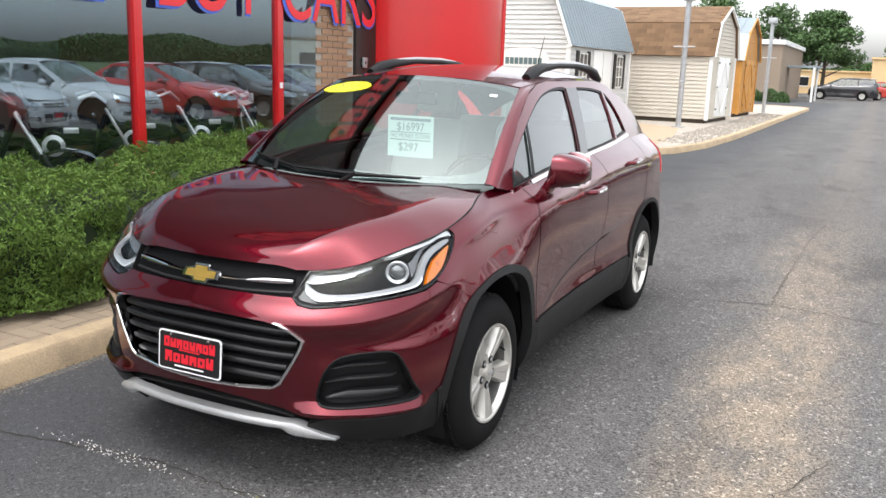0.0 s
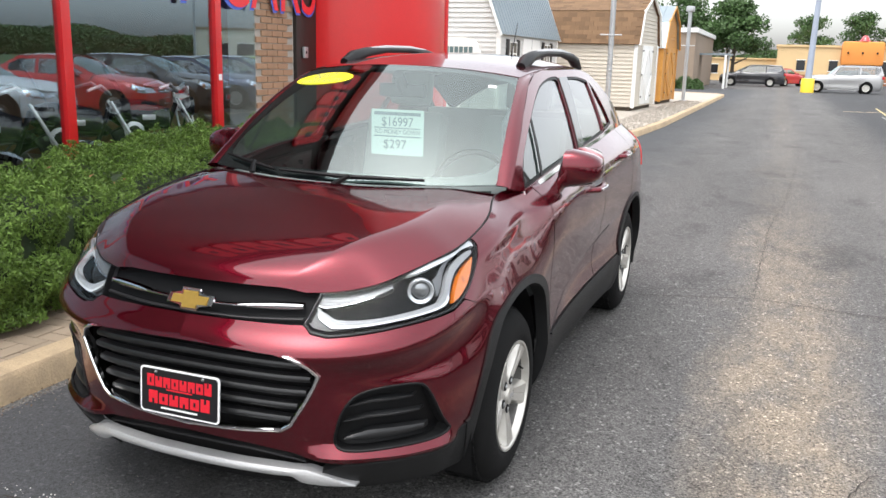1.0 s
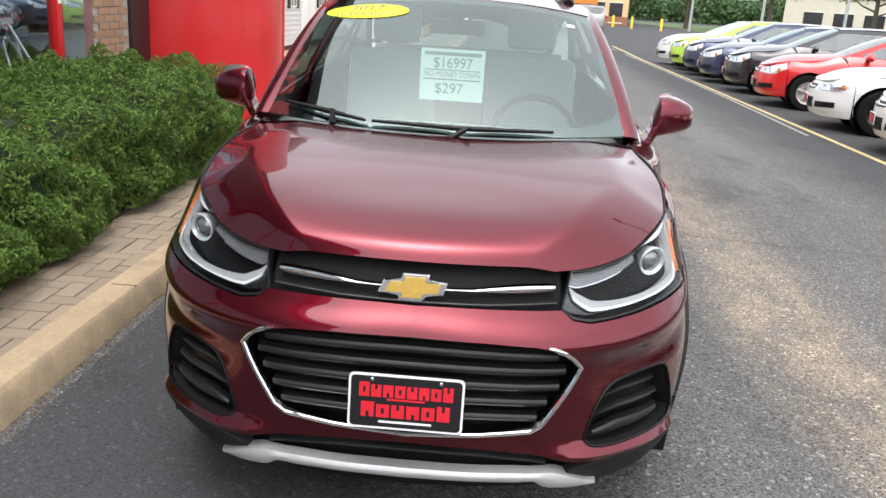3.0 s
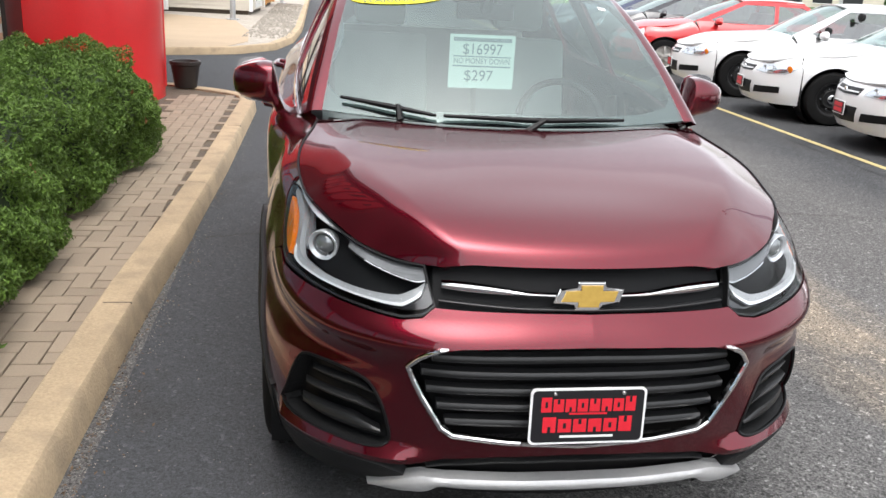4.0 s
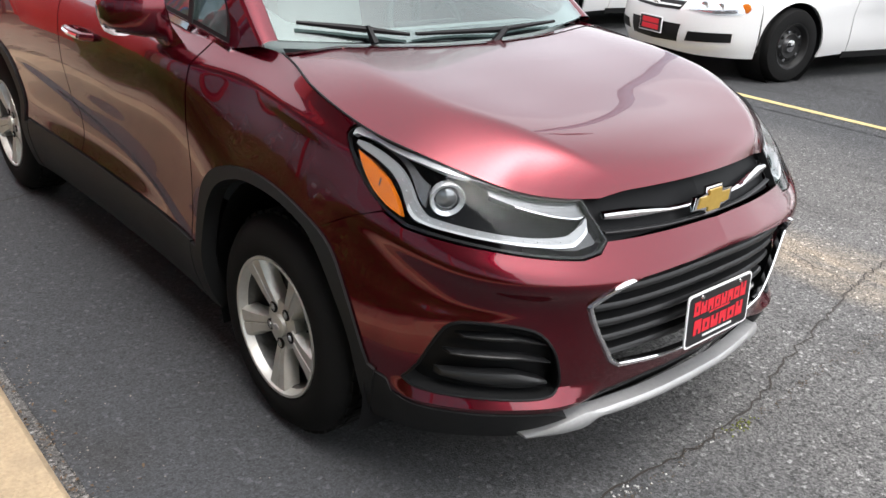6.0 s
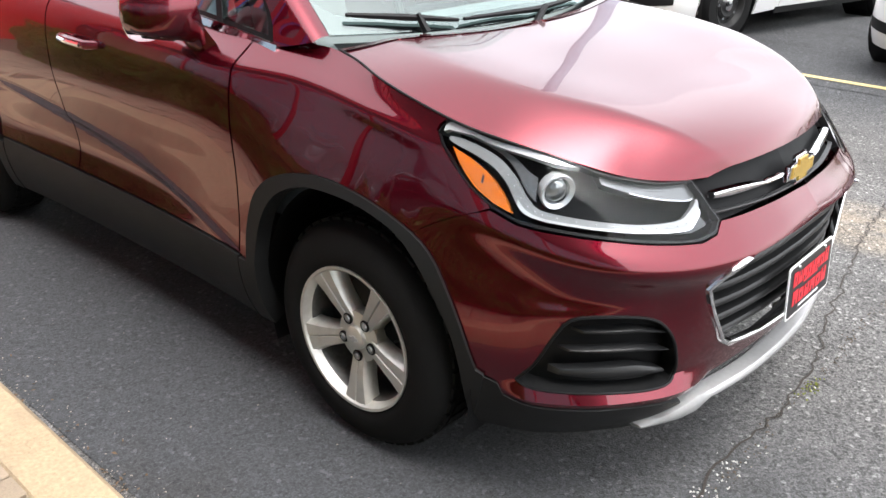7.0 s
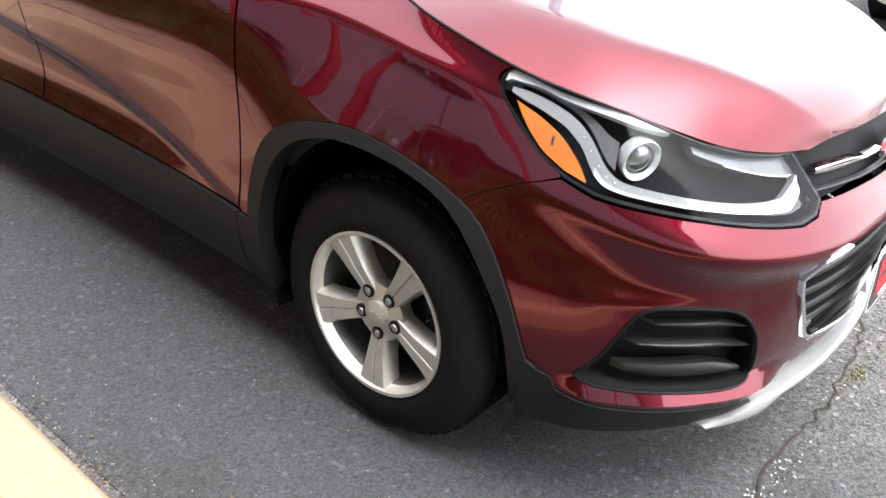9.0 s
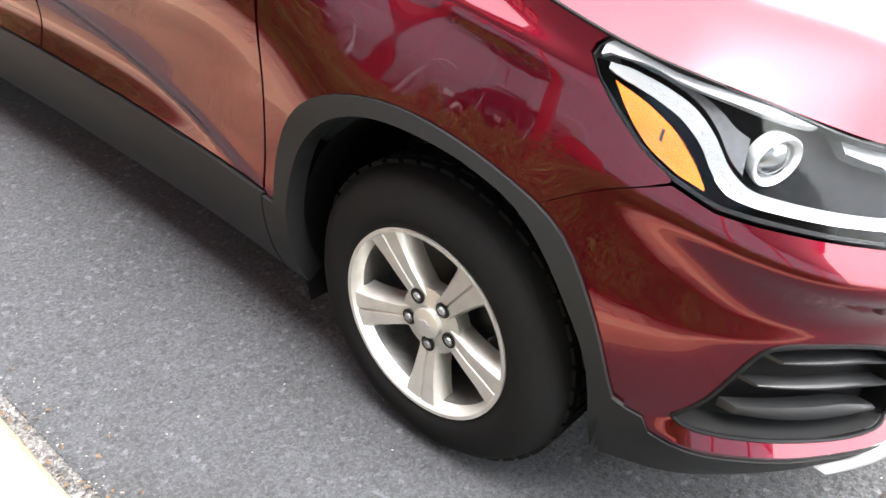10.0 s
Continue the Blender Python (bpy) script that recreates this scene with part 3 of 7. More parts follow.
def dense(line, step=0.4):
    out = []
    for a, b in zip(line, line[1:]):
        n = max(1, int(math.dist(a, b) / step))
        out += [(a[0] + (b[0] - a[0]) * k / n, a[1] + (b[1] - a[1]) * k / n) for k in range(n)]
    return out + [line[-1]]


sweep_kerb("kerb", dense(kerb_line), "buff concrete kerb with chipped joints")
walk_bed = flat("pavement", [(-1.55, -6), (-1.50, 7.0), (-1.6, 7.45), (-2.5, 8.1), (-4.6, 8.7), (-4.6, 6), (-3.42, 6), (-3.42, -6)], KERB_H - .018, M["joint"], "tan paver footpath beside the kerb", 0.12)
# the building
WALL_X = -3.42
flat("shop_floor", [(WALL_X, -8), (WALL_X, 6), (-12, 6), (-12, -8)], 0.16, M["shop_floor"], "dim showroom floor", 0.1)
tagged(part("wall_base", box(WALL_X - .14, -8, -.05, WALL_X, 6.0, .42, .006), M["brick"]), "low brick base wall under the shop windows", "wall", "", "structure")
tagged(part("wall_upper", box(WALL_X - .25, -8, 3.0, WALL_X + .06, 6.0, 6.2, .006), M["bronze"]), "dark bronze fascia above the shop windows", "wall", "", "structure")
tagged(part("eaves", box(WALL_X - .30, -8.2, 6.2, WALL_X + .22, 12.7, 6.65, .01), M["black"]), "black metal eaves along the roof edge", "eaves", "", "structure")
tagged(part("wall_north_wing", box(-9.0, 6.2, 0, -4.72, 12.5, 6.2, .006), M["render_wall"]), "plain cream rendered wing behind the entrance column", "wall", "", "structure")
sign = thing("roof_sign", pose(WALL_X + .06, 3.1, 5.25), "row of raised red shapes with dark centres on the dark fascia", "sign")
for k in range(6):
    part("sign_shape", prism(soft_rect(.27, .52, .16), 0, .07, pose(.002, -1.75 + .70 * k, 0, 90, 0, 90), bevel=.008), M["sign_red"], sign)
    part("sign_slot", prism(soft_rect(.09, .20 if k % 2 else .12, .05), .07, .078, pose(.002, -1.75 + .70 * k, .10 if k % 3 else -.12, 90, 0, 90)), M["bronze"], sign)
tagged(part("wall_back", box(-9.2, -8, 0, -9.0, 6, 3.1), M["dark_wall"]), "dim back wall of the showroom", "wall", "", "structure")
tagged(part("wall_side_south", box(-9.0, -8.2, 0, WALL_X, -8, 6.2), M["render_wall"]), "plain side wall", "wall", "", "structure")
tagged(part("wall_side_north", box(-9.0, 6.0, 0, WALL_X - .2, 6.2, 6.2), M["brick"]), "brick side wall", "wall", "", "structure")
tagged(part("ceiling", box(-9.0, -8, 3.0, WALL_X - .25, 6, 3.1), M["dark_wall"]), "showroom ceiling", "ceiling", "", "structure")
tagged(part("roof_slab", box(-9.2, -8.2, 6.21, WALL_X - .31, 12.5, 6.4), M["dark_wall"]), "flat roof", "roof", "", "structure")
MULL = [-5.3, -3.4, -1.6, 0.25, 2.20, 4.12]
for i, y in enumerate(MULL):
    w = tagged(part("window_post", box(WALL_X - .06, y - .045, .42, WALL_X + .015, y + .045, 3.0, .004), M["red_wall"]), "red metal window post", "window post", "window posts", "structure")
tagged(part("window_sill", box(WALL_X - .08, -8, .42, WALL_X + .03, 4.80, .47, .004), M["bronze"]), "dark metal window sill", "sill", "", "structure")
edges = [-8] + MULL + [4.80]


def pane(y0, y1):
    bm = bmesh.new()
    bm.faces.new([bm.verts.new((WALL_X - .027, y, z)) for y, z in ((y0, .47), (y1, .47), (y1, 3.0), (y0, 3.0))])
    return bm


for i, (a, b) in enumerate(zip(edges, edges[1:])):
    w = tagged(part("shop_window", pane(a + .045, b - (.045 if b < 4.5 else 0)), M["shop_glass"], None, "", False), "large shop window pane reflecting the lot", "window", "shop windows", "structure")
    w.visible_shadow = False
tagged(part("wall_pier", box(WALL_X - .36, 4.80, .0, WALL_X - .028, 5.56, 3.0), M["mortar"]), "tan brick pier", "wall", "", "structure")
tagged(part("door_frame", box(WALL_X - .12, 5.57, .0, WALL_X + .01, 6.02, 3.0, .01), M["bronze"]), "dark bronze metal frame panel", "frame", "", "structure")
COL = (-3.55, 7.2)
tagged(part("red_column", lathe([(1.2, .10), (1.2, 5.6), (1.16, 5.64), (.0005, 5.64)], pose(COL[0], COL[1], 0), 72), M["red_wall"]), "large round glossy red painted entrance column", "column", "", "structure")


# ---- the maroon crossover: body surfaces ----
# The lower body wraps round the car: u runs along the plan outline from the nose, v up the section.
PLAN = [(0, -0.885), (0.2, -0.876), (0.4, -0.838), (0.55, -0.772), (0.67, -0.683), (0.77, -0.555), (0.83, -0.39), (0.858, -0.2), (0.87, 0.0),
        (0.876, 0.3), (0.88, 0.8), (0.882, 1.5), (0.88, 2.2), (0.872, 2.7), (0.84, 3.02), (0.77, 3.2), (0.6, 3.32), (0.3, 3.37), (0, 3.38)]
LONG = [0.0]
for a_, b_ in zip(PLAN, PLAN[1:]):
    LONG.append(LONG[-1] + math.dist(a_, b_))
plan_x, plan_y = spline(LONG, [p[0] for p in PLAN]), spline(LONG, [p[1] for p in PLAN])


def along(x=None, y=None):
    """Where on the plan outline x (on the nose) or y (on the flank) is reached."""
    lo, hi = (0.0, LONG[8]) if x is not None else (0.3, LONG[14])
    for _ in range(40):
        mid = (lo + hi) / 2
        if (plan_x(mid) < x) if x is not None else (plan_y(mid) < y):
            lo = mid
        else:
            hi = mid
    return lo


# Sections: how far in from the outline, and how high, from the underside up.
SECTIONS = [
    (along(x=0.0), [(.10, .20), (.05, .30), (.015, .42), (.0, .55), (.0, .68), (.035, .775), (.075, .845), (.105, .885)]),
    (along(x=0.4), [(.11, .20), (.05, .30), (.02, .42), (.005, .55), (.0, .68), (.03, .765), (.065, .82), (.10, .872)]),
    (along(x=0.55), [(.105, .20), (.045, .30), (.015, .42), (.008, .55), (.0, .68), (.022, .765), (.060, .826), (.108, .877)]),
    (along(x=0.67), [(.10, .20), (.04, .30), (.01, .42), (.008, .55), (.0, .68), (.018, .775), (.055, .845), (.115, .902)]),
    (along(x=0.77), [(.08, .20), (.035, .30), (.01, .42), (.004, .55), (.009, .68), (.031, .785), (.062, .873), (.116, .944)]),
    (along(y=-0.38), [(.06, .20), (.03, .30), (.008, .42), (.0, .54), (.011, .67), (.041, .79), (.071, .888), (.116, .967)]),
    (along(y=-0.1), [(.03, .20), (.02, .30), (.0, .42), (-.004, .54), (-.003, .67), (.026, .80), (.072, .945), (.126, 1.026)]),
    (along(y=0.25), [(.085, .20), (.035, .30), (.005, .42), (.004, .55), (.006, .70), (.034, .85), (.082, .99), (.190, 1.085)]),
    (along(y=0.45), [(.085, .20), (.035, .30), (.01, .42), (.018, .55), (.02, .70), (.014, .87), (.036, 1.0), (.125, 1.078)]),
    (along(y=1.0), [(.085, .20), (.035, .30), (.012, .42), (.040, .55), (.027, .70), (.004, .87), (.022, 1.03), (.114, 1.125)]),
    (along(y=2.0), [(.085, .20), (.035, .30), (.012, .42), (.028, .55), (.015, .70), (.002, .88), (.024, 1.07), (.132, 1.185)]),
    (along(y=2.6), [(.03, .20), (.02, .30), (.0, .42), (.0, .55), (.0, .70), (.0, .87), (.025, 1.07), (.150, 1.195)]),
    (LONG[-1], [(.06, .20), (.03, .30), (.02, .45), (.01, .60), (.01, .75), (.02, .90), (.05, 1.03), (.12, 1.14)]),
]
rows_in = [spline([s for s, _ in SECTIONS], [sec[k][0] for _, sec in SECTIONS]) for k in range(8)]
rows_up = [spline([s for s, _ in SECTIONS], [sec[k][1] for _, sec in SECTIONS]) for k in range(8)]


def section(u):
    return spline(range(8), [f(u) for f in rows_in]), spline(range(8), [f(u) for f in rows_up])


ledge_z = spline([along(x=0.0), along(x=.42), along(x=.6), along(x=.7), along(y=-.5), along(y=-.34)], [.722, .703, .712, .732, .771, .800])
ledge_k = spline([0.0, along(y=-.52), along(y=-.40), along(y=-.28), along(y=0.3)], [1.0, .95, .60, .12, 0.0])
lip_k = spline([0.0, along(x=.36), along(x=.48), along(x=.62), along(x=.72), along(y=-.54), along(y=-.47), along(y=0.3)], [0.0, 0.0, 1.0, 1.0, .95, .75, 0.0, 0.0])
brow_k = spline([0.0, along(x=.50), along(x=.57), along(x=.70), along(y=-.56), along(y=-.50), along(y=0.3)], [0.0, 0.0, 1.0, 1.0, .5, 0.0, 0.0])
ridge_k = spline([0.0, along(y=-.32), along(y=-.18), along(y=.30), along(y=.46), along(y=.9), along(y=2.0)], [0.0, 0.0, .7, 1.0, .55, 0.0, 0.0])
swage_z = spline([along(y=k) for k in (.4, .8, 1.2, 1.7, 2.3)], [.485, .575, .655, .725, .775])
swage_k = spline([0.0, along(y=.44), along(y=.56), along(y=1.9), along(y=2.3), LONG[-1]], [0.0, 0.0, 1.0, 1.0, 0.0, 0.0])

GRILLE_END = along(x=.46)


def crease(u, v, z):
    """How far the pressed lines stand proud: bumper ledge, lower lip, wing ridge and door swage."""
    d, out = z - ledge_z(u), 0.0
    out += max(0.0, ledge_k(u)) * (.021 * math.exp(-((d / (.050 if d > 0 else .040)) ** 2)) - .013 * min(1.0, max(0.0, (u - GRILLE_END) / .10)) * math.exp(-(((d + .105) / .055) ** 2)))
    if .2 < z < .43:
        out += max(0.0, lip_k(u)) * (.034 * max(0.0, .402 - z) / .038 if z > .364 else .034 * (z - .2) / .164)
    out += max(0.0, brow_k(u)) * .006 * math.exp(-(((z - .597) / .022) ** 2))
    out += max(0.0, ridge_k(u)) * .010 * math.exp(-(((v - 6.2) / .24) ** 2))
    d = z - swage_z(u)
    if d < 0:
        out -= max(0.0, swage_k(u)) * .008 * min(1.0, -d / .05) ** 2
    return out


def flank(u, v, out=0.0):
    """A point of the lower body, out metres proud of it."""
    d, z = section(u)
    out += crease(u, v, z(v))
    tx, ty = plan_x(u + 0.004) - plan_x(u - 0.004), plan_y(u + 0.004) - plan_y(u - 0.004)
    if u < 0.005:
        tx, ty = 1, 0
    k = math.hypot(tx, ty) or 1
    off = d(v) - out
    return (plan_x(u) - off * ty / k, plan_y(u) + off * tx / k, z(v))


def up_to(u, z):
    """The v at which the section at u is z high."""
    f = section(u)[1]
    lo, hi = 0.0, 7.0
    for _ in range(24):
        mid = (lo + hi) / 2
        if f(mid) < z:
            lo = mid
        else:
            hi = mid
    return lo


def fx(x, z):
    """(u, v) of the nose point at x, z."""
    u = along(x=x)
    for _ in range(3):
        p = flank(u, up_to(u, z))
        u = max(0.0, along(x=min(0.868, max(0.0, plan_x(u) + x - p[0]))))
    return (u, up_to(u, z))


def fy(y, z):
    """(u, v) of the flank point at y, z."""
    u = along(y=y)
    for _ in range(3):
        p = flank(u, up_to(u, z))
        u = along(y=plan_y(u) + y - p[1])
    return (u, up_to(u, z))


belt_x = spline([0.2, 0.45, 0.8, 1.5, 2.3, 2.8, 3.15], [0.728, 0.757, 0.785, 0.797, 0.79, 0.76, 0.70])


def cab(y, z, out=0.0):
    """The flank of the cabin above the belt."""
    h = z - 1.06
    return (belt_x(y) - 0.33 * h - 0.25 * h * h + out, y, z)


def screen(a, b, out=0.0):
    """The windscreen: a across (-1 to 1), b up (0 to 1)."""
    x0, y0, z0 = 0.665 * a, 0.095 + 0.15 * a * a, 1.092 + 0.015 * a * a
    x1, y1, z1 = 0.548 * a, 0.775 + 0.12 * a * a, 1.560 - 0.045 * a * a
    p = Vector((x0 + (x1 - x0) * b, y0 + (y1 - y0) * b, z0 + (z1 - z0) * b))
    return tuple(p + (0.028 * math.sin(math.pi * b) + out) * Vector((0.12 * a, -0.49, 0.87)))


crown_z = spline([0.75, 1.1, 1.5, 2.0, 2.5, 3.0], [1.558, 1.603, 1.627, 1.625, 1.575, 1.46])
eave_z = spline([0.75, 0.9, 1.1, 1.5, 2.0, 2.3, 2.6, 3.0], [1.495, 1.515, 1.543, 1.562, 1.557, 1.525, 1.43, 1.20])


def roof_at(x, y, out=0.0):
    e = 0.575
    return (x, y, eave_z(y) + (crown_z(y) - eave_z(y)) * (1 - min(1, abs(x) / e) ** 2.2) + out)


# The bonnet: a centre line and an edge, both from the nose to the cowl.
hood_edge = [(b, flank(u, 7.0, -0.0025)) for b, u in ((0.0, along(x=.40)), (.13, along(x=.50)), (.26, along(x=.60)), (.40, along(x=.70)), (.51, along(y=-.45)), (.61, along(y=-.31)), (.72, along(y=-.15)), (.82, along(y=-.02)), (.92, along(y=.10)), (1.0, along(y=.19)))]
hood_mid = [(0.0, (0, -0.787, 0.886)), (0.07, (0, -0.765, 0.922)), (0.19, (0, -0.67, 0.971)), (0.40, (0, -0.44, 1.022)), (0.68, (0, -0.19, 1.064)), (1.0, (0, 0.055, 1.092))]
he = [spline([k for k, _ in hood_edge], [p[i] for _, p in hood_edge]) for i in range(3)]
hm = [spline([k for k, _ in hood_mid], [p[i] for _, p in hood_mid]) for i in range(3)]


def hood(a, b, out=0.0):
    s = abs(a)
    ridge = 0.012 * math.exp(-(((s - 0.75) / (0.30 if s < .75 else 0.13)) ** 2)) * min(1, max(0.0, b - .12) * 2.2) * (1 - 0.2 * b)
    z = hm[2](b) + (he[2](b) - hm[2](b)) * (.18 * s * s + .82 * max(0.0, (s - .77) / .23) ** 1.45)
    return (he[0](b) * a, hm[1](b) + (he[1](b) - hm[1](b)) * s * s, z + ridge + out)


suv = thing("crossover_suv", pose(0, 0, 0), "dark maroon metallic crossover with silver alloy wheels beside the kerb", "car")


def two(name, surface, outline, du, dv, lip, material, label="", parent=suv):
    """A part on either flank."""
    return [part(name, sheet(surface, outline, du, dv, lip, mirror=k), material, parent, label) for k in (False, True)]


ARCH_OUT = [(.418, .45), (.413, .55), (.365, .67), (.27, .752), (.12, .791), (-.03, .786), (-.17, .752), (-.285, .69), (-.37, .56), (-.42, .41)]
ARCH_IN = [(.378, .23), (.376, .45), (.343, .59), (.26, .70), (.15, .752), (.02, .762), (-.11, .745), (-.22, .695), (-.318, .575), (-.372, .45), (-.388, .23)]
REAR = 2.555


def rounded(points, n=4):
    """A finer, smooth version of an open line of points."""
    ts = list(range(len(points)))
    f, g = spline(ts, [p[0] for p in points]), spline(ts, [p[1] for p in points])
    return [(f(k / n), g(k / n)) for k in range((len(points) - 1) * n + 1)]


ARCH_FINE, ARCH_IN = rounded(ARCH_OUT), rounded(ARCH_IN)

# Bumper skin, with the grille and fog openings left out.
GRILLE = [fx(x, z) for x, z in ((0.0, .715), (.2, .712), (.33, .705), (.40, .688), (.455, .635), (.42, .56), (.365, .465), (.33, .447), (.2, .435), (0.0, .428))]
FOG = [fx(x, z) for x, z in ((.490, .415), (.500, .465), (.516, .515), (.545, .560), (.60, .584), (.67, .592), (.718, .583), (.742, .535), (.762, .46), (.777, .408), (.762, .392), (.66, .388), (.57, .384), (.51, .390))]
FOG = smooth_loop(FOG, 3, (9,))
LAMP_LOW = [fx(.39, .788), fx(.42, .765), fx(.47, .757), fx(.56, .766), fx(.66, .783), fy(-.545, .798), fy(-.49, .804), fy(-.42, .824), fy(-.36, .853), fy(-.303, .895), fy(-.259, .936), fy(-.235, .962)]
RED_LOW = [(0.0, .395), (.2, .385), (.36, .365), (.44, .348), (.52, .345), (.62, .350), (.70, .352), (.757, .352)]
bumper_line = [fx(0, .785), fx(.2, .785)] + [(u, v - .05) for u, v in LAMP_LOW[0:8]] + [fy(-.385, .8065), fy(-.34, .789), fy(-.28, .757)] + [fy(y, z) for y, z in ARCH_FINE[26:]] + [fy(-.428, .402), fy(-.47, .390), fy(-.485, .362)]
bumper_line += [fx(x, z) for x, z in RED_LOW[::-1]]
# the opening reaches the centre line, so the skin runs round it there
bumper_upper = bumper_line + GRILLE[::-1]
bumper = part("bumper", sheet(flank, with_holes(bumper_upper, [FOG]), 0.018, 0.08, 0.006, both=True), M["paint"], suv, "maroon front bumper skin")
# grille: dark recess, slats, chrome surround
recess = lambda u, v: flank(u, v, -0.075)  # noqa: E731
g_wide = [fx(0, .73)] + [fx(x, z) for x, z in ((.34, .72), (.47, .64), (.37, .44), (0, .41))]
grille = part("grille", sheet(recess, g_wide, 0.05, 0.4, 0, both=True), M["black"], suv)


def ribbon(points, width, high, surface_out=0.0, both=True, steps=5, taper=0.0):
    """A bar that follows (x, z) points over the nose; high is its height, or a function of x."""
    tall = high if callable(high) else (lambda x: high)
    bm = bmesh.new()
    for flip in ((1, -1) if both else (1,)):
        line = []
        for (x0, z0), (x1, z1) in zip(points, points[1:]):
            line += [(x0 + (x1 - x0) * k / steps, z0 + (z1 - z0) * k / steps) for k in range(steps)]
        line.append(points[-1])
        rings = []
        for i, (x, z) in enumerate(line):
            p = Vector(flank(*fx(x, z), surface_out))
            a, b = line[max(0, i - 1)], line[min(len(line) - 1, i + 1)]
            w = Vector((b[0] - a[0], 0, b[1] - a[1])).normalized()
            side = Vector((-w.z, 0, w.x))
            k = (1 - taper * (i / (len(line) - 1)) ** 5) * min(1.0, .35 + i * .12 if line[0][0] > .3 else 1.0)
            ring = [p + side * tall(x) * k / 2 * cz + Vector((0, -1, 0)) * width * cy for cz, cy in ((-1, -.5), (-.8, .35), (-.3, .5), (.3, .5), (.8, .35), (1, -.5))]
            rings.append([bm.verts.new((q.x * flip, q.y, q.z)) for q in ring])
        for a, b in zip(rings, rings[1:]):
            for k in range(6):
                bm.faces.new((a[k], b[k], b[(k + 1) % 6], a[(k + 1) % 6]))
        bm.faces.new(rings[0])
        bm.faces.new(rings[-1])
    bmesh.ops.recalc_face_normals(bm, faces=bm.faces)
    return bm


for z, w in ((.665, .405), (.618, .43), (.571, .415), (.524, .385), (.477, .36)):
    part("grille_slat", ribbon([(0, z + .004), (.2, z + .002), (.30, z - .001), (w, z - .004)], .030, .024, -0.035), M["slat"], grille)
part("grille_surround", ribbon([(.362, .704), (.385, .698), (.41, .686), (.43, .668), (.455, .637), (.44, .60), (.42, .56), (.39, .51), (.365, .468), (.335, .448), (.2, .436), (0, .428)], .020, .015, 0.0), M["chrome"], grille, "chrome grille surround")
# upper slot with its bright bar
upper = part("upper_grille", sheet(lambda u, v: flank(u, v, -0.04), [fx(0, .775), fx(.2, .775), fx(.405, .77), fx(.40, .868), fx(.2, .885), fx(0, .89)], 0.05, 0.2, 0, both=True), M["lamp_dark"], suv)
for f in (1, -1):
    bm = ribbon([(.075, .822), (.16, .823), (.21, .826), (.27, .829), (.375, .833)], .018, spline([0, .17, .23, .36, .4], [.009, .010, .018, .019, .012]), -0.012, both=False)
    bm.transform(Matrix.Diagonal((f, 1, 1, 1)))
    bmesh.ops.recalc_face_normals(bm, faces=bm.faces)
    part("bright_bar", bm, M["chrome"], upper, "chrome bar")
part("lower_bar", ribbon([(0, .788), (.2, .789), (.385, .796)], .012, .008, -0.02), M["slat"], upper)
# emblem
bow = [(-.088, -.004), (-.080, .022), (-.031, .022), (-.033, .045), (.038, .045), (.036, .022), (.088, .022), (.076, -.022), (.029, -.022), (.026, -.045), (-.041, -.045), (-.038, -.022), (-.096, -.022)]
emblem = part("emblem", prism([(x * 1.0, y * .82) for x, y in bow], 0, .014, pose(0, -.818, .826, 82, 0, 0), bevel=.004), M["chrome"], suv, "gold cross-shaped emblem with a chrome rim")
part("emblem_face", prism([(x * .80, y * .62) for x, y in bow], .013, .0175, pose(0, -.818, .826, 82, 0, 0), bevel=.001), M["gold"], emblem)

# fog recesses
for side in (False, True):
    pocket = part("fog_recess", sheet(lambda u, v: flank(u, v, -0.055), [(a, b) for a, b in FOG], 0.05, 0.4, 0, mirror=side), M["black"], suv)
    wall = bmesh.new()
    fine = [(a[0] + (b[0] - a[0]) * k / 6, a[1] + (b[1] - a[1]) * k / 6) for a, b in zip(FOG, FOG[1:] + FOG[:1]) for k in range(6)]
    ring = [(flank(u, v, -0.0065), flank(u, v, -0.057)) for u, v in fine]
    f = -1 if side else 1
    vs = [[wall.verts.new((p[0] * f, p[1], p[2])) for p in pair] for pair in ring]
    for i in range(len(vs)):
        wall.faces.new((vs[i - 1][0], vs[i][0], vs[i][1], vs[i - 1][1]))
    bmesh.ops.recalc_face_normals(wall, faces=wall.faces)
    part("fog_bezel", wall, M["clad"], pocket)
    rim = [(q[0] * f, q[1], q[2]) for q in (flank(u, v, .0005) for u, v in fine[::2])]
    part("fog_rim", tube(rim + rim[:1], .0045, 6), M["black"], pocket)
    for k, (z, x0, x1) in enumerate(((.540, .540, .705), (.490, .525, .725), (.428, .525, .735))):
        bm = ribbon([(x0, z - .010), ((x0 * 2 + x1) / 3, z + .002), (x1, z + .006)], .036, .016 if k < 2 else .040, -0.022, both=False, taper=0.5)
        if side:
            bm.transform(Matrix.Diagonal((-1, 1, 1, 1)))
            bmesh.ops.reverse_faces(bm, faces=bm.faces)
        part("fog_slat", bm, M["slat"], pocket)

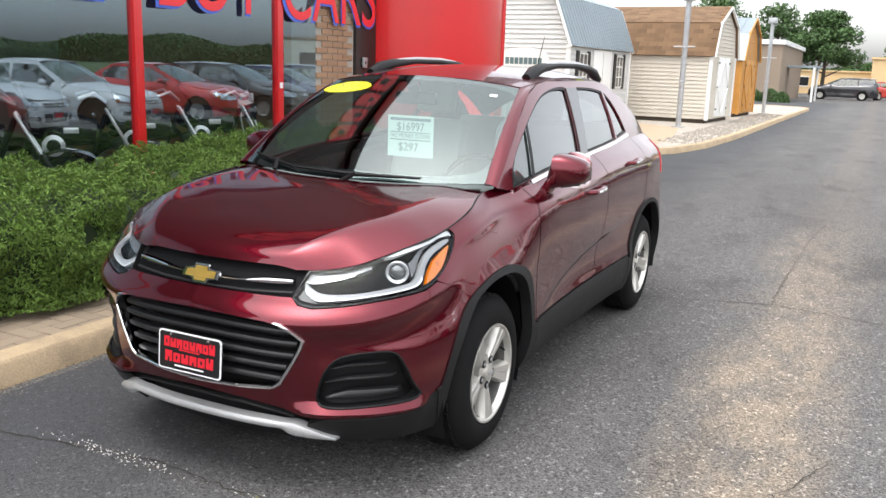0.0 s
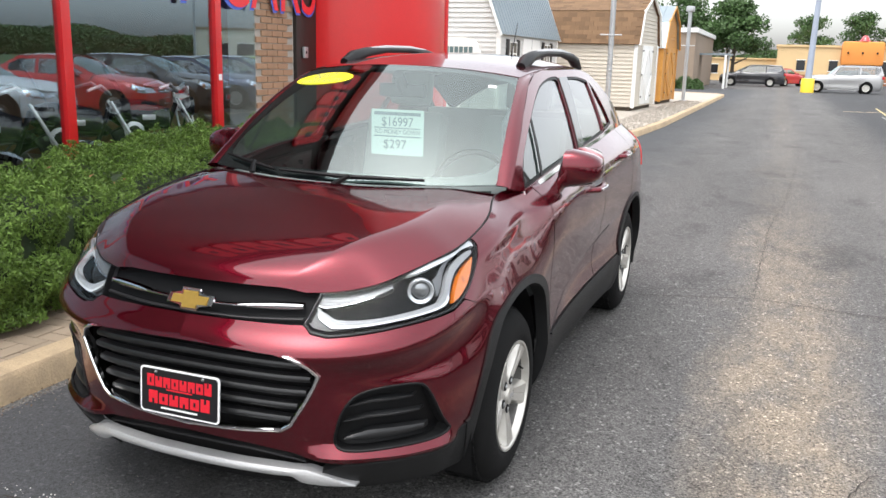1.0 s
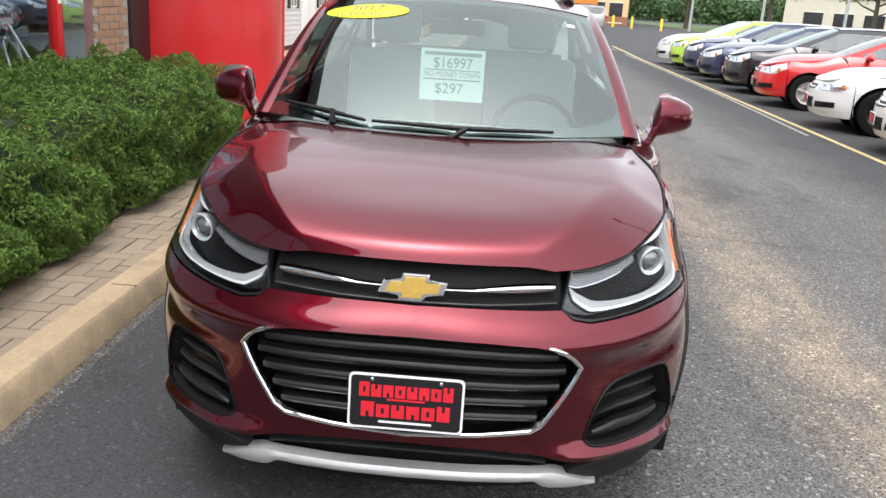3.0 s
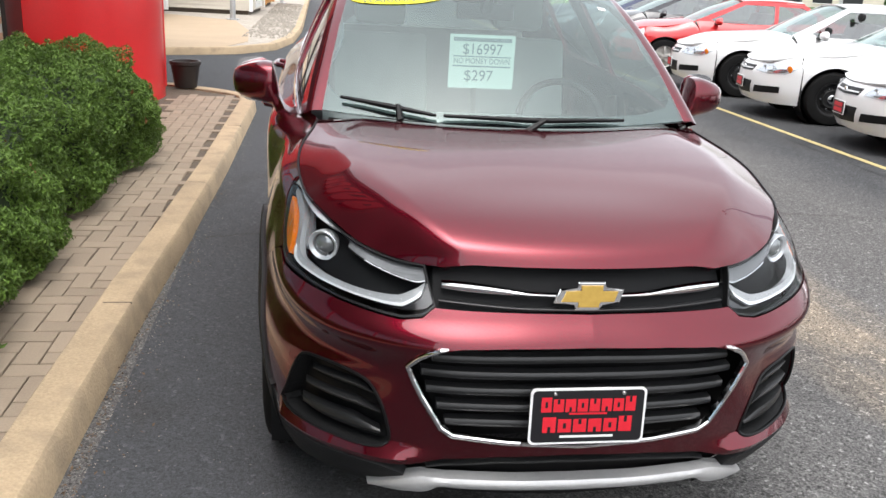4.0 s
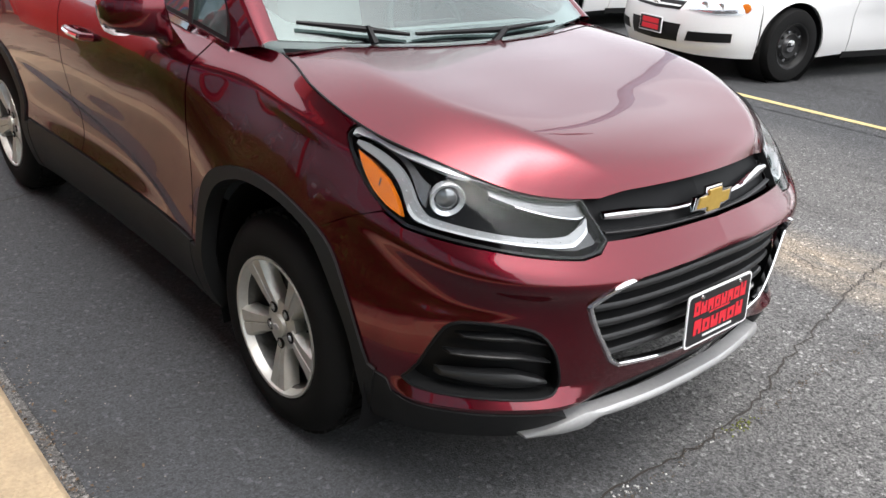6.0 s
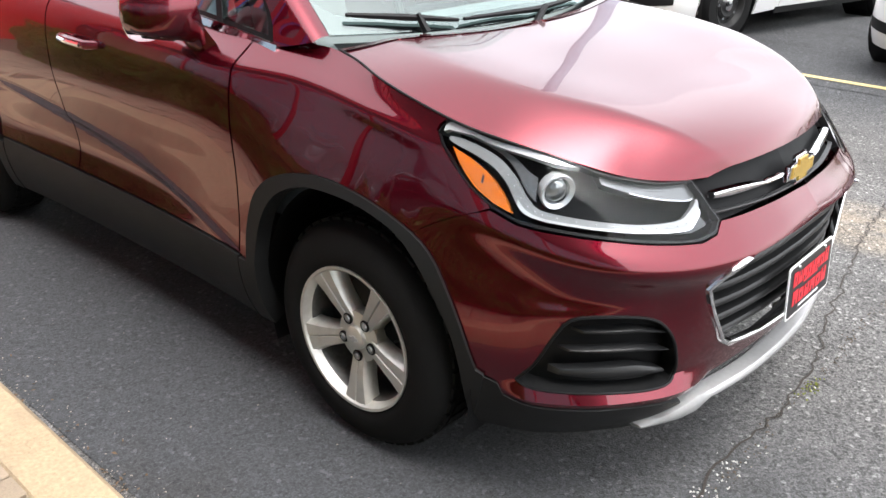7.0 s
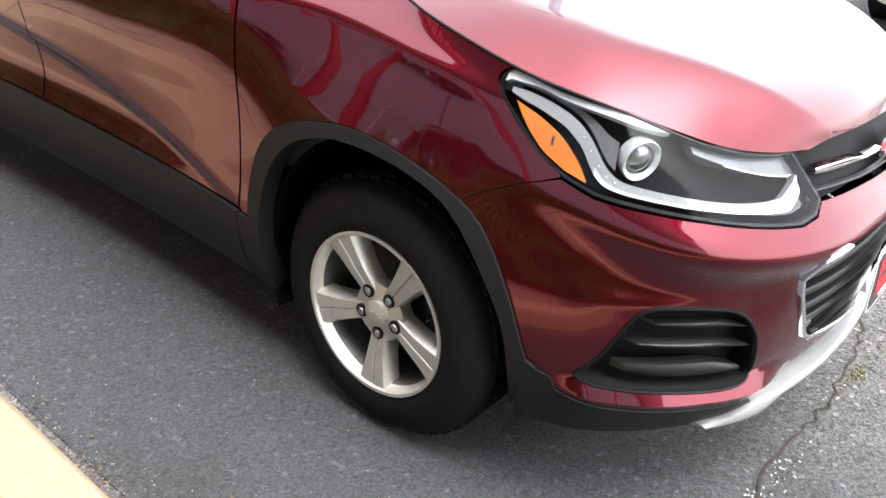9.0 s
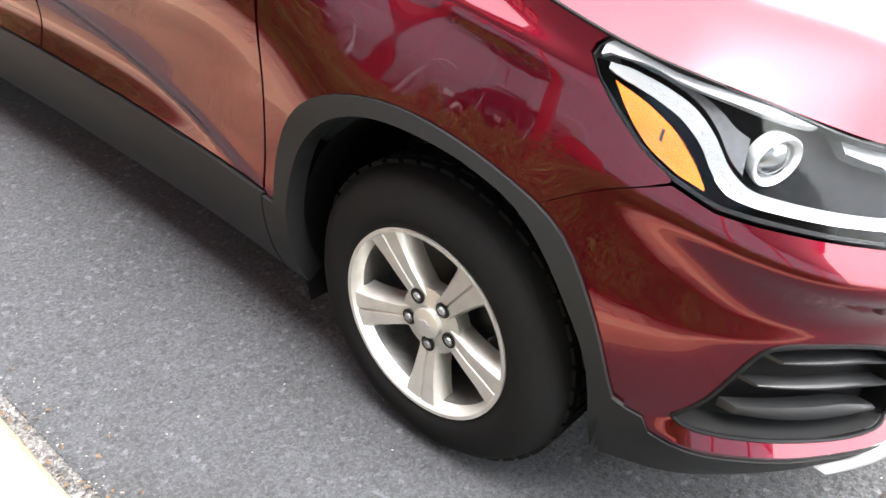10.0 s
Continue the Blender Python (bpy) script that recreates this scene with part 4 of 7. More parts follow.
# lower intake, silver lip, dark lower cladding
part("lower_intake", sheet(lambda u, v: flank(u, v, -0.045), [fx(0, .40), fx(.36, .37), fx(.50, .33), fx(.45, .28), fx(0, .28)], 0.05, 0.3, 0, both=True), M["black"], suv)
part("intake_bar", ribbon([(0, .358), (.2, .352), (.40, .328)], .03, .012, -0.03), M["slat"], suv)
lip_high = spline([0.0, .30, .365, .385, .44, .53], [.036, .036, .038, .054, .050, .014])
part("skid_lip", ribbon([(0, .302), (.15, .301), (.30, .299), (.365, .298), (.385, .292), (.43, .285), (.47, .274), (.535, .249)], .045, lip_high, 0.012), M["lip"], suv, "silver painted lower bumper strip")
low_clad = [fx(.40, .215), fx(.42, .27), fx(.46, .315), fx(.52, .338), fx(.62, .343), fx(.70, .345), fx(.757, .345), fy(-.487, .355), fy(-.472, .383), fy(-.43, .395), fy(-.42, .405), fy(-.385, .41), fy(-.40, .23)]
two("lower_bumper_cladding", lambda u, v: flank(u, v, 0.004), low_clad, 0.03, 0.3, 0.03, M["clad"])
part("air_dam", sheet(lambda u, v: flank(u, v, -0.03), [fx(0, .205), fx(.44, .205), fx(.44, .29), fx(0, .285)], 0.05, 0.3, 0, both=True), M["black"], suv)

# dealer plate: the printed words are drawn as blocks
plate = part("dealer_plate", prism(soft_rect(.152, .076, .014), 0, .004, pose(0, -.903, .532, 86, 0, 0)), M["plate_white"], suv, "black and red dealer plate with a white border")
pm = pose(0, -.903, .532, 86, 0, 0)
part("plate_face", prism(soft_rect(.146, .070, .011), .004, .0048, pm), M["plate_black"], plate)
for line, (y0, h, n, w0) in enumerate(((.013, .040, 8, .252), (-.043, .042, 6, .240))):
    for i in range(n):
        w = w0 / n
        x = -w0 / 2 + w * (i + .5)
        hh = h * (1.0 if i in (0, n - 1) else .86)
        part("plate_mark", prism([(x - w * .43, y0), (x + w * .43, y0), (x + w * .43, y0 + hh), (x - w * .43, y0 + hh)], .0054, .0060, pm), M["plate_red"], plate)
        a0, a1 = ((.30, .70), (.0, .38), (.62, 1.0))[(i * 2 + line) % 3]
        part("plate_slot", prism([(x - w * .10, y0 + hh * a0), (x + w * .10, y0 + hh * a0), (x + w * .10, y0 + hh * a1), (x - w * .10, y0 + hh * a1)], .0061, .0064, pm), M["plate_black"], plate)
part("plate_bar", prism([(-.07, -.058), (.07, -.058), (.07, -.052), (-.07, -.052)], .0049, .0056, pm), M["plate_white"], plate)
part("plate_bar", prism([(-.05, .005), (.05, .005), (.05, .010), (-.05, .010)], .0049, .0056, pm), M["plate_red"], plate)
for x in (-.09, .09):
    part("plate_screw", lathe([(.0001, .009), (.005, .008), (.006, .0048)], pm @ pose(x, .062, 0), 10), M["chrome"], plate)

# bonnet
part("bonnet", sheet(hood, [(-.995, 0.0), (.995, 0.0), (.995, 1.0), (-.995, 1.0)], 0.025, 0.03, 0.025), M["paint"], suv, "maroon bonnet")
part("cowl", sheet(lambda a, b: tuple(Vector(hood(a, 1.0)) * (1 - b) + Vector(screen(a, 0.03, -0.012)) * b + Vector((0, 0, -0.030))), [(-.97, -0.3), (.97, -0.3), (.97, 1), (-.97, 1)], 0.1, 0.4), M["black"], suv)

for f in (1, -1):
    part("bonnet_seam", tube([((he[0](b) + .001) * f, he[1](b), he[2](b) + .0015) for b in [.50 + .025 * k for k in range(21)]], .0032, 6), M["black"], suv)

# head lamps
def brow_at(x=None, y=None):
    """Where along the outline the upper edge of the body reaches x (on the nose) or y (on the flank)."""
    lo, hi = (0.1, LONG[8])
    for _ in range(30):
        mid = (lo + hi) / 2
        p = flank(mid, 7.0)
        if (p[0] < x) if x is not None else (p[1] < y):
            lo = mid
        else:
            hi = mid
    return lo


LAMP_TOP = [(brow_at(x=q), 7.0) for q in (.412, .445, .50, .565, .625, .667)] + [(brow_at(y=q), 7.0) for q in (-.45, -.40, -.35, -.30)] + [(brow_at(y=-.252), 6.97), (brow_at(y=-.237), 6.74)]
LAMP = LAMP_LOW + LAMP_TOP[::-1]


def lamp_lerp(k, w, cut=0.0):
    """A point inside the lamp: k along it (0 inner, 1 outer), w up it."""
    def on(line, k):
        t = k * (len(line) - 1)
        i = min(int(t), len(line) - 2)
        return tuple(p + (q - p) * (t - i) for p, q in zip(line[i], line[i + 1]))
    a, b = on(LAMP_LOW, k), on(LAMP_TOP, k)
    return tuple(p + (q - p) * w for p, q in zip(a, b))


def lamp_strip(k0, k1, low, high, out, steps=14):
    """A band of the lamp between two heights, out metres proud of the body."""
    ks = [k0 + (k1 - k0) * i / steps for i in range(steps + 1)]
    lo = [lamp_lerp(k, low(k) if callable(low) else low) for k in ks]
    hi = [lamp_lerp(k, high(k) if callable(high) else high) for k in ks]
    return lo + hi[::-1]


strip_low = spline([.041, .09, .164, .27, .33, .40, .47, .54, .57, .60, .65, .71, .79, .85, .90], [.50, .32, .16, .105, .09, .07, .065, .11, .19, .34, .47, .515, .455, .34, .22])
strip_high = spline([.041, .09, .164, .27, .33, .40, .44, .49, .54, .57, .62, .69, .79, .85, .90], [.55, .48, .34, .235, .205, .18, .17, .195, .32, .46, .62, .705, .665, .56, .37])
amber_low = spline([.575, .60, .65, .72, .79, .86], [.05, .05, .05, .055, .105, .26])
amber_high = spline([.575, .605, .66, .72, .79, .86], [.07, .20, .36, .425, .39, .27])
blade_low = spline([.375, .42, .58, .70, .80, .86, .92, .965], [.945, .89, .865, .865, .84, .73, .56, .38])
strip_centre = lambda k: (strip_low(k) + strip_high(k)) / 2  # noqa: E731
block_low = lambda k: .57 + .80 * max(0, k - .10)  # noqa: E731
for side in (False, True):
    f = -1 if side else 1
    hl = part("headlamp", sheet(lambda u, v: flank(u, v, -0.080), LAMP, 0.03, 0.25, 0, mirror=side), M["lamp_dark"], suv, "clear headlamp with projector and amber corner")
    part("lamp_rim", sheet(lambda u, v: flank(u, v, -0.003), with_holes(LAMP, [lamp_strip(.012, .988, .034, .975, 0, 34)]), 0.02, 0.1, 0.02, mirror=side), M["black"], hl)
    part("lower_bezel", sheet(lambda u, v: flank(u, v, -0.030), lamp_strip(.025, .49, .05, lambda k: max(.06, strip_low(k)), 0, 24), 0.02, 0.1, 0.0, mirror=side), M["gloss_black"], hl)
    part("light_strip", sheet(lambda u, v: flank(u, v, -0.018), lamp_strip(.041, .90, strip_low, strip_high, 0, 48), 0.012, 0.06, 0.018, mirror=side), M["lamp_white"], hl, "frosted daytime light strip")
    part("strip_edge", sheet(lambda u, v: flank(u, v, -0.0155), lamp_strip(.074, .56, strip_low, lambda k: strip_low(k) + .28 * (strip_high(k) - strip_low(k)), 0, 40), 0.012, 0.06, 0.006, mirror=side), M["lamp_trim"], hl, "bright chrome edge")
    for k in range(16):
        kk = .18 + .0285 * k
        c = flank(*lamp_lerp(kk, strip_centre(kk) + .012), -0.0165)
        part("light_dot", lathe([(.0022, 0), (.0016, .0012), (.0003, .0016)], look((c[0] * f, c[1], c[2]), (c[0] * f * 1.6, c[1] - 1, c[2])) @ pose(0, 0, 0, 180, 0, 0), 8), M["lamp_ring"], hl)
    amber = part("amber_corner", sheet(lambda u, v: flank(u, v, -0.010), lamp_strip(.575, .86, amber_low, amber_high, 0, 28), 0.012, 0.06, 0.02, mirror=side), M["amber"], hl, "amber corner reflector")
    part("amber_mark", sheet(lambda u, v: flank(u, v, -0.0085), lamp_strip(.690, .698, .20, .33, 0, 4), 0.01, 0.05, 0.0, mirror=side), M["bronze"], amber)
    block = part("inner_reflector", sheet(lambda u, v: flank(u, v, -0.026), lamp_strip(.037, .335, block_low, lambda k: .945 - .025 * k, 0), 0.012, 0.06, 0.02, mirror=side), M["lamp_clear"], hl)
    part("reflector_edge", sheet(lambda u, v: flank(u, v, -0.022), lamp_strip(.037, .275, lambda k: block_low(k) - .010, lambda k: block_low(k) + .012, 0), 0.012, 0.06, 0.008, mirror=side), M["lamp_silver"], block)
    for q in (.70, .78, .86):
        part("reflector_rib", sheet(lambda u, v: flank(u, v, -0.0245), lamp_strip(.041, .245 - (.86 - q) * .25, q, q + .018, 0, 8), 0.012, 0.06, 0.004, mirror=side), M["lamp_clear"], block)
    part("shroud", sheet(lambda u, v: flank(u, v, -0.034), lamp_strip(.50, .84, lambda k: strip_high(k) + .02, lambda k: .48 * strip_high(k) + .45, 0, 20), 0.012, 0.06, 0.01, mirror=side), M["lamp_clear"], hl, "smoky grey inner panel")
    part("upper_blade", sheet(lambda u, v: flank(u, v, -0.010), lamp_strip(.375, .965, blade_low, .970, 0, 40), 0.012, 0.05, 0.02, mirror=side), M["lamp_trim"], hl, "bright silver upper edge")
    c = flank(*lamp_lerp(.440, .40), -0.058)
    pm2 = look((c[0] * f, c[1], c[2]), (c[0] * f - f * .5, c[1] + 1, c[2] + .12), 0)
    part("projector_ring", lathe([(.038, -.020), (.0430, .000), (.0435, .010), (.0415, .0120), (.0325, .005), (.0315, -.010)], pm2, 36), M["lamp_ring"], hl, "chrome projector ring")
    part("projector_lens", lathe([(.0322, -.010), (.0305, -.001), (.023, .007), (.012, .012), (.0004, .0135)], pm2, 28), M["lamp_bulb"], hl)
    part("lens_cover", sheet(flank, LAMP, 0.025, 0.2, 0.0, mirror=side), M["lens"], hl).visible_shadow = False

# wings, doors, quarters
hood_seam = [(along(y=y), 6.985) for y in (-.228, -.1, .0, .1, .2, .30)]
wing = [fy(-.412, .8295), fy(-.354, .858), fy(-.298, .899), fy(-.255, .939), fy(-.231, .965), (LAMP_TOP[-1][0] + .006, 6.78), (LAMP_TOP[-2][0] + .007, 6.985)] + hood_seam + [(along(y=.40), 7.0), (along(y=.458), 7.0), fy(.452, .98), fy(.452, .80), fy(.456, .6), fy(.46, .455)]
wing += [fy(y, z) for y, z in ARCH_FINE[:26]] + [fy(ARCH_FINE[26][0] + .001, ARCH_FINE[26][1] + .001), fy(-.279, .7585), fy(-.339, .7905), fy(-.384, .8085), fy(-.4165, .8225)]
two("front_wing", flank, wing, 0.02, 0.08, 0.02, M["paint"])
front_door = [fy(.468, .462), fy(.463, .6), fy(.459, .8), fy(.459, .98), (along(y=.466), 7.0), (along(y=.8), 7.0), (along(y=1.2), 7.0), (along(y=1.495), 7.0), fy(1.497, .9), fy(1.497, .7), fy(1.495, .47), fy(1.0, .465)]
doors = two("front_door", flank, front_door, 0.03, 0.08, 0.02, M["paint"])
ARCH_R = [(REAR - y, z) for y, z in ARCH_FINE]
rear_door = [fy(1.505, .47), fy(1.504, .7), fy(1.504, .9), (along(y=1.503), 7.0), (along(y=1.9), 7.0), (along(y=2.42), 7.0), fy(2.40, .95), fy(2.36, .80), fy(2.27, .70), fy(2.18, .60), fy(2.135, .475)]
two("rear_door", flank, rear_door, 0.03, 0.08, 0.02, M["paint"])
quarter = [fy(2.145, .475), fy(2.19, .60), fy(2.278, .70), fy(2.368, .80), fy(2.408, .95), (along(y=2.428), 7.0), (along(y=2.9), 7.0), (LONG[-1], 7.0), (LONG[-1], 2.0), (along(y=3.0), 2.0)]
quarter += [fy(REAR + .42, .43)]  + [fy(y, z) for y, z in [(REAR + .385, .57), (REAR + .30, .695), (REAR + .17, .757), (REAR + .03, .79), (REAR - .12, .792), (REAR - .27, .757), (REAR - .375, .675), (REAR - .405, .58), (REAR - .415, .48)]]
two("rear_quarter", flank, quarter, 0.04, 0.2, 0.02, M["paint"])
proud = lambda u, v: flank(u, v, 0.009)  # noqa: E731
two("arch_cladding", proud, [fy(y, z) for y, z in ARCH_FINE] + [fy(-.44, .40), fy(-.415, .30)] + [fy(y, z) for y, z in ARCH_IN[::-1]] + [fy(.455, .23), fy(.46, .45)], 0.025, 0.12, 0.05, M["clad"])
two("arch_cladding", proud, [fy(y, z) for y, z in ARCH_R[::-1]] + [fy(REAR - .455, .45), fy(REAR - .455, .23)] + [fy(REAR - y, z) for y, z in ARCH_IN] + [fy(REAR + .44, .23)], 0.025, 0.12, 0.05, M["clad"])
two("rear_bumper_cladding", proud, [(along(y=3.0), .2), (LONG[-1], .2), (LONG[-1], 2.06), (along(y=3.0), 2.06)], 0.08, 0.3, 0.03, M["clad"])
two("sill_cladding", proud, [fy(.464, .235), fy(.464, .455), fy(1.0, .460), fy(1.5, .466), fy(2.09, .47), fy(2.09, .235)], 0.05, 0.3, 0.03, M["clad"])

# cabin flanks with the window openings
belt_z = spline([.30, .38, .62, .80, 1.37, 2.0, 2.3, 2.6], [1.057, 1.067, 1.098, 1.117, 1.154, 1.187, 1.21, 1.225])
sill = lambda y: (y, belt_z(y) + .010)  # noqa: E731
WIN_F = smooth_loop([sill(.39), (.415, 1.14), (.50, 1.222), (.70, 1.338), (.88, 1.424), (1.05, 1.482), (1.24, 1.512), (1.40, 1.520), (1.462, 1.512), (1.38, 1.33), sill(1.305), sill(1.0), sill(.65)], 3, (0, 8, 10))
WIN_R = smooth_loop([sill(1.435), (1.54, 1.34), (1.656, 1.516), (1.9, 1.512), (2.125, 1.490), (2.10, 1.34), sill(2.06), sill(1.75)], 3, (0, 2, 4, 6))
WIN_Q = smooth_loop([sill(2.09), (2.13, 1.34), (2.165, 1.482), (2.26, 1.42), (2.33, 1.32), (2.36, 1.232)], 3, (0, 2, 5))
SIDE = [(.25, 1.095), (.44, 1.228), (.64, 1.362), (.86, 1.480), (1.05, 1.536), (1.3, 1.560), (1.7, 1.564), (2.1, 1.550), (2.3, 1.524), (2.5, 1.455), (2.75, 1.345), (2.95, 1.22), (3.06, 1.13), (2.4, 1.17), (1.5, 1.12), (1.0, 1.095), (.46, 1.050)]
two("cabin_side", cab, with_holes(SIDE, [WIN_F, WIN_R, WIN_Q]), 0.025, 0.02, 0.02, M["paint"])
for side in (False, True):
    for k, win in enumerate((WIN_F, WIN_R, WIN_Q)):
        pane = part("side_window", sheet(lambda y, z: cab(y, z, -0.012), win, 0.1, 0.08, 0, mirror=side), M["side_glass"], suv)
        pane.visible_shadow = False
        cy, cz = sum(p[0] for p in win) / len(win), sum(p[1] for p in win) / len(win)
        inner = [(cy + (y - cy) * .95, cz + (z - cz) * (.93 if k < 2 else .90)) for y, z in win]
        part("window_seal", sheet(lambda y, z: cab(y, z, -0.004), with_holes(win, [inner]), 0.03, 0.02, 0, mirror=side), M["black"], pane)
    part("door_pillar", sheet(lambda y, z: cab(y, z, 0.004), [sill(1.31), sill(1.43), (1.535, 1.34), (1.648, 1.516), (1.468, 1.514), (1.385, 1.33)], 0.04, 0.06, 0.004, mirror=side), M["gloss_black"], suv)
    part("window_divider", sheet(lambda y, z: cab(y, z, 0.000), [sill(.606), sill(.632), (.732, 1.350), (.706, 1.338)], 0.04, 0.03, 0.004, mirror=side), M["black"], suv)
    belt = [.37, .5, .65, .8, 1.1, 1.4, 1.7, 2.0, 2.2, 2.38]
    part("belt_chrome", sheet(lambda y, z: cab(y, z, 0.006), [(y, belt_z(y) - .010) for y in belt] + [(y, belt_z(y) + .009) for y in belt[::-1]], 0.06, 0.05, 0.006, mirror=side), M["chrome"], suv, "chrome strip under the side windows")

# pillars, screen, roof
for side in (False, True):
    f = -1 if side else 1
    line = [SIDE[0]] + [SIDE[i] for i in (1, 2, 3, 4, 5)]
    ys, zs = [p[0] for p in line], [p[1] for p in line]
    inner_b = [0.0, .22, .44, .68, .88, 1.0]
    def strip(k, w, ys=ys, zs=zs):
        y, z, b = spline(range(6), ys)(k), spline(range(6), zs)(k), spline(range(6), inner_b)(k)
        p, q = Vector(cab(y, z)), Vector(screen(1.0, b))
        return tuple(p + (q - p) * w + Vector((0.005, -0.005, 0.005)) * math.sin(math.pi * w))
    part("front_pillar", sheet(strip, [(0, 0), (5, 0), (5, 1), (0, 1)], 0.25, 0.125, 0, mirror=not side), M["paint"], suv)
glass_pane = part("windscreen", sheet(lambda a, b: screen(a, b, 0.002), [(-1, 0.0), (1, 0.0), (1, 1), (-1, 1)], 0.08, 0.06, 0), M["windscreen"], suv, "clear windscreen with soft sky reflections")
glass_pane.visible_shadow = False
part("screen_border", sheet(lambda a, b: screen(a, b, -0.004), with_holes([(-1, 0), (1, 0), (1, 1), (-1, 1)], [smooth_loop([(-.93, .10), (0, .075), (.93, .10), (.955, .5), (.95, .93), (0, .955), (-.95, .93), (-.955, .5)], 4)]), 0.08, 0.06, 0), M["gloss_black"], glass_pane)
part("roof", sheet(roof_at, [(x, .775 + .12 * (x / .548) ** 2) for x in (-.552, -.4, -.2, 0, .2, .4, .552)] + [(.575, 1.25), (.575, 2.3), (.56, 2.95), (-.56, 2.95), (-.575, 2.3), (-.575, 1.25)], 0.06, 0.08, 0.03), M["paint"], suv, "maroon roof panel")
hatch = lambda x, z: (x, 2.93 + .40 * min(1, (1.47 - z) / .40) - .16 * (x / .57) ** 2, z)  # noqa: E731
part("tailgate", sheet(hatch, [(-.6, 1.05), (.6, 1.05), (.59, 1.16), (-.59, 1.16)], 0.1, 0.1), M["paint"], suv)
part("rear_window", sheet(hatch, [(-.57, 1.165), (.57, 1.165), (.40, 1.43), (-.40, 1.43)], 0.1, 0.1), M["side_glass"], suv).visible_shadow = False
for side in (False, True):
    part("tail_lamp", sheet(lambda u, v: flank(u, v, 0.006), [(along(y=2.88), 5.3), (along(y=2.99) + .16, 5.3), (along(y=2.99) + .16, 6.7), (along(y=2.90), 6.7)], 0.04, 0.2, 0.01, mirror=side), M["tail"], suv, "red tail lamp")
part("antenna", tube([(0, 2.56, 1.56), (0, 2.60, 1.66), (0, 2.70, 1.84)], [.016, .004, .002], 6), M["black"], suv)
for side in (1, -1):
    line = [(.485, 1.14, 1.560), (.482, 1.24, 1.592), (.478, 1.38, 1.618), (.475, 1.65, 1.636), (.475, 2.0, 1.638), (.475, 2.25, 1.622), (.472, 2.38, 1.595), (.47, 2.50, 1.555)]
    bm = bm_tube(bmesh.new(), [(x * side, y, z) for x, y, z in line], [.026, .036, .028, .017, .017, .026, .034, .024], 10)
    rail = part("roof_rail", bm, M["black"], suv, "black and silver roof rail")
    part("rail_strip", tube([(x * side * 1.0, y, z + .014) for x, y, z in line[1:7]], .0125, 8), M["lip"], rail)

# wipers
for ends, base in ((((-.91, .066), (-.66, .036), (-.42, .014)), (-.60, -.02)), (((-.385, .016), (.10, .006), (.595, .008)), (.03, -.045))):
    a, mid, b = (screen(p, q, .020) for p, q in ends)
    hub = screen(*base, .012)
    arm = part("wiper", tube([hub, tuple(Vector(mid) + Vector((.03, -.012, .012)))], [.014, .009], 6), M["black"], suv)
    part("wiper_blade", tube([a, tuple(Vector(mid) + Vector((0, 0, .004))), b], [.006, .011, .006], 6), M["black"], arm)

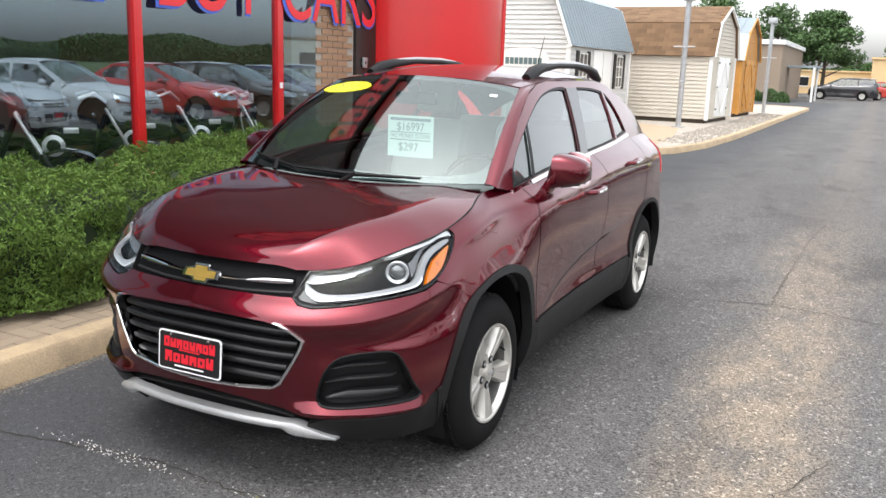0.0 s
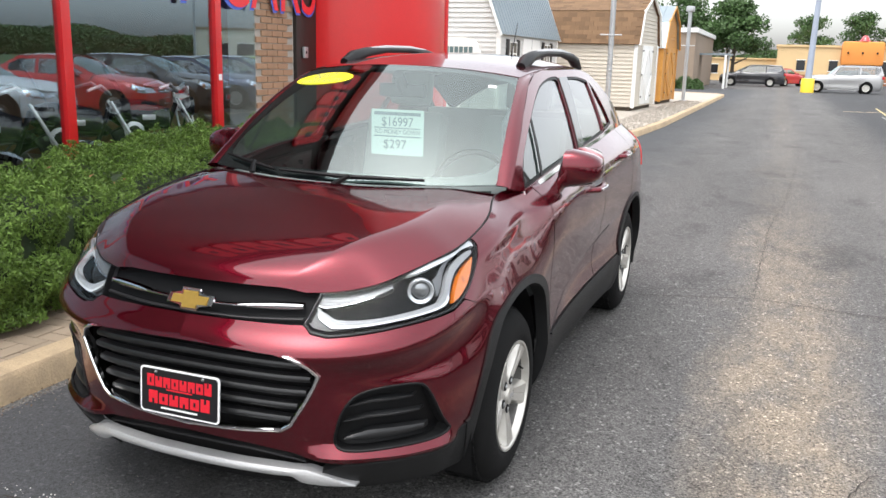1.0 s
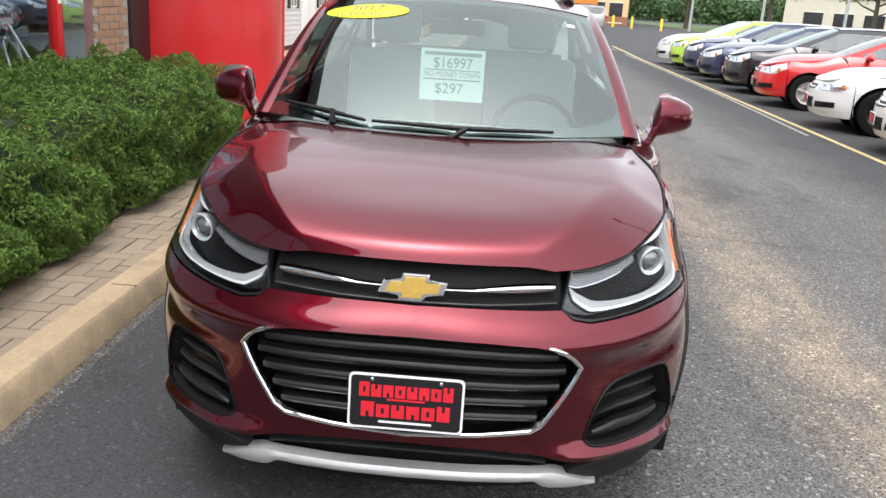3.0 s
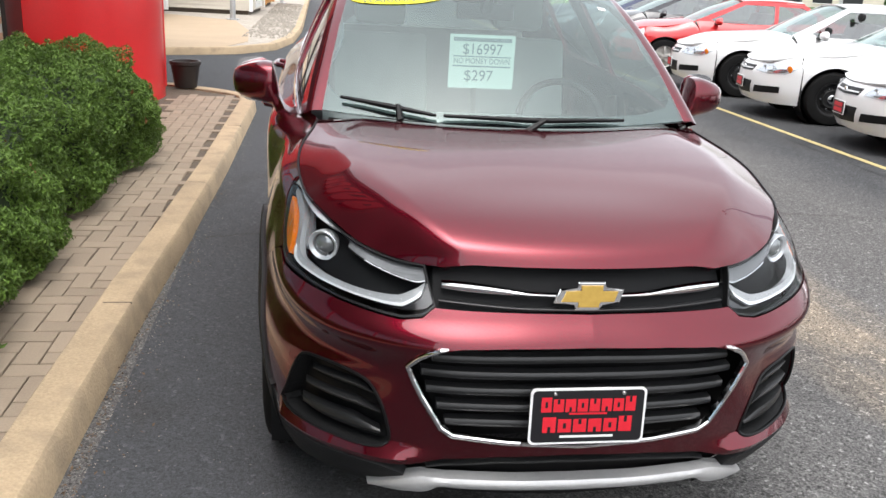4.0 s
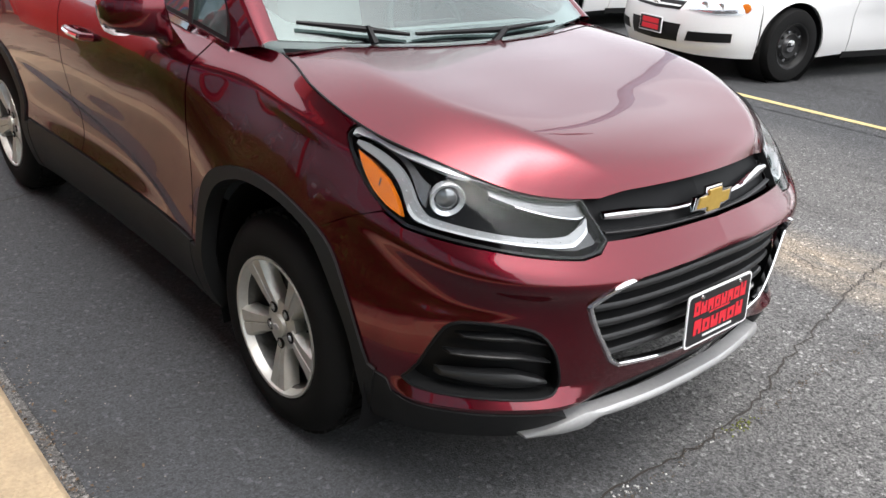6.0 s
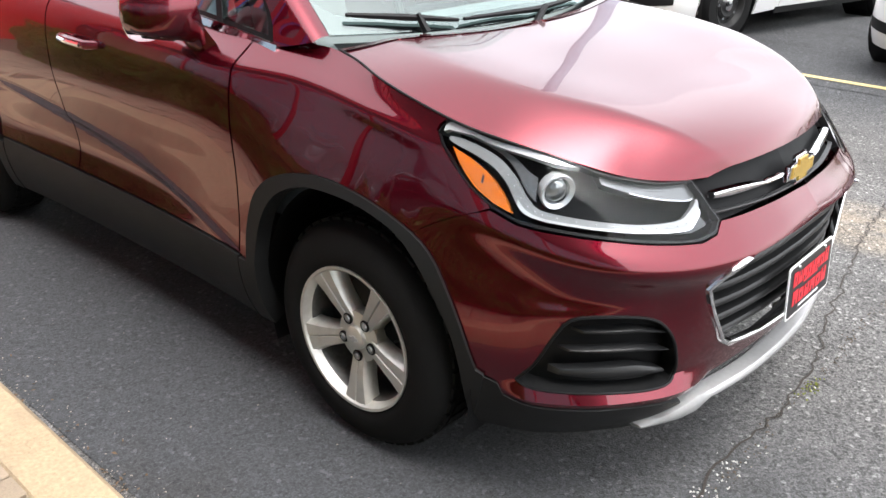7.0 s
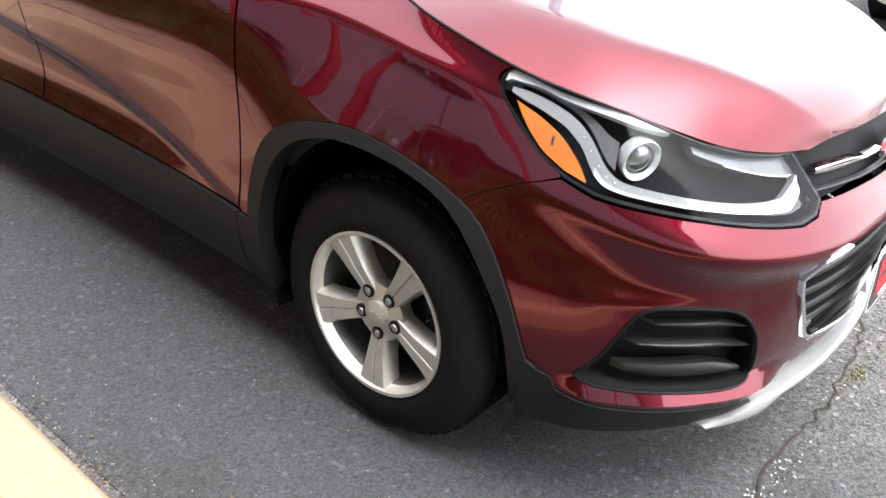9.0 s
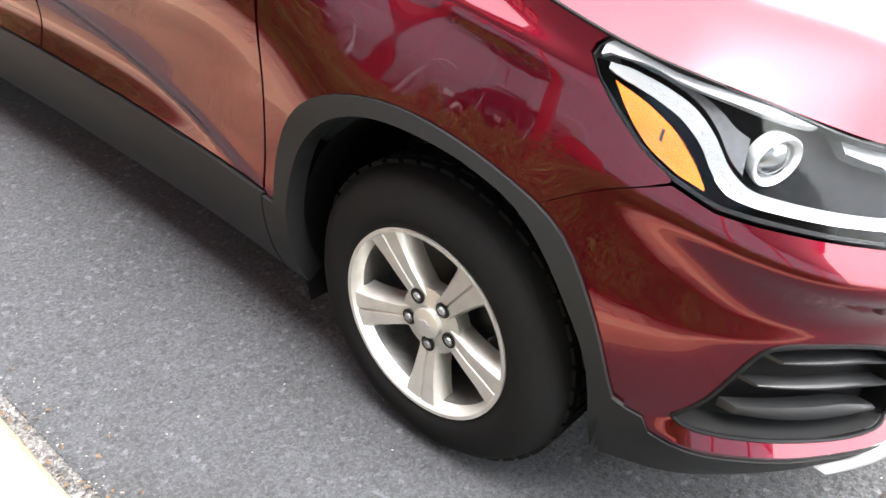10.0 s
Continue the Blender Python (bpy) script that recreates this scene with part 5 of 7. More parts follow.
# mirrors and handles
for f in (1, -1):
    shell = bmesh.new()
    rings = []
    for x, y, z, ry, rz in ((.826, .635, 1.075, .045, .040), (.838, .645, 1.105, .060, .072), (.852, .655, 1.143, .080, .083), (.885, .667, 1.149, .090, .080), (.93, .682, 1.148, .090, .071), (.97, .695, 1.147, .083, .059), (.995, .705, 1.146, .066, .044), (1.004, .71, 1.145, .03, .02)):
        ring = []
        for k in range(20):
            t = 2 * math.pi * k / 20
            c, s = math.cos(t), math.sin(t)
            e = 0.62
            ring.append(shell.verts.new((x * f, y + ry * math.copysign(abs(c) ** e, c) * (1 if c < 0 else .55), z + rz * math.copysign(abs(s) ** e, s))))
        rings.append(ring)
    for a, b in zip(rings, rings[1:]):
        for k in range(20):
            shell.faces.new((a[k], a[(k + 1) % 20], b[(k + 1) % 20], b[k]))
    shell.faces.new(rings[0])
    shell.faces.new(rings[-1])
    bmesh.ops.recalc_face_normals(shell, faces=shell.faces)
    mirror = part("door_mirror", shell, M["paint"], suv, "maroon door mirror")
    stalk = bmesh.new()
    ends = [[stalk.verts.new((x * f, y, z)) for y, z in pts] for x, pts in ((.765, ((.545, .955), (.655, .955), (.665, 1.015), (.545, 1.015))), (.800, ((.565, .99), (.655, .99), (.668, 1.05), (.568, 1.05))), (.828, ((.588, 1.035), (.668, 1.035), (.675, 1.105), (.590, 1.105))), (.85, ((.60, 1.07), (.69, 1.07), (.69, 1.13), (.60, 1.13))))]
    for a, b in zip(ends, ends[1:]):
        for k in range(4):
            stalk.faces.new((a[k], a[(k + 1) % 4], b[(k + 1) % 4], b[k]))
    bmesh.ops.recalc_face_normals(stalk, faces=stalk.faces)
    part("mirror_foot", stalk, M["paint"], mirror)
    part("mirror_glass", prism(smooth_loop([(-.06, -.07), (.06, -.07), (.065, .07), (-.055, .07)], 4), 0, .004, Matrix.Translation((.925 * f, .735, 1.146)) @ Matrix.Diagonal((1, 1, 1, 1)) @ pose(0, 0, 0, -90, 0, 0)), M["chrome"], mirror)
    part("mirror_skirt", tube([(.87 * f, .68, 1.072), (.96 * f, .695, 1.090)], .012, 8), M["black"], mirror)
    for y, z in ((1.25, .985), (2.08, 1.07)):
        x = flank(*fy(y, z))[0]
        hand = part("door_handle", tube([((x - .008) * f, y - .10, z - .004), ((x + .028) * f, y - .08, z), ((x + .038) * f, y, z + .004), ((x + .028) * f, y + .08, z + .004), ((x - .008) * f, y + .10, z)], [.014, .015, .016, .015, .013], 8), M["paint"], suv)
        part("handle_strip", tube([((x + .041) * f, y - .07, z), ((x + .050) * f, y, z + .004), ((x + .041) * f, y + .07, z + .004)], .0075, 6), M["chrome"], hand, "chrome strip")


TREAD = []


def wheel_parts(root, rim, spokes, tyre_r=.337, rim_r=.212, half=.1, phase=-95):
    """A wheel whose outer face looks along the local +z."""
    tyre = part("tyre", lathe([(rim_r - .01, -half), (rim_r + .03, -half - .012), (tyre_r - .02, -half + .005), (tyre_r - .004, -half + .03), (tyre_r, 0), (tyre_r - .003, half - .045), (tyre_r - .013, half - .022), (tyre_r - .034, half - .003), (tyre_r - .06, half + .007), (rim_r + .03, half + .012), (rim_r + .006, half + .006), (rim_r - .004, half - .002)], None, 56), M["rubber"], root)
    for k in range(44):
        for h0, h1, o in ((-half + .022, -.045, 0), (-.032, .032, .5), (.045, half - .040, 0)):
            bm = box(tyre_r - .008, -.017, h0, tyre_r + .003, .017, h1)
            bm.transform(Matrix.Rotation(2 * math.pi * (k + o) / 44, 4, "Z"))
            me = bpy.data.meshes.new("tread")
            bm.to_mesh(me)
            bm.free()
            TREAD.append(me)
    tread = bmesh.new()
    for me in TREAD:
        tread.from_mesh(me)
        bpy.data.meshes.remove(me)
    TREAD.clear()
    tagged(part("tread", tread, M["rubber"], tyre, "", False), kind="stuff")
    part("rim_lip", lathe([(rim_r - .004, half - .004), (rim_r + .003, half + .002), (rim_r + .002, half + .009), (rim_r - .006, half + .008), (rim_r - .012, half - .004), (rim_r - .018, half - .02)], None, 56), rim, root)
    # barrel inside the rim, with its shade painted in as a dark alloy
    part("rim_inside", lathe([(rim_r - .0175, half - .0185), (rim_r - .022, half - .03), (rim_r - .03, -half + .01)], None, 56), M["alloy_shaded"], root)
    part("brake_disc", lathe([(.0005, -.03), (.155, -.03), (.155, -.015), (.0005, -.015)], None, 32), M["steel"], root)
    part("brake_caliper", box(.07, -.05, -.02, .15, .05, .02, .008), M["steel"], root)
    return tyre


def alloy_wheel(parent, m, phase=-89):
    root = new("wheel")
    root.parent, root.matrix_basis = parent, m
    wheel_parts(root, M["alloy"], True)
    h = .1
    for i in range(5):
        a = radians(phase + 72 * i)
        bm = bmesh.new()
        secs = []
        for r, w, top in ((.035, .030, h - .022), (.075, .027, h - .016), (.115, .032, h - .009), (.16, .040, h - .004), (.207, .053, h + .002)):
            secs.append([bm.verts.new((r, y, z)) for y, z in ((-w * 1.12, top - .045), (-w, top - .012), (-w * .80, top), (-.003, top), (0, top - .005), (.003, top), (w * .80, top), (w, top - .012), (w * 1.12, top - .045))])
        for p, q in zip(secs, secs[1:]):
            for k in range(9):
                bm.faces.new((p[k], p[(k + 1) % 9], q[(k + 1) % 9], q[k]))
        bmesh.ops.recalc_face_normals(bm, faces=bm.faces)
        bm.transform(Matrix.Rotation(a, 4, "Z"))
        part("spoke", bm, M["alloy"], root)
        n = Matrix.Rotation(a, 4, "Z") @ Matrix.Translation((.058, 0, h - .0155))
        part("lug_nut", lathe([(.0175, -.02), (.0175, .001), (.0125, .003)], n, 12), M["black"], root)
        part("nut_head", lathe([(.0095, -.01), (.0095, .002), (.0075, .0045), (.0005, .005)], n, 6), M["galv"], root)
    part("hub", lathe([(.078, h - .055), (.076, h - .022), (.036, h - .017), (.034, h - .006), (.028, h - .004), (.0005, h - .003)], None, 28), M["alloy"], root)
    part("cap_badge", prism([(-.016, -.004), (-.006, -.004), (-.006, -.009), (.006, -.009), (.006, -.004), (.016, -.004), (.016, .004), (.006, .004), (.006, .009), (-.006, .009), (-.006, .004), (-.016, .004)], h - .004, h - .0015), M["lip"], root)
    part("valve", tube([(.172, .06, h - .03), (.160, .055, h - .004)], .004, 6), M["black"], root)
    return root


for f in (1, -1):
    for y in (0.0, REAR):
        m = Matrix.Translation((.738 * f, y, .335)) @ Matrix(((0, 0, f, 0), (f * 1.0, 0, 0, 0), (0, 1, 0, 0), (0, 0, 0, 1)))
        alloy_wheel(suv, m)
        bm = bmesh.new()
        n = 20
        arcs = [[bm.verts.new((x * f, y + .405 * math.cos(math.pi * (k / n * 1.24 - .12)), .335 + .440 * math.sin(math.pi * (k / n * 1.24 - .12)))) for k in range(n + 1)] for x in (.815, .5)]
        for k in range(n):
            bm.faces.new((arcs[0][k], arcs[0][k + 1], arcs[1][k + 1], arcs[1][k]))
        bm.faces.new(arcs[1])
        part("wheel_liner", bm, M["black"], suv)
part("underbody", box(-.62, -.45, .22, .62, 3.1, .30, .02), M["black"], suv)
part("engine_bay", box(-.47, -.60, .30, .47, .45, .84, .02), M["black"], suv)
part("floor_pan", box(-.72, .42, .30, .72, 3.2, .55, .02), M["black"], suv)

# cabin: dash, wheel, seats, inside mirror and the hung price sheet
part("dashboard", sheet(lambda x, t: (x, .17 + .50 * t, 1.035 + .03 * math.sin(math.pi * t) - .10 * max(0, t - .8)), [(-.66, 0), (.66, 0), (.66, 1.0), (-.66, 1.0)], .1, .1, .3), M["cabin"], suv)
for x in (-.36, .36):
    seat = part("front_seat", box(x - .25, 1.1, .55, x + .25, 1.6, .72, .05), M["cabin_light"], suv)
    bm = box(-.24, -.07, 0, .24, .07, .62, .05)
    bm.transform(pose(x, 1.58, .68, -14, 0, 0))
    part("seat_back", bm, M["cabin_light"], seat)
    bm = box(-.13, -.05, 0, .13, .05, .2, .045)
    bm.transform(pose(x, 1.75, 1.32, -10, 0, 0))
    part("headrest", bm, M["cabin_light"], seat)
headliner = part("headliner", sheet(lambda x, y: roof_at(x, y, -0.05), [(-.50, .95), (.50, .95), (.52, 2.4), (-.52, 2.4)], 0.1, 0.2), M["cabin_light"], suv)
rear_seat = part("rear_seat", box(-.6, 2.0, .55, .6, 2.5, .72, .05), M["cabin_light"], suv)
bm = box(-.6, -.07, 0, .6, .07, .6, .05)
bm.transform(pose(0, 2.5, .68, -14, 0, 0))
part("rear_seat_back", bm, M["cabin_light"], rear_seat)
wheel_rim = bmesh.new()
bm_lathe(wheel_rim, [(.185 + .016 * math.cos(t), .016 * math.sin(t)) for t in (2 * math.pi * k / 8 for k in range(8))], pose(.36, .80, 1.0, 62, 0, 0), 28, True)
bmesh.ops.recalc_face_normals(wheel_rim, faces=wheel_rim.faces)
steering = part("steering_wheel", wheel_rim, M["black"], suv)
part("wheel_hub", box(.19, .78, .97, .53, .82, 1.03, .02), M["black"], steering)
part("inside_mirror", box(-.12, .80, 1.41, .12, .83, 1.475, .012), M["black"], suv)
part("mirror_stem", tube([(0, .82, 1.45), (0, .76, 1.52)], .03, 8), M["black"], suv)
price = part("price_sheet", box(-.145, .773, 1.135, .128, .776, 1.352), M["paper"], suv, "pale green price sheet hung behind the windscreen")
for text, size, z, w in (("$16997", .062, 1.292, .165), ("NO MONEY DOWN", .032, 1.245, .235), ("$297", .062, 1.185, .12)):
    lettering("price_print", text, size, pose(-.008 if w > .13 else -.02, .7715, z, 90, 0, 0), M["ink"], price, .0005, w)
for z0, z1 in ((1.325, 1.340), (1.262, 1.266), (1.222, 1.227)):
    part("printed_rule", box(-.13, .7712, z0, .113, .772, z1), M["ink"], price)
oval = [(-.66 + .315 * math.cos(2 * math.pi * k / 36), .845 + .072 * math.sin(2 * math.pi * k / 36)) for k in range(36)]
sticker = part("oval_sticker", sheet(lambda a, b: screen(a, b, 0.005), oval, 0.05, 0.03, 0), M["yellow"], suv, "yellow oval windscreen sticker with dark words")


def on_screen(word, a0, b0, wide, high):
    """Letters bent to the windscreen, over (a0, b0)."""
    ob = lettering("sticker_print", word, 1.0, Matrix(), M["ink"], sticker, 0.0)
    xs, ys = [v.co.x for v in ob.data.vertices], [v.co.y for v in ob.data.vertices]
    for v in ob.data.vertices:
        v.co = screen(a0 + (v.co.x - (min(xs) + max(xs)) / 2) / (max(xs) - min(xs)) * wide, b0 + (v.co.y - (min(ys) + max(ys)) / 2) / (max(ys) - min(ys)) * high, 0.008)


on_screen("2017", -.66, .872, .26, .056)
on_screen("WARRANTY", -.66, .808, .46, .040)
part("corner_tag", sheet(lambda a, b: screen(a, b, 0.004), [(.80, .83), (.86, .83), (.86, .86), (.80, .86)], 0.05, 0.03, 0), M["plate_white"], suv)


# ---- other cars ----
def wrap(plan, sections):
    """A lower body like the crossover's, for any plan outline and sections."""
    long = [0.0]
    for a, b in zip(plan, plan[1:]):
        long.append(long[-1] + math.dist(a, b))
    px, py = spline(long, [p[0] for p in plan]), spline(long, [p[1] for p in plan])

    def at(x=None, y=None):
        lo, hi = (0.0, long[5]) if x is not None else (long[2], long[-3])
        for _ in range(30):
            mid = (lo + hi) / 2
            if (px(mid) < x) if x is not None else (py(mid) < y):
                lo = mid
            else:
                hi = mid
        return lo

    stations = [(at(x=k) if kind == "x" else at(y=k) if kind == "y" else long[-1], sec) for kind, k, sec in sections]
    ins = [spline([s for s, _ in stations], [sec[k][0] for _, sec in stations]) for k in range(5)]
    ups = [spline([s for s, _ in stations], [sec[k][1] for _, sec in stations]) for k in range(5)]
    memo = {}

    def sec(u):
        key = round(u, 4)
        if key not in memo:
            memo[key] = spline(range(5), [f(u) for f in ins]), spline(range(5), [f(u) for f in ups])
        return memo[key]

    def body(u, v, out=0.0):
        d, z = sec(u)
        tx, ty = (1, 0) if u < 0.005 else (px(u + .004) - px(u - .004), py(u + .004) - py(u - .004))
        k, off = math.hypot(tx, ty) or 1, d(v) - out
        return (px(u) - off * ty / k, py(u) + off * tx / k, z(v))

    def lift(u, z):
        f, lo, hi = sec(u)[1], 0.0, 4.0
        for _ in range(18):
            mid = (lo + hi) / 2
            if f(mid) < z:
                lo = mid
            else:
                hi = mid
        return lo

    nose = lambda x, z: (at(x=x), lift(at(x=x), z))  # noqa: E731
    side = lambda y, z: (at(y=y), lift(at(y=y), z))  # noqa: E731
    return body, nose, side, long, at


SEDAN = dict(fo=.92, wb=2.81, ro=1.2, w=.90, zn=.72, zc=.97, zb=.96, zd=1.04, zr=1.49, s0=.72, s1=1.52, r0=2.75, r1=3.45, tr=.335)
COMPACT = dict(fo=.90, wb=2.65, ro=.95, w=.89, zn=.74, zc=1.0, zb=.98, zd=1.06, zr=1.47, s0=.52, s1=1.4, r0=2.55, r1=3.2, tr=.32)
HATCH = dict(fo=.86, wb=2.53, ro=.75, w=.87, zn=.78, zc=1.04, zb=1.0, zd=1.08, zr=1.51, s0=.45, s1=1.3, r0=2.9, r1=3.2, tr=.315)
WAGON = dict(fo=.88, wb=2.95, ro=1.05, w=.92, zn=.95, zc=1.12, zb=1.12, zd=1.2, zr=1.80, s0=.65, s1=1.25, r0=3.75, r1=3.95, tr=.37)
VAN = dict(fo=.95, wb=3.0, ro=1.15, w=.98, zn=.85, zc=1.12, zb=1.08, zd=1.15, zr=1.72, s0=.35, s1=1.35, r0=3.8, r1=4.05, tr=.345)


def steel_wheel(parent, m, r, alloy):
    root = new("wheel")
    root.parent, root.matrix_basis = parent, m
    rr = r * .62
    part("tyre", lathe([(rr, -.1), (r - .02, -.1), (r, -.06), (r, .06), (r - .02, .1), (rr + .03, .11), (rr, .10)], None, 32), M["rubber"], root)
    rim = M["alloy"] if alloy else M["steel"]
    part("rim", lathe([(rr + .004, .095), (rr, .105), (rr - .012, .10), (rr - .03, .05), (rr - .07, .045), (rr - .10, .075), (.05, .06), (.0005, .06)] if not alloy else [(rr + .004, .095), (rr, .105), (rr - .012, .10), (rr - .03, .03), (.0005, .03)], None, 32), rim, root)
    if alloy:
        for k in range(5):
            bm = box(.03, -.022, .04, rr - .008, .022, .092, .006)
            bm.transform(Matrix.Rotation(2 * math.pi * k / 5 + .3, 4, "Z"))
            part("spoke", bm, rim, root)
        part("hub_cap", lathe([(.06, .06), (.055, .095), (.0005, .10)], None, 16), rim, root)
    else:
        part("hub_cap", lathe([(.062, .055), (.055, .085), (.03, .095), (.0005, .096)], None, 16), M["chrome"], root, "chrome centre cap")
        for k in range(10):
            a = 2 * math.pi * k / 10
            part("vent_hole", lathe([(.0005, .072), (.014, .071), (.016, .066)], pose((rr - .075) * math.cos(a), (rr - .075) * math.sin(a), .0), 8), M["lamp_silver"] if k % 2 else M["black"], root)
    return root


def parked_car(name, label, m, paint, d, alloy=False, group="", clips=False, plate_on=True, two_tone=None, rack=False):
    root = thing(name, m, label, "car", group)
    fo, wb, ro, w, zn, zc, zb, zd, zr = (d[k] for k in ("fo", "wb", "ro", "w", "zn", "zc", "zb", "zd", "zr"))
    s0, s1, r0, r1, tr = (d[k] for k in ("s0", "s1", "r0", "r1", "tr"))
    plan = [(0, -fo), (.35 * w, -fo + .045), (.65 * w, -fo + .16), (.84 * w, -fo + .35), (.94 * w, -fo + .62), (.98 * w, 0), (w, wb * .3), (w, wb * .7), (.985 * w, wb), (.95 * w, wb + ro * .6), (.82 * w, wb + ro * .88), (.5 * w, wb + ro * .98), (0, wb + ro)]
    zm = zn + (zc - zn) * .55
    low = [(.07, .20), (.0, .36), (.0, .52)]
    body, nose, side, long, at = wrap(plan, [
        ("x", 0.0, low + [(.02, zn - .10), (.10, zn)]), ("x", .65 * w, low + [(.02, zn - .08), (.11, zn + .03)]), ("y", -fo * .42, [(.03, .2), (.0, .36), (.0, .52), (.01, zn - .02), (.10, zm - .03)]),
        ("y", 0.0, [(.03, .2), (.0, .36), (.0, .55), (.01, zm - .12), (.12, zm)]), ("y", s0, [(.03, .2), (.01, .36), (.02, .58), (.01, zc - .18), (.12, zc)]), ("y", s1, [(.03, .2), (.01, .36), (.025, .58), (.005, zb - .15), (.085, zb)]),
        ("y", wb * .8, [(.03, .2), (.01, .36), (.02, .58), (.005, zb - .13), (.085, (zb + zd) / 2)]), ("y", wb, [(.03, .2), (.0, .36), (.0, .58), (.005, zd - .15), (.10, zd)]), ("e", 0, [(.07, .25), (.02, .36), (.0, .58), (.02, zd - .15), (.10, zd)])])
    R = tr + .055
    arch = lambda yc: [(yc + R * math.cos(t), max(.22, tr + R * math.sin(t))) for t in (math.pi * (1.10 - 1.2 * k / 22) for k in range(23))]  # noqa: E731
    pair = lambda nm, line, mt, lab="", out=0.0, lip=.015: [part(nm, sheet(lambda u, v: body(u, v, out), line, .09, .5, lip, mirror=k), mt, root, lab) for k in (False, True)]  # noqa: E731
    f_arch = [side(y, z) for y, z in arch(0)]
    r_arch = [side(y, z) for y, z in arch(wb)]
    ya = -R - .01
    top = lambda y: (at(y=y), 4.0)  # noqa: E731
    lamp = [nose(.42 * w, zn - .115), nose(.66 * w, zn - .135), side(-fo * .64, zn - .12), side(-fo * .46, zn - .02), (at(y=-fo * .48), 3.75), (at(x=.66 * w), 3.75), (at(x=.46 * w), 3.6)]
    skin = [(0, 0.2), nose(.5 * w, .21), side(ya, .22), side(ya, .5), side(ya, zn - .04), side(-fo * .46, zn - .02), (at(y=-fo * .46), 4.0), (at(x=.6 * w), 4.0), (0, 4.0)]
    part("bumper", sheet(body, skin, .06, .4, .015, both=True), paint, root)
    for k in (False, True):
        hl = part("headlamp", sheet(lambda u, v: body(u, v, .004), lamp, .05, .2, .01, mirror=k), M["lamp_ring"], root, "clear headlamp")
        cu, cv = sum(q[0] for q in lamp) / len(lamp), sum(q[1] for q in lamp) / len(lamp)
        part("reflector", sheet(lambda u, v: body(u, v, .0065), [(cu + (u - cu) * .88, cv + (v - cv) * .80) for u, v in lamp], .05, .2, .002, mirror=k), M["lamp_silver"], hl)
        for q in (.56, .70):
            cc = body(*nose(q * w, zn - .065), .006)
            part("lamp_bowl", lathe([(.036, -.006), (.040, .002), (.032, .001), (.0005, -.002)], look((cc[0] * (-1 if k else 1), cc[1], cc[2]), (cc[0] * (-1 if k else 1) * 1.25, cc[1] - 1, cc[2] + .1)) @ pose(0, 0, 0, 180, 0, 0), 14), M["lamp_silver"], hl)
        part("lamp_lens", sheet(lambda u, v: body(u, v, .010), lamp, .06, .3, .004, mirror=k), M["lens"], hl).visible_shadow = False
        c = body(*side(-fo * .60, zn - .055), .003)
        part("amber_corner", lathe([(.046, .0), (.040, .008), (.0005, .012)], look((c[0] * (-1 if k else 1), c[1], c[2]), (c[0] * (-2 if k else 2), c[1] - 1, c[2])) @ pose(0, 0, 0, 180, 0, 0), 12), M["amber"], hl)
        part("fog_slot", sheet(lambda u, v: body(u, v, .004), [nose(.42 * w, .33), nose(.80 * w, .36), nose(.80 * w, .44), nose(.45 * w, .42)], .08, .3, .006, mirror=k), M["black"], root)
    gr = part("grille", sheet(lambda u, v: body(u, v, .004), [nose(0, zn - .135), nose(.32 * w, zn - .125), nose(.36 * w, zn - .05), nose(0, zn - .055)], .08, .3, .006, both=True), M["black"], root)
    part("grille_bar", sheet(lambda u, v: body(u, v, .010), [nose(0, zn - .105), nose(.31 * w, zn - .10), nose(.33 * w, zn - .085), nose(0, zn - .09)], .08, .3, .006, both=True), paint if not alloy else M["chrome"], gr)
    part("badge", lathe([(.0005, .016), (.03, .012), (.035, 0)], pose(0, -fo + .025, zn - .095, 90), 12), M["chrome"], gr)
    part("intake", sheet(lambda u, v: body(u, v, .004), [nose(0, .30), nose(.33 * w, .31), nose(.36 * w, .47), nose(0, .47)], .08, .3, .006, both=True), M["black"], root)
    if plate_on:
        pl = part("plate", box(-.152, -fo - .022, .36, .152, -fo - .012, .51, .004), M["plate_white"], root, "red and black dealer plate")
        part("plate_face", box(-.143, -fo - .025, .37, .143, -fo - .0215, .50), M["plate_black"], pl)
        part("plate_bar", box(-.11, -fo - .028, .44, .11, -fo - .0255, .485), M["plate_red"], pl)
        part("plate_bar", box(-.11, -fo - .028, .385, .11, -fo - .0255, .43), M["plate_red"], pl)
    pair("front_wing", [side(ya + .006, zn - .035), side(-fo * .455, zn - .015), top(-fo * .44), top(0), top(s0 - .05), side(s0 + .08, zc - .15), side(s0 + .06, .6), side(s0 + .04, .24)] + [p for p in f_arch[::-1]], paint)
    yb = (s1 + r0) / 2 + .05
    pair("front_door", [side(s0 + .05, .25), side(s0 + .07, .6), side(s0 + .09, zc - .15), top(s0 + .02), top(yb - .005), side(yb - .005, .6), side(yb - .005, .25)], paint)
    pair("rear_door", [side(yb + .005, .25), top(yb + .005), top(wb - .02), side(wb - .08, .8), side(wb - R - .03, .55), side(wb - R - .05, .25)], paint)
    pair("rear_quarter", [side(wb - R - .04, .25), side(wb - R - .02, .55), side(wb - .07, .8), top(wb - .01), (long[-1], 4.0), (long[-1], .2), side(wb + R + .02, .22)] + r_arch[::-1], paint)
    pair("sill", [side(s0, .19), side(s0, .26), side(wb - R, .26), side(wb - R, .19)], two_tone or M["clad"], "", .006)
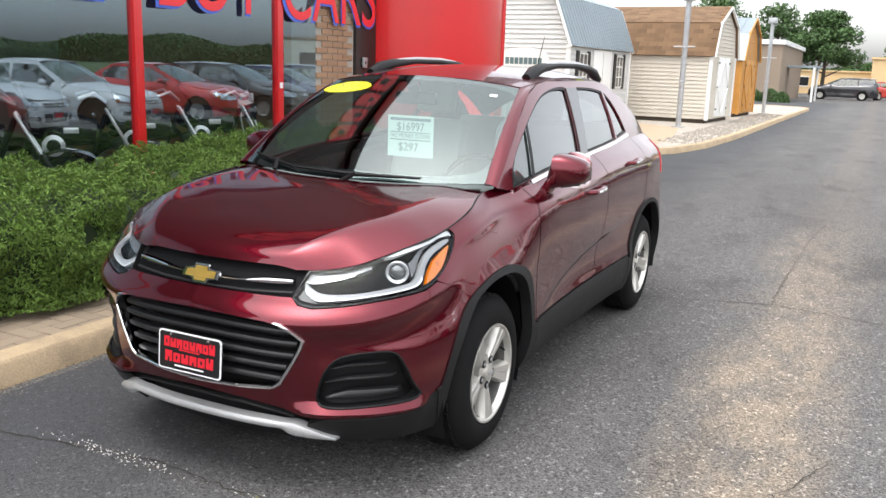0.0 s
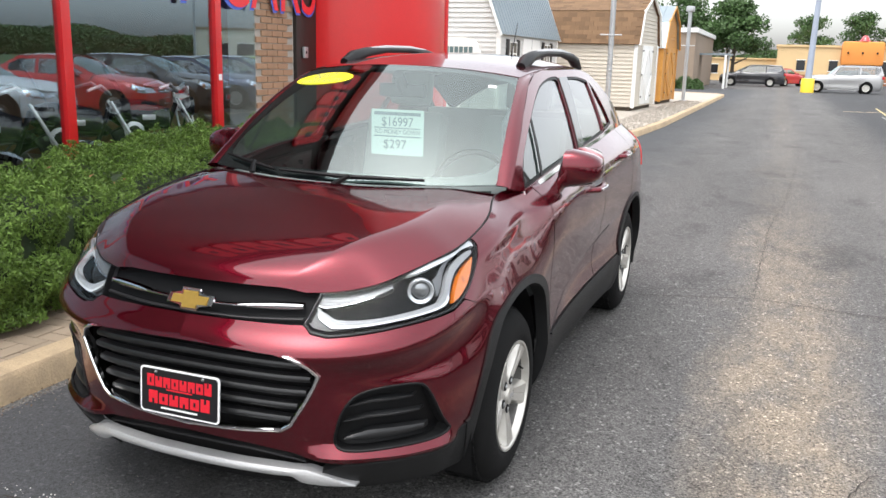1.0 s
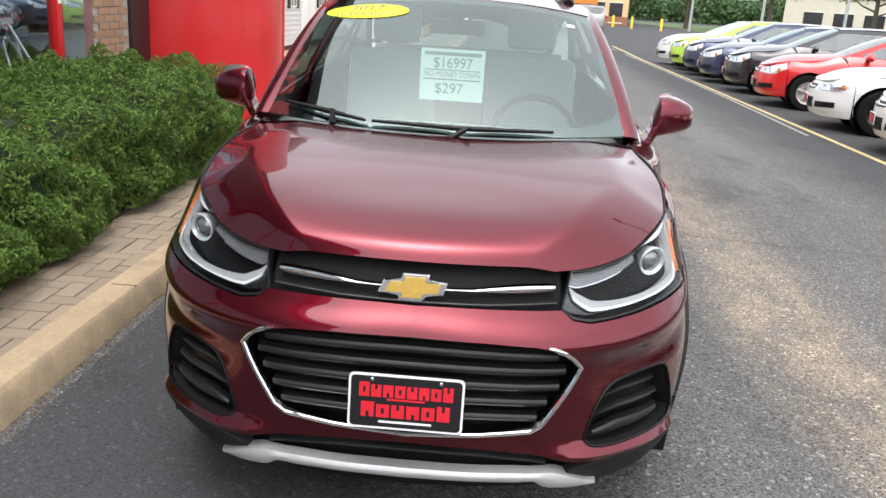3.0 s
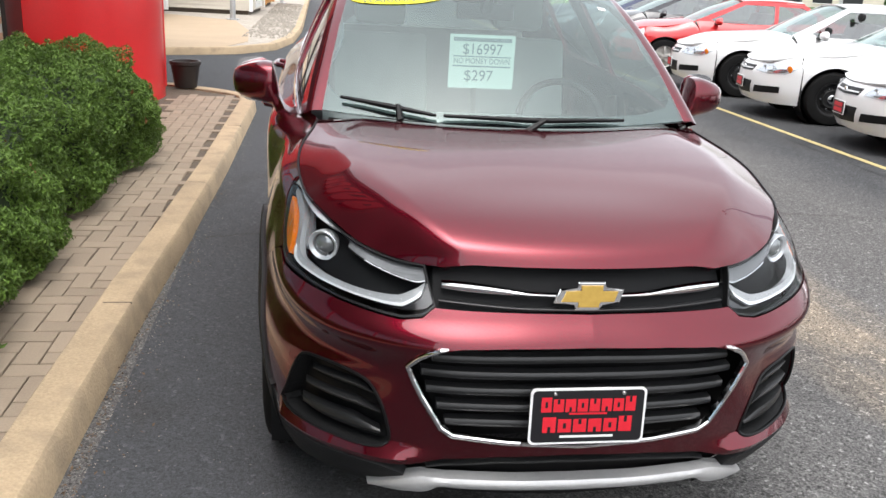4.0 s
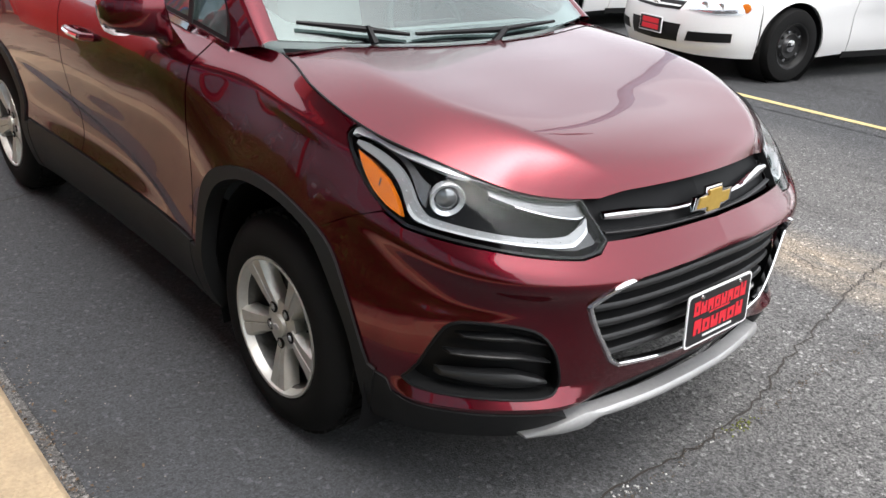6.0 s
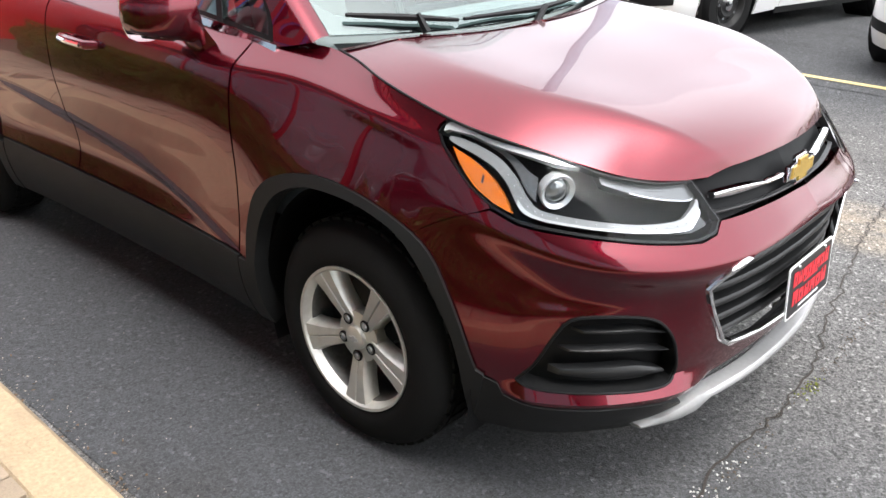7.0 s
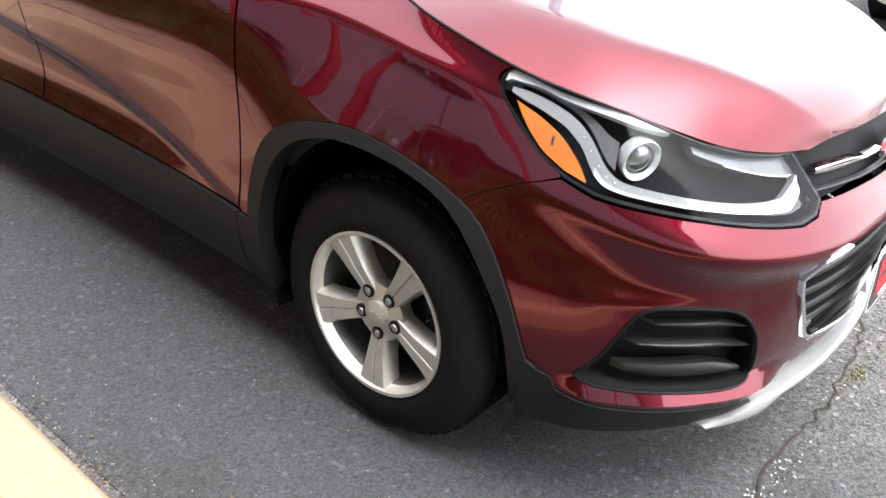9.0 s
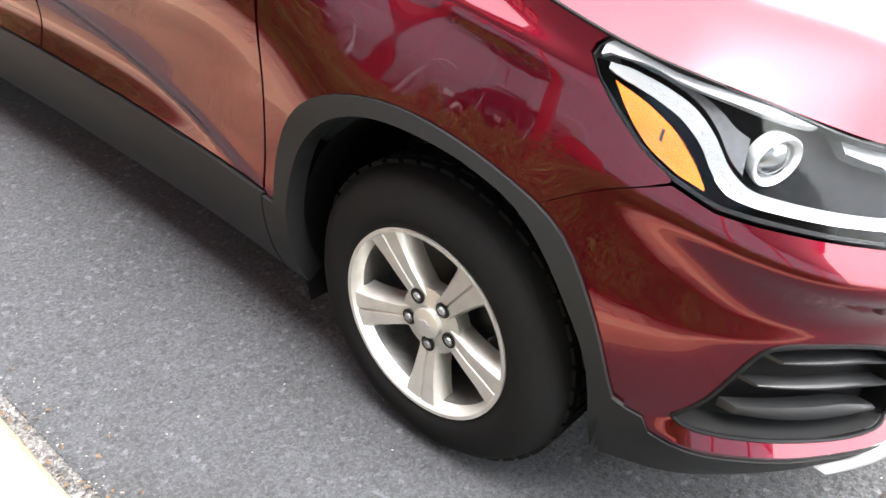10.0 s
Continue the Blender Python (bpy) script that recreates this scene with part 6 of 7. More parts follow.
    # bonnet, screens, roof, boot
    ze, zmid = spline([-fo * .9, -fo * .45, 0, s0], [zn + .01, zm - .03, zm + .005, zc]), spline([-fo + .085, -fo * .75, -fo * .4, 0, s0], [zn + .006, zn + .085, zm + .06, zm + .10, zc + .045])
    bx = spline([-fo * .9, -fo * .6, -fo * .3, s0], [.50 * w, .72 * w, .83 * w, .87 * w])

    def bonnet(a, b):
        y0, y1 = -fo + .085 + (fo + s0 - .22) * b, -fo * .80 + (fo * .80 + s0) * b
        y = y0 + (y1 - y0) * a * a
        return (bx(y1) * a, y, zmid(y0) + (ze(y1) - zmid(y0)) * abs(a) ** 2.4)

    part("bonnet", sheet(bonnet, [(-1, 0), (1, 0), (1, 1), (-1, 1)], .12, .09, .02), paint, root)
    cw, rw = .80 * w, .66 * w
    front = lambda a, b: (a * (cw + (rw - cw) * b), s0 - .10 + .12 * a * a + (s1 - s0 + .08) * b, zc + .01 + (zr - .06 - zc) * b + .03 * math.sin(math.pi * b) - .03 * a * a * b)  # noqa: E731
    back = lambda a, b: (a * (cw * .95 + (rw - cw * .95) * b), r1 - .05 * a * a + (r0 - r1) * b, zd + (zr - .08 - zd) * b + .03 * math.sin(math.pi * b) - .03 * a * a * b)  # noqa: E731
    for nm, fn in (("windscreen", front), ("rear_window", back)):
        g = part(nm, sheet(fn, [(-1, 0), (1, 0), (1, 1), (-1, 1)], .2, .15, 0), M["side_glass"] if nm[0] == "r" else M["windscreen"], root)
        g.visible_shadow = False
    part("roof", sheet(lambda a, b: (a * rw, s1 + (r0 - s1) * b - (.02 if b < .5 else -.02) * (1 - a * a), zr - .05 + .05 * math.sin(math.pi * (.15 + .7 * b)) - .035 * a * a), [(-1, 0), (1, 0), (1, 1), (-1, 1)], .2, .15, .02), paint, root)
    part("boot_lid", sheet(lambda a, b: (a * .84 * w, r1 - .08 + (wb + ro - r1) * b, zd + .015 * (1 - a * a) - .03 * b), [(-1, 0), (1, 0), (1, 1), (-1, 1)], .3, .3, .02), paint, root)
    flankx = lambda y, z: (cw + (rw - cw) * min(1, max(0, (z - zb) / (zr - .07 - zb))) ** 1.1 + .015, y, z)  # noqa: E731
    outline = [(s0 - .02, zc + .0), (s1, zr - .07), ((s1 + r0) / 2, zr - .055), (r0, zr - .085), (r1, zd), (yb, zb - .02)]
    wz = zr - .125
    wf = [(s0 + .30, zc + .045), (s1 + .05, wz), (yb - .03, wz), (yb - .03, zb + .02), (s0 + .40, zb + .01)]
    wr = [(yb + .04, zb + .02), (yb + .04, wz), (r0 - .05, wz - .01), ((r0 + r1) / 2 - .10, (zd + wz) / 2), (r1 - .42, zb + .06)]
    for k in (False, True):
        part("cabin_side", sheet(flankx, with_holes(outline, [wf, wr]), .12, .1, .01, mirror=k), paint, root)
        for win in (wf, wr):
            part("side_window", sheet(lambda y, z: (flankx(y, z)[0] - .008, y, z), win, .3, .2, 0, mirror=k), M["side_glass"], root).visible_shadow = False
        f = -1 if k else 1
        shell = bmesh.new()
        bmesh.ops.create_uvsphere(shell, u_segments=14, v_segments=9, radius=1.0)
        for v in shell.verts:
            v.co.y = max(v.co.y, -1.0) if v.co.y < 0 else min(v.co.y, .35)
            v.co = Vector((v.co.x * (.108 - .018 * v.co.z), v.co.y * .085, v.co.z * .070))
        shell.transform(pose(f * (w + .115), s0 + .40, zb + .045))
        mi = part("door_mirror", shell, paint, root)
        part("mirror_foot", box(min(f * (w - .10), f * (w + .05)), s0 + .34, zb - .02, max(f * (w - .10), f * (w + .05)), s0 + .42, zb + .02, .008), M["black"], mi)
        for y in (yb - .2, wb - .22):
            part("door_handle", box(min(f * (w - .02), f * (w + .022)), y - .1, zb - .17, max(f * (w - .02), f * (w + .022)), y + .1, zb - .135, .008), paint, root)
        tl = part("tail_lamp", box(min(f * .5 * w, f * .86 * w), wb + ro * .86, zd - .25, max(f * .5 * w, f * .86 * w), wb + ro * .99, zd - .06, .02), M["tail"], root)
        for y in (0, wb):
            steel_wheel(root, Matrix.Translation(((w - .115) * f, y, tr)) @ Matrix(((0, 0, f, 0), (f, 0, 0, 0), (0, 1, 0, 0), (0, 0, 0, 1))), tr, alloy)
            part("wheel_liner", lathe([(R, .0), (R, -.3), (.0005, -.3)], Matrix.Translation(((w - .04) * f, y, tr)) @ Matrix(((0, 0, f, 0), (1, 0, 0, 0), (0, 1, 0, 0), (0, 0, 0, 1))), 20), M["black"], root)
        if rack:
            part("roof_rack", tube([(f * rw * .85, s1 + .2, zr - .03), (f * rw * .85, s1 + .35, zr + .03), (f * rw * .85, r0 - .4, zr + .03), (f * rw * .85, r0 - .25, zr - .03)], .018, 6), M["black"], root)
    if clips:
        for dx, dy, dz in ((w - .10, s0 + .48, zb + .11), (w - .14, s0 + .95, zb + .34)):
            sp = part("spot_lamp", lathe([(.0005, -.05), (.055, -.035), (.065, .0), (.06, .02), (.0005, .025)], pose(dx + .06, dy, dz, 90, 0, 15), 14), M["black"], root, "black pillar spot lamp")
            part("lamp_arm", tube([(dx - .06, dy + .05, dz - .07), (dx + .05, dy + .03, dz)], .012, 6), M["black"], sp)
        part("window_sticker", box(w - .175, yb + .25, zb + .06, w - .165, yb + .65, zb + .32), M["paper"], root)
    part("underbody", box(-w * .58, -fo * .62, .2, w * .58, wb + ro * .8, .5, .03), M["black"], root)
    part("dash", box(-w * .75, s0 - .05, .6, w * .75, s0 + .5, zc - .02, .04), M["cabin"], root)
    for x in (-.4, .4):
        for y in (s1 + .15, min(r0 + .1, s1 + 1.15)):
            bm = box(-.24, -.07, 0, .24, .07, .66, .05)
            bm.transform(pose(x * w, y + .25, .55, -14, 0, 0))
            part("seat", bm, M["cabin"], root)
    return root


def in_bay(y):
    """The pose of a car that stands nose to the lane in the bays."""
    return pose(4.86 + .016 * y, y, 0, 0, 0, -102) @ pose(0, 1.0, 0)


ROW = "cars parked in the bays"
white_sedan = parked_car("sedan", "white four-door sedan with black steel wheels and pillar spot lamps", in_bay(3.0), M["white_paint"], SEDAN, group=ROW, clips=True)
for y in (5.95, 8.35, 10.9):
    copy_thing(white_sedan, in_bay(y))
parked_car("hatchback", "bright red compact hatchback with dealer plate", in_bay(14.1), M["red_paint"], COMPACT, True, ROW)
parked_car("hatchback", "black small hatchback with chrome grille bar", in_bay(16.7), M["black_paint"], HATCH, True, ROW)
parked_car("sedan", "dark blue compact sedan", in_bay(19.1), M["blue_paint"], COMPACT, True, ROW)
parked_car("hatchback", "dark grey blue small car", in_bay(21.3), M["blue_paint"], HATCH, True, ROW)
parked_car("hatchback", "lime green small hatchback", in_bay(23.35), M["lime_paint"], HATCH, True, ROW)
parked_car("sedan", "white mid-size sedan with chrome grille", in_bay(25.4), M["white_paint"], COMPACT, True, ROW)
copy_thing(white_sedan, in_bay(-.05))
copy_thing(white_sedan, in_bay(-2.95))
parked_car("sedan", "silver sedan in the bays", in_bay(-5.8), M["silver_paint"], SEDAN, True, ROW)
parked_car("wagon", "silver sport utility wagon with roof rack across the lot", pose(3.95, 60.5, 0, 0, 0, -90), M["silver_paint"], WAGON, True, two_tone=M["lip"], rack=True)
parked_car("minivan", "dark minivan parked across the far lane", pose(-2.1, 72, 0, 0, 0, -90), M["black_paint"], VAN, True)
parked_car("hatchback", "red car behind the minivan", pose(2.6, 78, 0, 0, 0, 150), M["red_paint"], HATCH, True)
parked_car("sedan", "white car parked by the restaurant", pose(5.2, 70, 0, 0, 0, -60), M["white_paint"], COMPACT, True)


# ---- road marks and cracks ----
def strip_mesh(line, width, z, ragged=0.0, seed=3):
    """A flat, slightly ragged ribbon on the ground."""
    rng = random.Random(seed)
    bm = bmesh.new()
    pts = dense(line, 0.04 if ragged else 0.4)
    pairs = []
    for i, (x, y) in enumerate(pts):
        a, b = Vector(pts[max(0, i - 1)]), Vector(pts[min(len(pts) - 1, i + 1)])
        t = (b - a).normalized()
        n = Vector((-t.y, t.x))
        j, k = rng.uniform(-ragged, ragged), width / 2 * rng.uniform(1 - min(1, ragged * 20), 1)
        pairs.append([bm.verts.new((x + n.x * (j + s * k), y + n.y * (j + s * k), z)) for s in (-1, 1)])
    for p, q in zip(pairs, pairs[1:]):
        bm.faces.new((p[1], p[0], q[0], q[1]))
    bm.normal_update()
    bmesh.ops.recalc_face_normals(bm, faces=bm.faces)
    return bm


def mark(name, line, width, material, label, ragged=0.0, z=0.005):
    return tagged(part(name, strip_mesh(line, width, z, ragged), material, None, "", False), label, name.replace("_", " "), "", "structure")


mark("bay_line", [(4.77, -6), (4.80, 0.0), (4.85, 5.0), (4.94, 10.0), (5.10, 20.0), (5.18, 27), (5.5, 37)], .085, M["line_yellow"], "worn yellow line along the parking bays")
mark("old_line", [(4.72, 9.5), (4.90, 14.8), (4.98, 21), (5.05, 30)], .06, M["line_white"], "faded white line on the asphalt", .01)
mark("crack", [(-1.35, 2.28), (-.8, 2.42), (0, 2.62), (.85, 2.93), (1.66, 3.20), (2.4, 3.08), (3.6, 2.9)], .011, M["crack"], "crack across the asphalt", .012)
mark("crack", [(.95, 3.15), (1.6, 3.42)], .008, M["crack"], "fine crack in the asphalt", .012)
mark("crack", [(1.66, 3.22), (1.72, 6.0), (1.89, 8.2), (2.12, 13.5), (2.5, 26)], .005, M["crack"], "seam between two asphalt layers", .012)
mark("crack", [(-1.30, -1.02), (-.67, -.90), (-.28, -.84), (-.05, -.86), (.37, -.86), (.9, -.75), (1.72, -.60), (2.8, -.5)], .008, M["crack"], "crack in front of the car", .018)
mark("crack", [(1.72, -.60), (1.9, -.1), (2.2, .6)], .006, M["crack"], "branching crack in the asphalt", .02)
mark("old_patch", [(4.0, 33), (5.6, 33.4)], .5, M["tan_concrete"], "worn patch round a drain cover", .05)

# loose grit: along the kerb, on the stony strip and in the crack
rng = np.random.default_rng(7)


def grit(name, spots, sizes, material, label):
    k = len(spots)
    base = np.array([[1, 1, -.4], [-1, 1, -.4], [0, -1, -.4], [0, 0, .8]], float)
    turn = rng.uniform(0, 2 * math.pi, k)
    c, s = np.cos(turn)[:, None], np.sin(turn)[:, None]
    b = base[None] * sizes[:, None, None] * rng.uniform(.6, 1.3, (k, 4, 1))
    v = np.stack([b[..., 0] * c - b[..., 1] * s, b[..., 0] * s + b[..., 1] * c, b[..., 2]], -1) + spots[:, None]
    i = np.arange(k)[:, None] * 4
    f = np.concatenate([i + q for q in ([0, 1, 3], [1, 2, 3], [2, 0, 3])]).tolist()
    return tagged(from_arrays(name, v.reshape(-1, 3).tolist(), f, material), label, "grit", "", "stuff")


n = 1300
gx = -1.44 + rng.exponential(.06, n)
grit("kerb_grit", np.stack([gx, rng.uniform(-2.5, 7.2, n), np.full(n, .003)], 1), rng.uniform(.001, .0034, n), M["grit"], "pale grit and leaf litter along the kerb")
n = 3500
grit("loose_stones", np.stack([rng.normal(1.93, .2, n), rng.uniform(-2.2, 9, n), np.full(n, .002)], 1), rng.uniform(.0015, .004, n), M["grit"], "loose pale stones on worn asphalt")
n = 900
grit("scattered_grit", np.stack([rng.uniform(-1.3, 3.4, n), rng.uniform(-2.6, 5, n), np.full(n, .002)], 1), rng.uniform(.001, .0028, n), M["grit"], "scattered grit on the asphalt")
n = 170
t = np.where(rng.uniform(0, 1, n) < .75, rng.uniform(-.68, -.18, n), rng.uniform(-1.0, .4, n))
grit("crack_grit", np.stack([t, -.87 + rng.normal(0, .02, n), np.full(n, .003)], 1), rng.uniform(.0012, .0046, n), M["chalk"], "pale crumbs in the crack")

n = 260
t = rng.uniform(-.5, 1.6, n)
grit("crack_crumbs", np.stack([t, -.875 + .012 * np.sin(9 * t) + rng.normal(0, .012, n), np.full(n, .003)], 1), rng.uniform(.0015, .004, n), M["joint"], "brown crumbs lying in the crack")
n = 40
grit("moss", np.stack([rng.normal(.34, .035, n), rng.normal(-.88, .014, n), np.full(n, .004)], 1), rng.uniform(.002, .005, n), M["moss"], "small tuft of yellow-green moss in the crack")

n = 500
lx, ly = -1.46 + rng.exponential(.035, n), rng.uniform(-2.6, 3.5, n)
litter = leaves("leaf_litter", np.stack([lx, ly, np.full(n, .006)], 1), np.tile([0.0, 0.0, 1.0], (n, 1)), .016, .008, M["litter"], None, 17, 0.35)
tagged(litter, "dry brown leaf litter lying against the kerb", "leaf litter", "", "stuff")
kerb = bpy.data.objects["kerb"]
for y in (-3.6, -1.35, .9, 3.15, 5.4):
    x = -1.485 + max(0.0, y) * .024
    part("joint", box(x - .024, y - .004, .0, x - .0195, y + .004, KERB_H - .03), M["joint"], kerb)
    part("joint", box(x - .14, y - .004, KERB_H - .01, x - .018, y + .004, KERB_H + .0012), M["joint"], kerb)

# planting bed and hedge
flat("planting_bed", [(-2.12, -6), (-2.10, 4.6), (-2.5, 5.4), (-3.40, 5.6), (-3.40, -6)], KERB_H + .012, M["bark"], "dark mulch under the hedge", 0.05)
HEDGE_TOP, H0, H1 = .88, -3.2, 4.95
hedge_dip = lambda y: -.085 / (1 + math.exp((y - 2.9) * 2.2))  # noqa: E731
bulge = lambda y, k: .05 * math.sin(2.1 * y + k) + .04 * math.sin(5.3 * y + 2 * k) + .025 * math.sin(11 * y + k)  # noqa: E731


def hedge_front(y):
    return -2.02 + bulge(y, .4) - (.5 * max(0, y - 4.3) ** 1.6)


hedge = thing("hedge", pose(-2.7, 1, KERB_H), "dense green clipped evergreen hedge with a few brown sprigs", "hedge")
# solid core under the leaves, coloured as the hedge's shaded depth
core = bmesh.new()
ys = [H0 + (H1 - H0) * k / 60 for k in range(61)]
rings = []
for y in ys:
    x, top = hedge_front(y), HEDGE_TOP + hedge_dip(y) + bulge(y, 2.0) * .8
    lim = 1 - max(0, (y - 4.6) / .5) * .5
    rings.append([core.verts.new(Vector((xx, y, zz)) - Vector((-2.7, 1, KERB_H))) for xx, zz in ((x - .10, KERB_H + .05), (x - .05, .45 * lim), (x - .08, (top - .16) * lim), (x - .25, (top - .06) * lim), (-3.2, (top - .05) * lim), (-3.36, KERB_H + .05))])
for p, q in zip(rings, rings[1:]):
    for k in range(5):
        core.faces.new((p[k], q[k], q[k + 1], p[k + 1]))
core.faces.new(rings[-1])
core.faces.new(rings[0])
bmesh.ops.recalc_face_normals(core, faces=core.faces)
part("shaded_core", core, M["leaf_shade"], hedge)
k = 230000
w = rng.uniform(0, 1, k)
y = H0 + (H1 - H0) * rng.uniform(0, 1, k) ** .85
xf = np.array([hedge_front(v) for v in y])
tp = np.array([HEDGE_TOP + hedge_dip(v) + bulge(v, 2.0) * .8 for v in y]) * (1 - np.clip((y - 4.6) / .5, 0, 1) * .45)
arc = rng.uniform(0, 1, k)
# up the front, over the rounded shoulder and back to the wall
on_front = arc < .46
zz = np.where(on_front, KERB_H + .03 + (tp - .12 - KERB_H) * (arc / .46), tp - .10 * np.clip(1 - (arc - .46) / .10, 0, 1) ** 2)
xx = np.where(on_front, xf - .05 * (arc / .46) + .05 * np.sin(np.pi * arc / .46), xf - .05 - (arc - .46) / .54 * (3.33 + xf - .05))
lump = np.array([noise.noise((a * 4.6, b * 4.6, c * 4.6)) for a, b, c in zip(xx, y, zz)]) * .16
lump += np.array([noise.noise((a * 13, b * 13, c * 13)) for a, b, c in zip(xx, y, zz)]) * .06
depth = rng.exponential(.03, k)
nx = np.where(on_front, 1.0, np.clip(1 - (arc - .46) / .08, 0, 1))
nz = np.where(on_front, .25, 1.0)
nrm = np.stack([nx, .15 * np.ones(k), nz], 1)
nrm /= np.linalg.norm(nrm, axis=1)[:, None]
spots = np.stack([xx, y, zz], 1) + nrm * (lump - depth + .02)[:, None] - np.array([-2.7, 1, KERB_H])
end = rng.uniform(0, 1, k) < .07
spots[end] = np.stack([-3.3 + 1.15 * rng.uniform(0, 1, end.sum()) + 2.7, H1 - 1 - .25 * rng.uniform(0, 1, end.sum()) ** 2, (HEDGE_TOP * .62 - KERB_H) * rng.uniform(0, 1, end.sum())], 1)
tagged(leaves("leaves", spots, nrm, .031, .0105, M["leaf"], hedge, 5), kind="stuff")
brown = rng.choice(k, 420, replace=False)
brown = brown[(np.sin(spots[brown, 1] * 3.1) > .75)]
tagged(leaves("dry_leaves", spots[brown] + nrm[brown] * .015, nrm[brown], .05, .016, M["leaf_brown"], hedge, 6), kind="stuff")

# window lettering: red with a blue shadow edge
for text, yc, wide in (("WE", 1.15, 1.42), ("BUY", 3.10, 1.40), ("CARS", 5.05, 1.80)):
    m = pose(WALL_X + .030, yc, 2.0 + .33, 90, 0, 90)
    word = lettering("window_word", text, .95, m, M["sign_red"], None, .002, wide)
    tagged(word, "red painted capital letters with a blue edge across the shop front", "lettering", "words of the window sign")
    lettering("letter_edge", text, .95, pose(-.02, -.025, -.004), M["sign_blue"], word, .001, wide * 1.03)

# planter, downpipe and fittings by the column
pipe = thing("downpipe", pose(-2.42, 7.62, KERB_H), "dark red rainwater pipe beside the column", "downpipe")
part("pipe", tube([(0, 0, .05), (0, 0, 3.2)], .035, 10), M["red_wall"], pipe)
part("pipe_bracket", box(-.05, -.05, 1.4, .05, .05, 1.46, .005), M["bronze"], pipe)
pot = thing("planter", pose(-2.22, 7.95, KERB_H), "dark brown planter pot on a rust-stained paving", "planter")
part("pot", lathe([(.0005, 0), (.13, 0), (.17, .26), (.185, .27), (.185, .31), (.16, .31), (.15, .24), (.0005, .24)], None, 24), M["bronze"], pot)
part("soil", lathe([(.152, .25), (.0005, .262)], None, 20), M["bark"], pot)
conduit = thing("wall_outlet", pose(WALL_X + .02, 5.72, 1.62), "small grey wall outlet box", "outlet")
part("cover", box(0, -.04, -.06, .03, .04, .06, .006), M["galv"], conduit)
part("socket", lathe([(.018, .03), (.0005, .034)], pose(0, 0, 0, 0, 90, 0), 10), M["black"], conduit)
notice = thing("post_sticker", pose(WALL_X + .018, 4.12, 1.36), "small white sticker on a red window post", "sticker")
part("paper", box(0, -.025, -.03, .002, .025, .03), M["plate_white"], notice)


# motorcycles behind the glass
def motorcycle(m, tank):
    root = thing("motorcycle", m, "black and chrome cruiser motorcycle inside the showroom", "motorcycle", "motorcycles in the showroom")
    for y, r in ((-.78, .33), (.78, .32)):
        wh = new("wheel")
        wh.parent, wh.matrix_basis = root, Matrix.Translation((0, y, r)) @ pose(0, 0, 0, 0, 90, 0)
        part("tyre", lathe([(r - .07, -.05), (r - .01, -.05), (r, 0), (r - .01, .05), (r - .07, .05)], None, 28), M["rubber"], wh)
        part("rim", lathe([(r - .07, -.045), (r - .09, -.02), (r - .09, .02), (r - .07, .045)], None, 28), M["bike_chrome"], wh)
        for k in range(10):
            a = 2 * math.pi * k / 10
            part("spoke", tube([(.03 * math.cos(a), .03 * math.sin(a), 0), ((r - .085) * math.cos(a), (r - .085) * math.sin(a), 0)], .005, 5), M["bike_chrome"], wh)
        fender = bmesh.new()
        arcs = [[fender.verts.new((x, y + (r + .04) * math.cos(t), r + (r + .04) * math.sin(t))) for t in (radians(20 + 14 * k) for k in range(11))] for x in (-.07, 0, .07)]
        for v in arcs[1]:
            v.co.z += .02
        for p, q in zip(arcs, arcs[1:]):
            for i in range(10):
                fender.faces.new((p[i], p[i + 1], q[i + 1], q[i]))
        part("fender", fender, tank, root)
    for x in (-.09, .09):
        part("fork", tube([(x, -.59, .68), (x, -.42, 1.0)], [.014, .014], 8), M["bike_chrome"], root)
        part("fork_leg", tube([(x, -.78, .33), (x, -.59, .68)], [.024, .022], 8), M["steel"], root)
        part("exhaust", tube([(x * 1.4, -.15, .45), (x * 2.0, .1, .28), (x * 2.0, .9, .30)], [.03, .04, .045], 8), M["bike_chrome"], root)
    part("handlebar", tube([(-.40, -.20, 1.10), (-.30, -.32, 1.14), (-.1, -.42, 1.06), (.1, -.42, 1.06), (.30, -.32, 1.14), (.40, -.20, 1.10)], .014, 8), M["bike_chrome"], root)
    part("headlight", lathe([(.0005, -.10), (.06, -.09), (.09, -.02), (.09, .02), (.0005, .03)], pose(0, -.56, .92, 90), 20), tank, root)
    part("engine", lathe([(.0005, -.19), (.13, -.18), (.15, 0), (.13, .18), (.0005, .19)], pose(0, .02, .42, 0, 90, 0), 16), M["steel"], root)
    for a in (-24, 24):
        bm = box(-.07, -.07, 0, .07, .07, .28, .02)
        bm.transform(pose(0, .02, .45, a, 0, 0))
        part("cylinder", bm, M["steel"], root)
    part("air_cleaner", lathe([(.09, .0), (.09, .03), (.06, .04), (.0005, .04)], pose(-.16, .0, .70, 0, -90, 0), 24), M["bike_chrome"], root)
    part("cleaner_badge", lathe([(.055, .041), (.05, .045), (.0005, .046)], pose(-.16, .0, .70, 0, -90, 0), 20), M["black"], root)
    part("tank_badge", box(-.165, -.20, .80, -.150, -.08, .85, .006), M["bike_chrome"], root)
    part("tank", lathe([(.0005, -.30), (.10, -.26), (.15, -.05), (.13, .18), (.07, .30), (.0005, .31)], pose(0, -.08, .84, -82, 0, 0), 20), tank, root)
    part("seat", lathe([(.0005, -.35), (.12, -.30), (.15, -.05), (.13, .25), (.0005, .36)], pose(0, .52, .70, -90, 0, 0) @ Matrix.Diagonal((1, .45, 1, 1)), 16), M["black"], root)
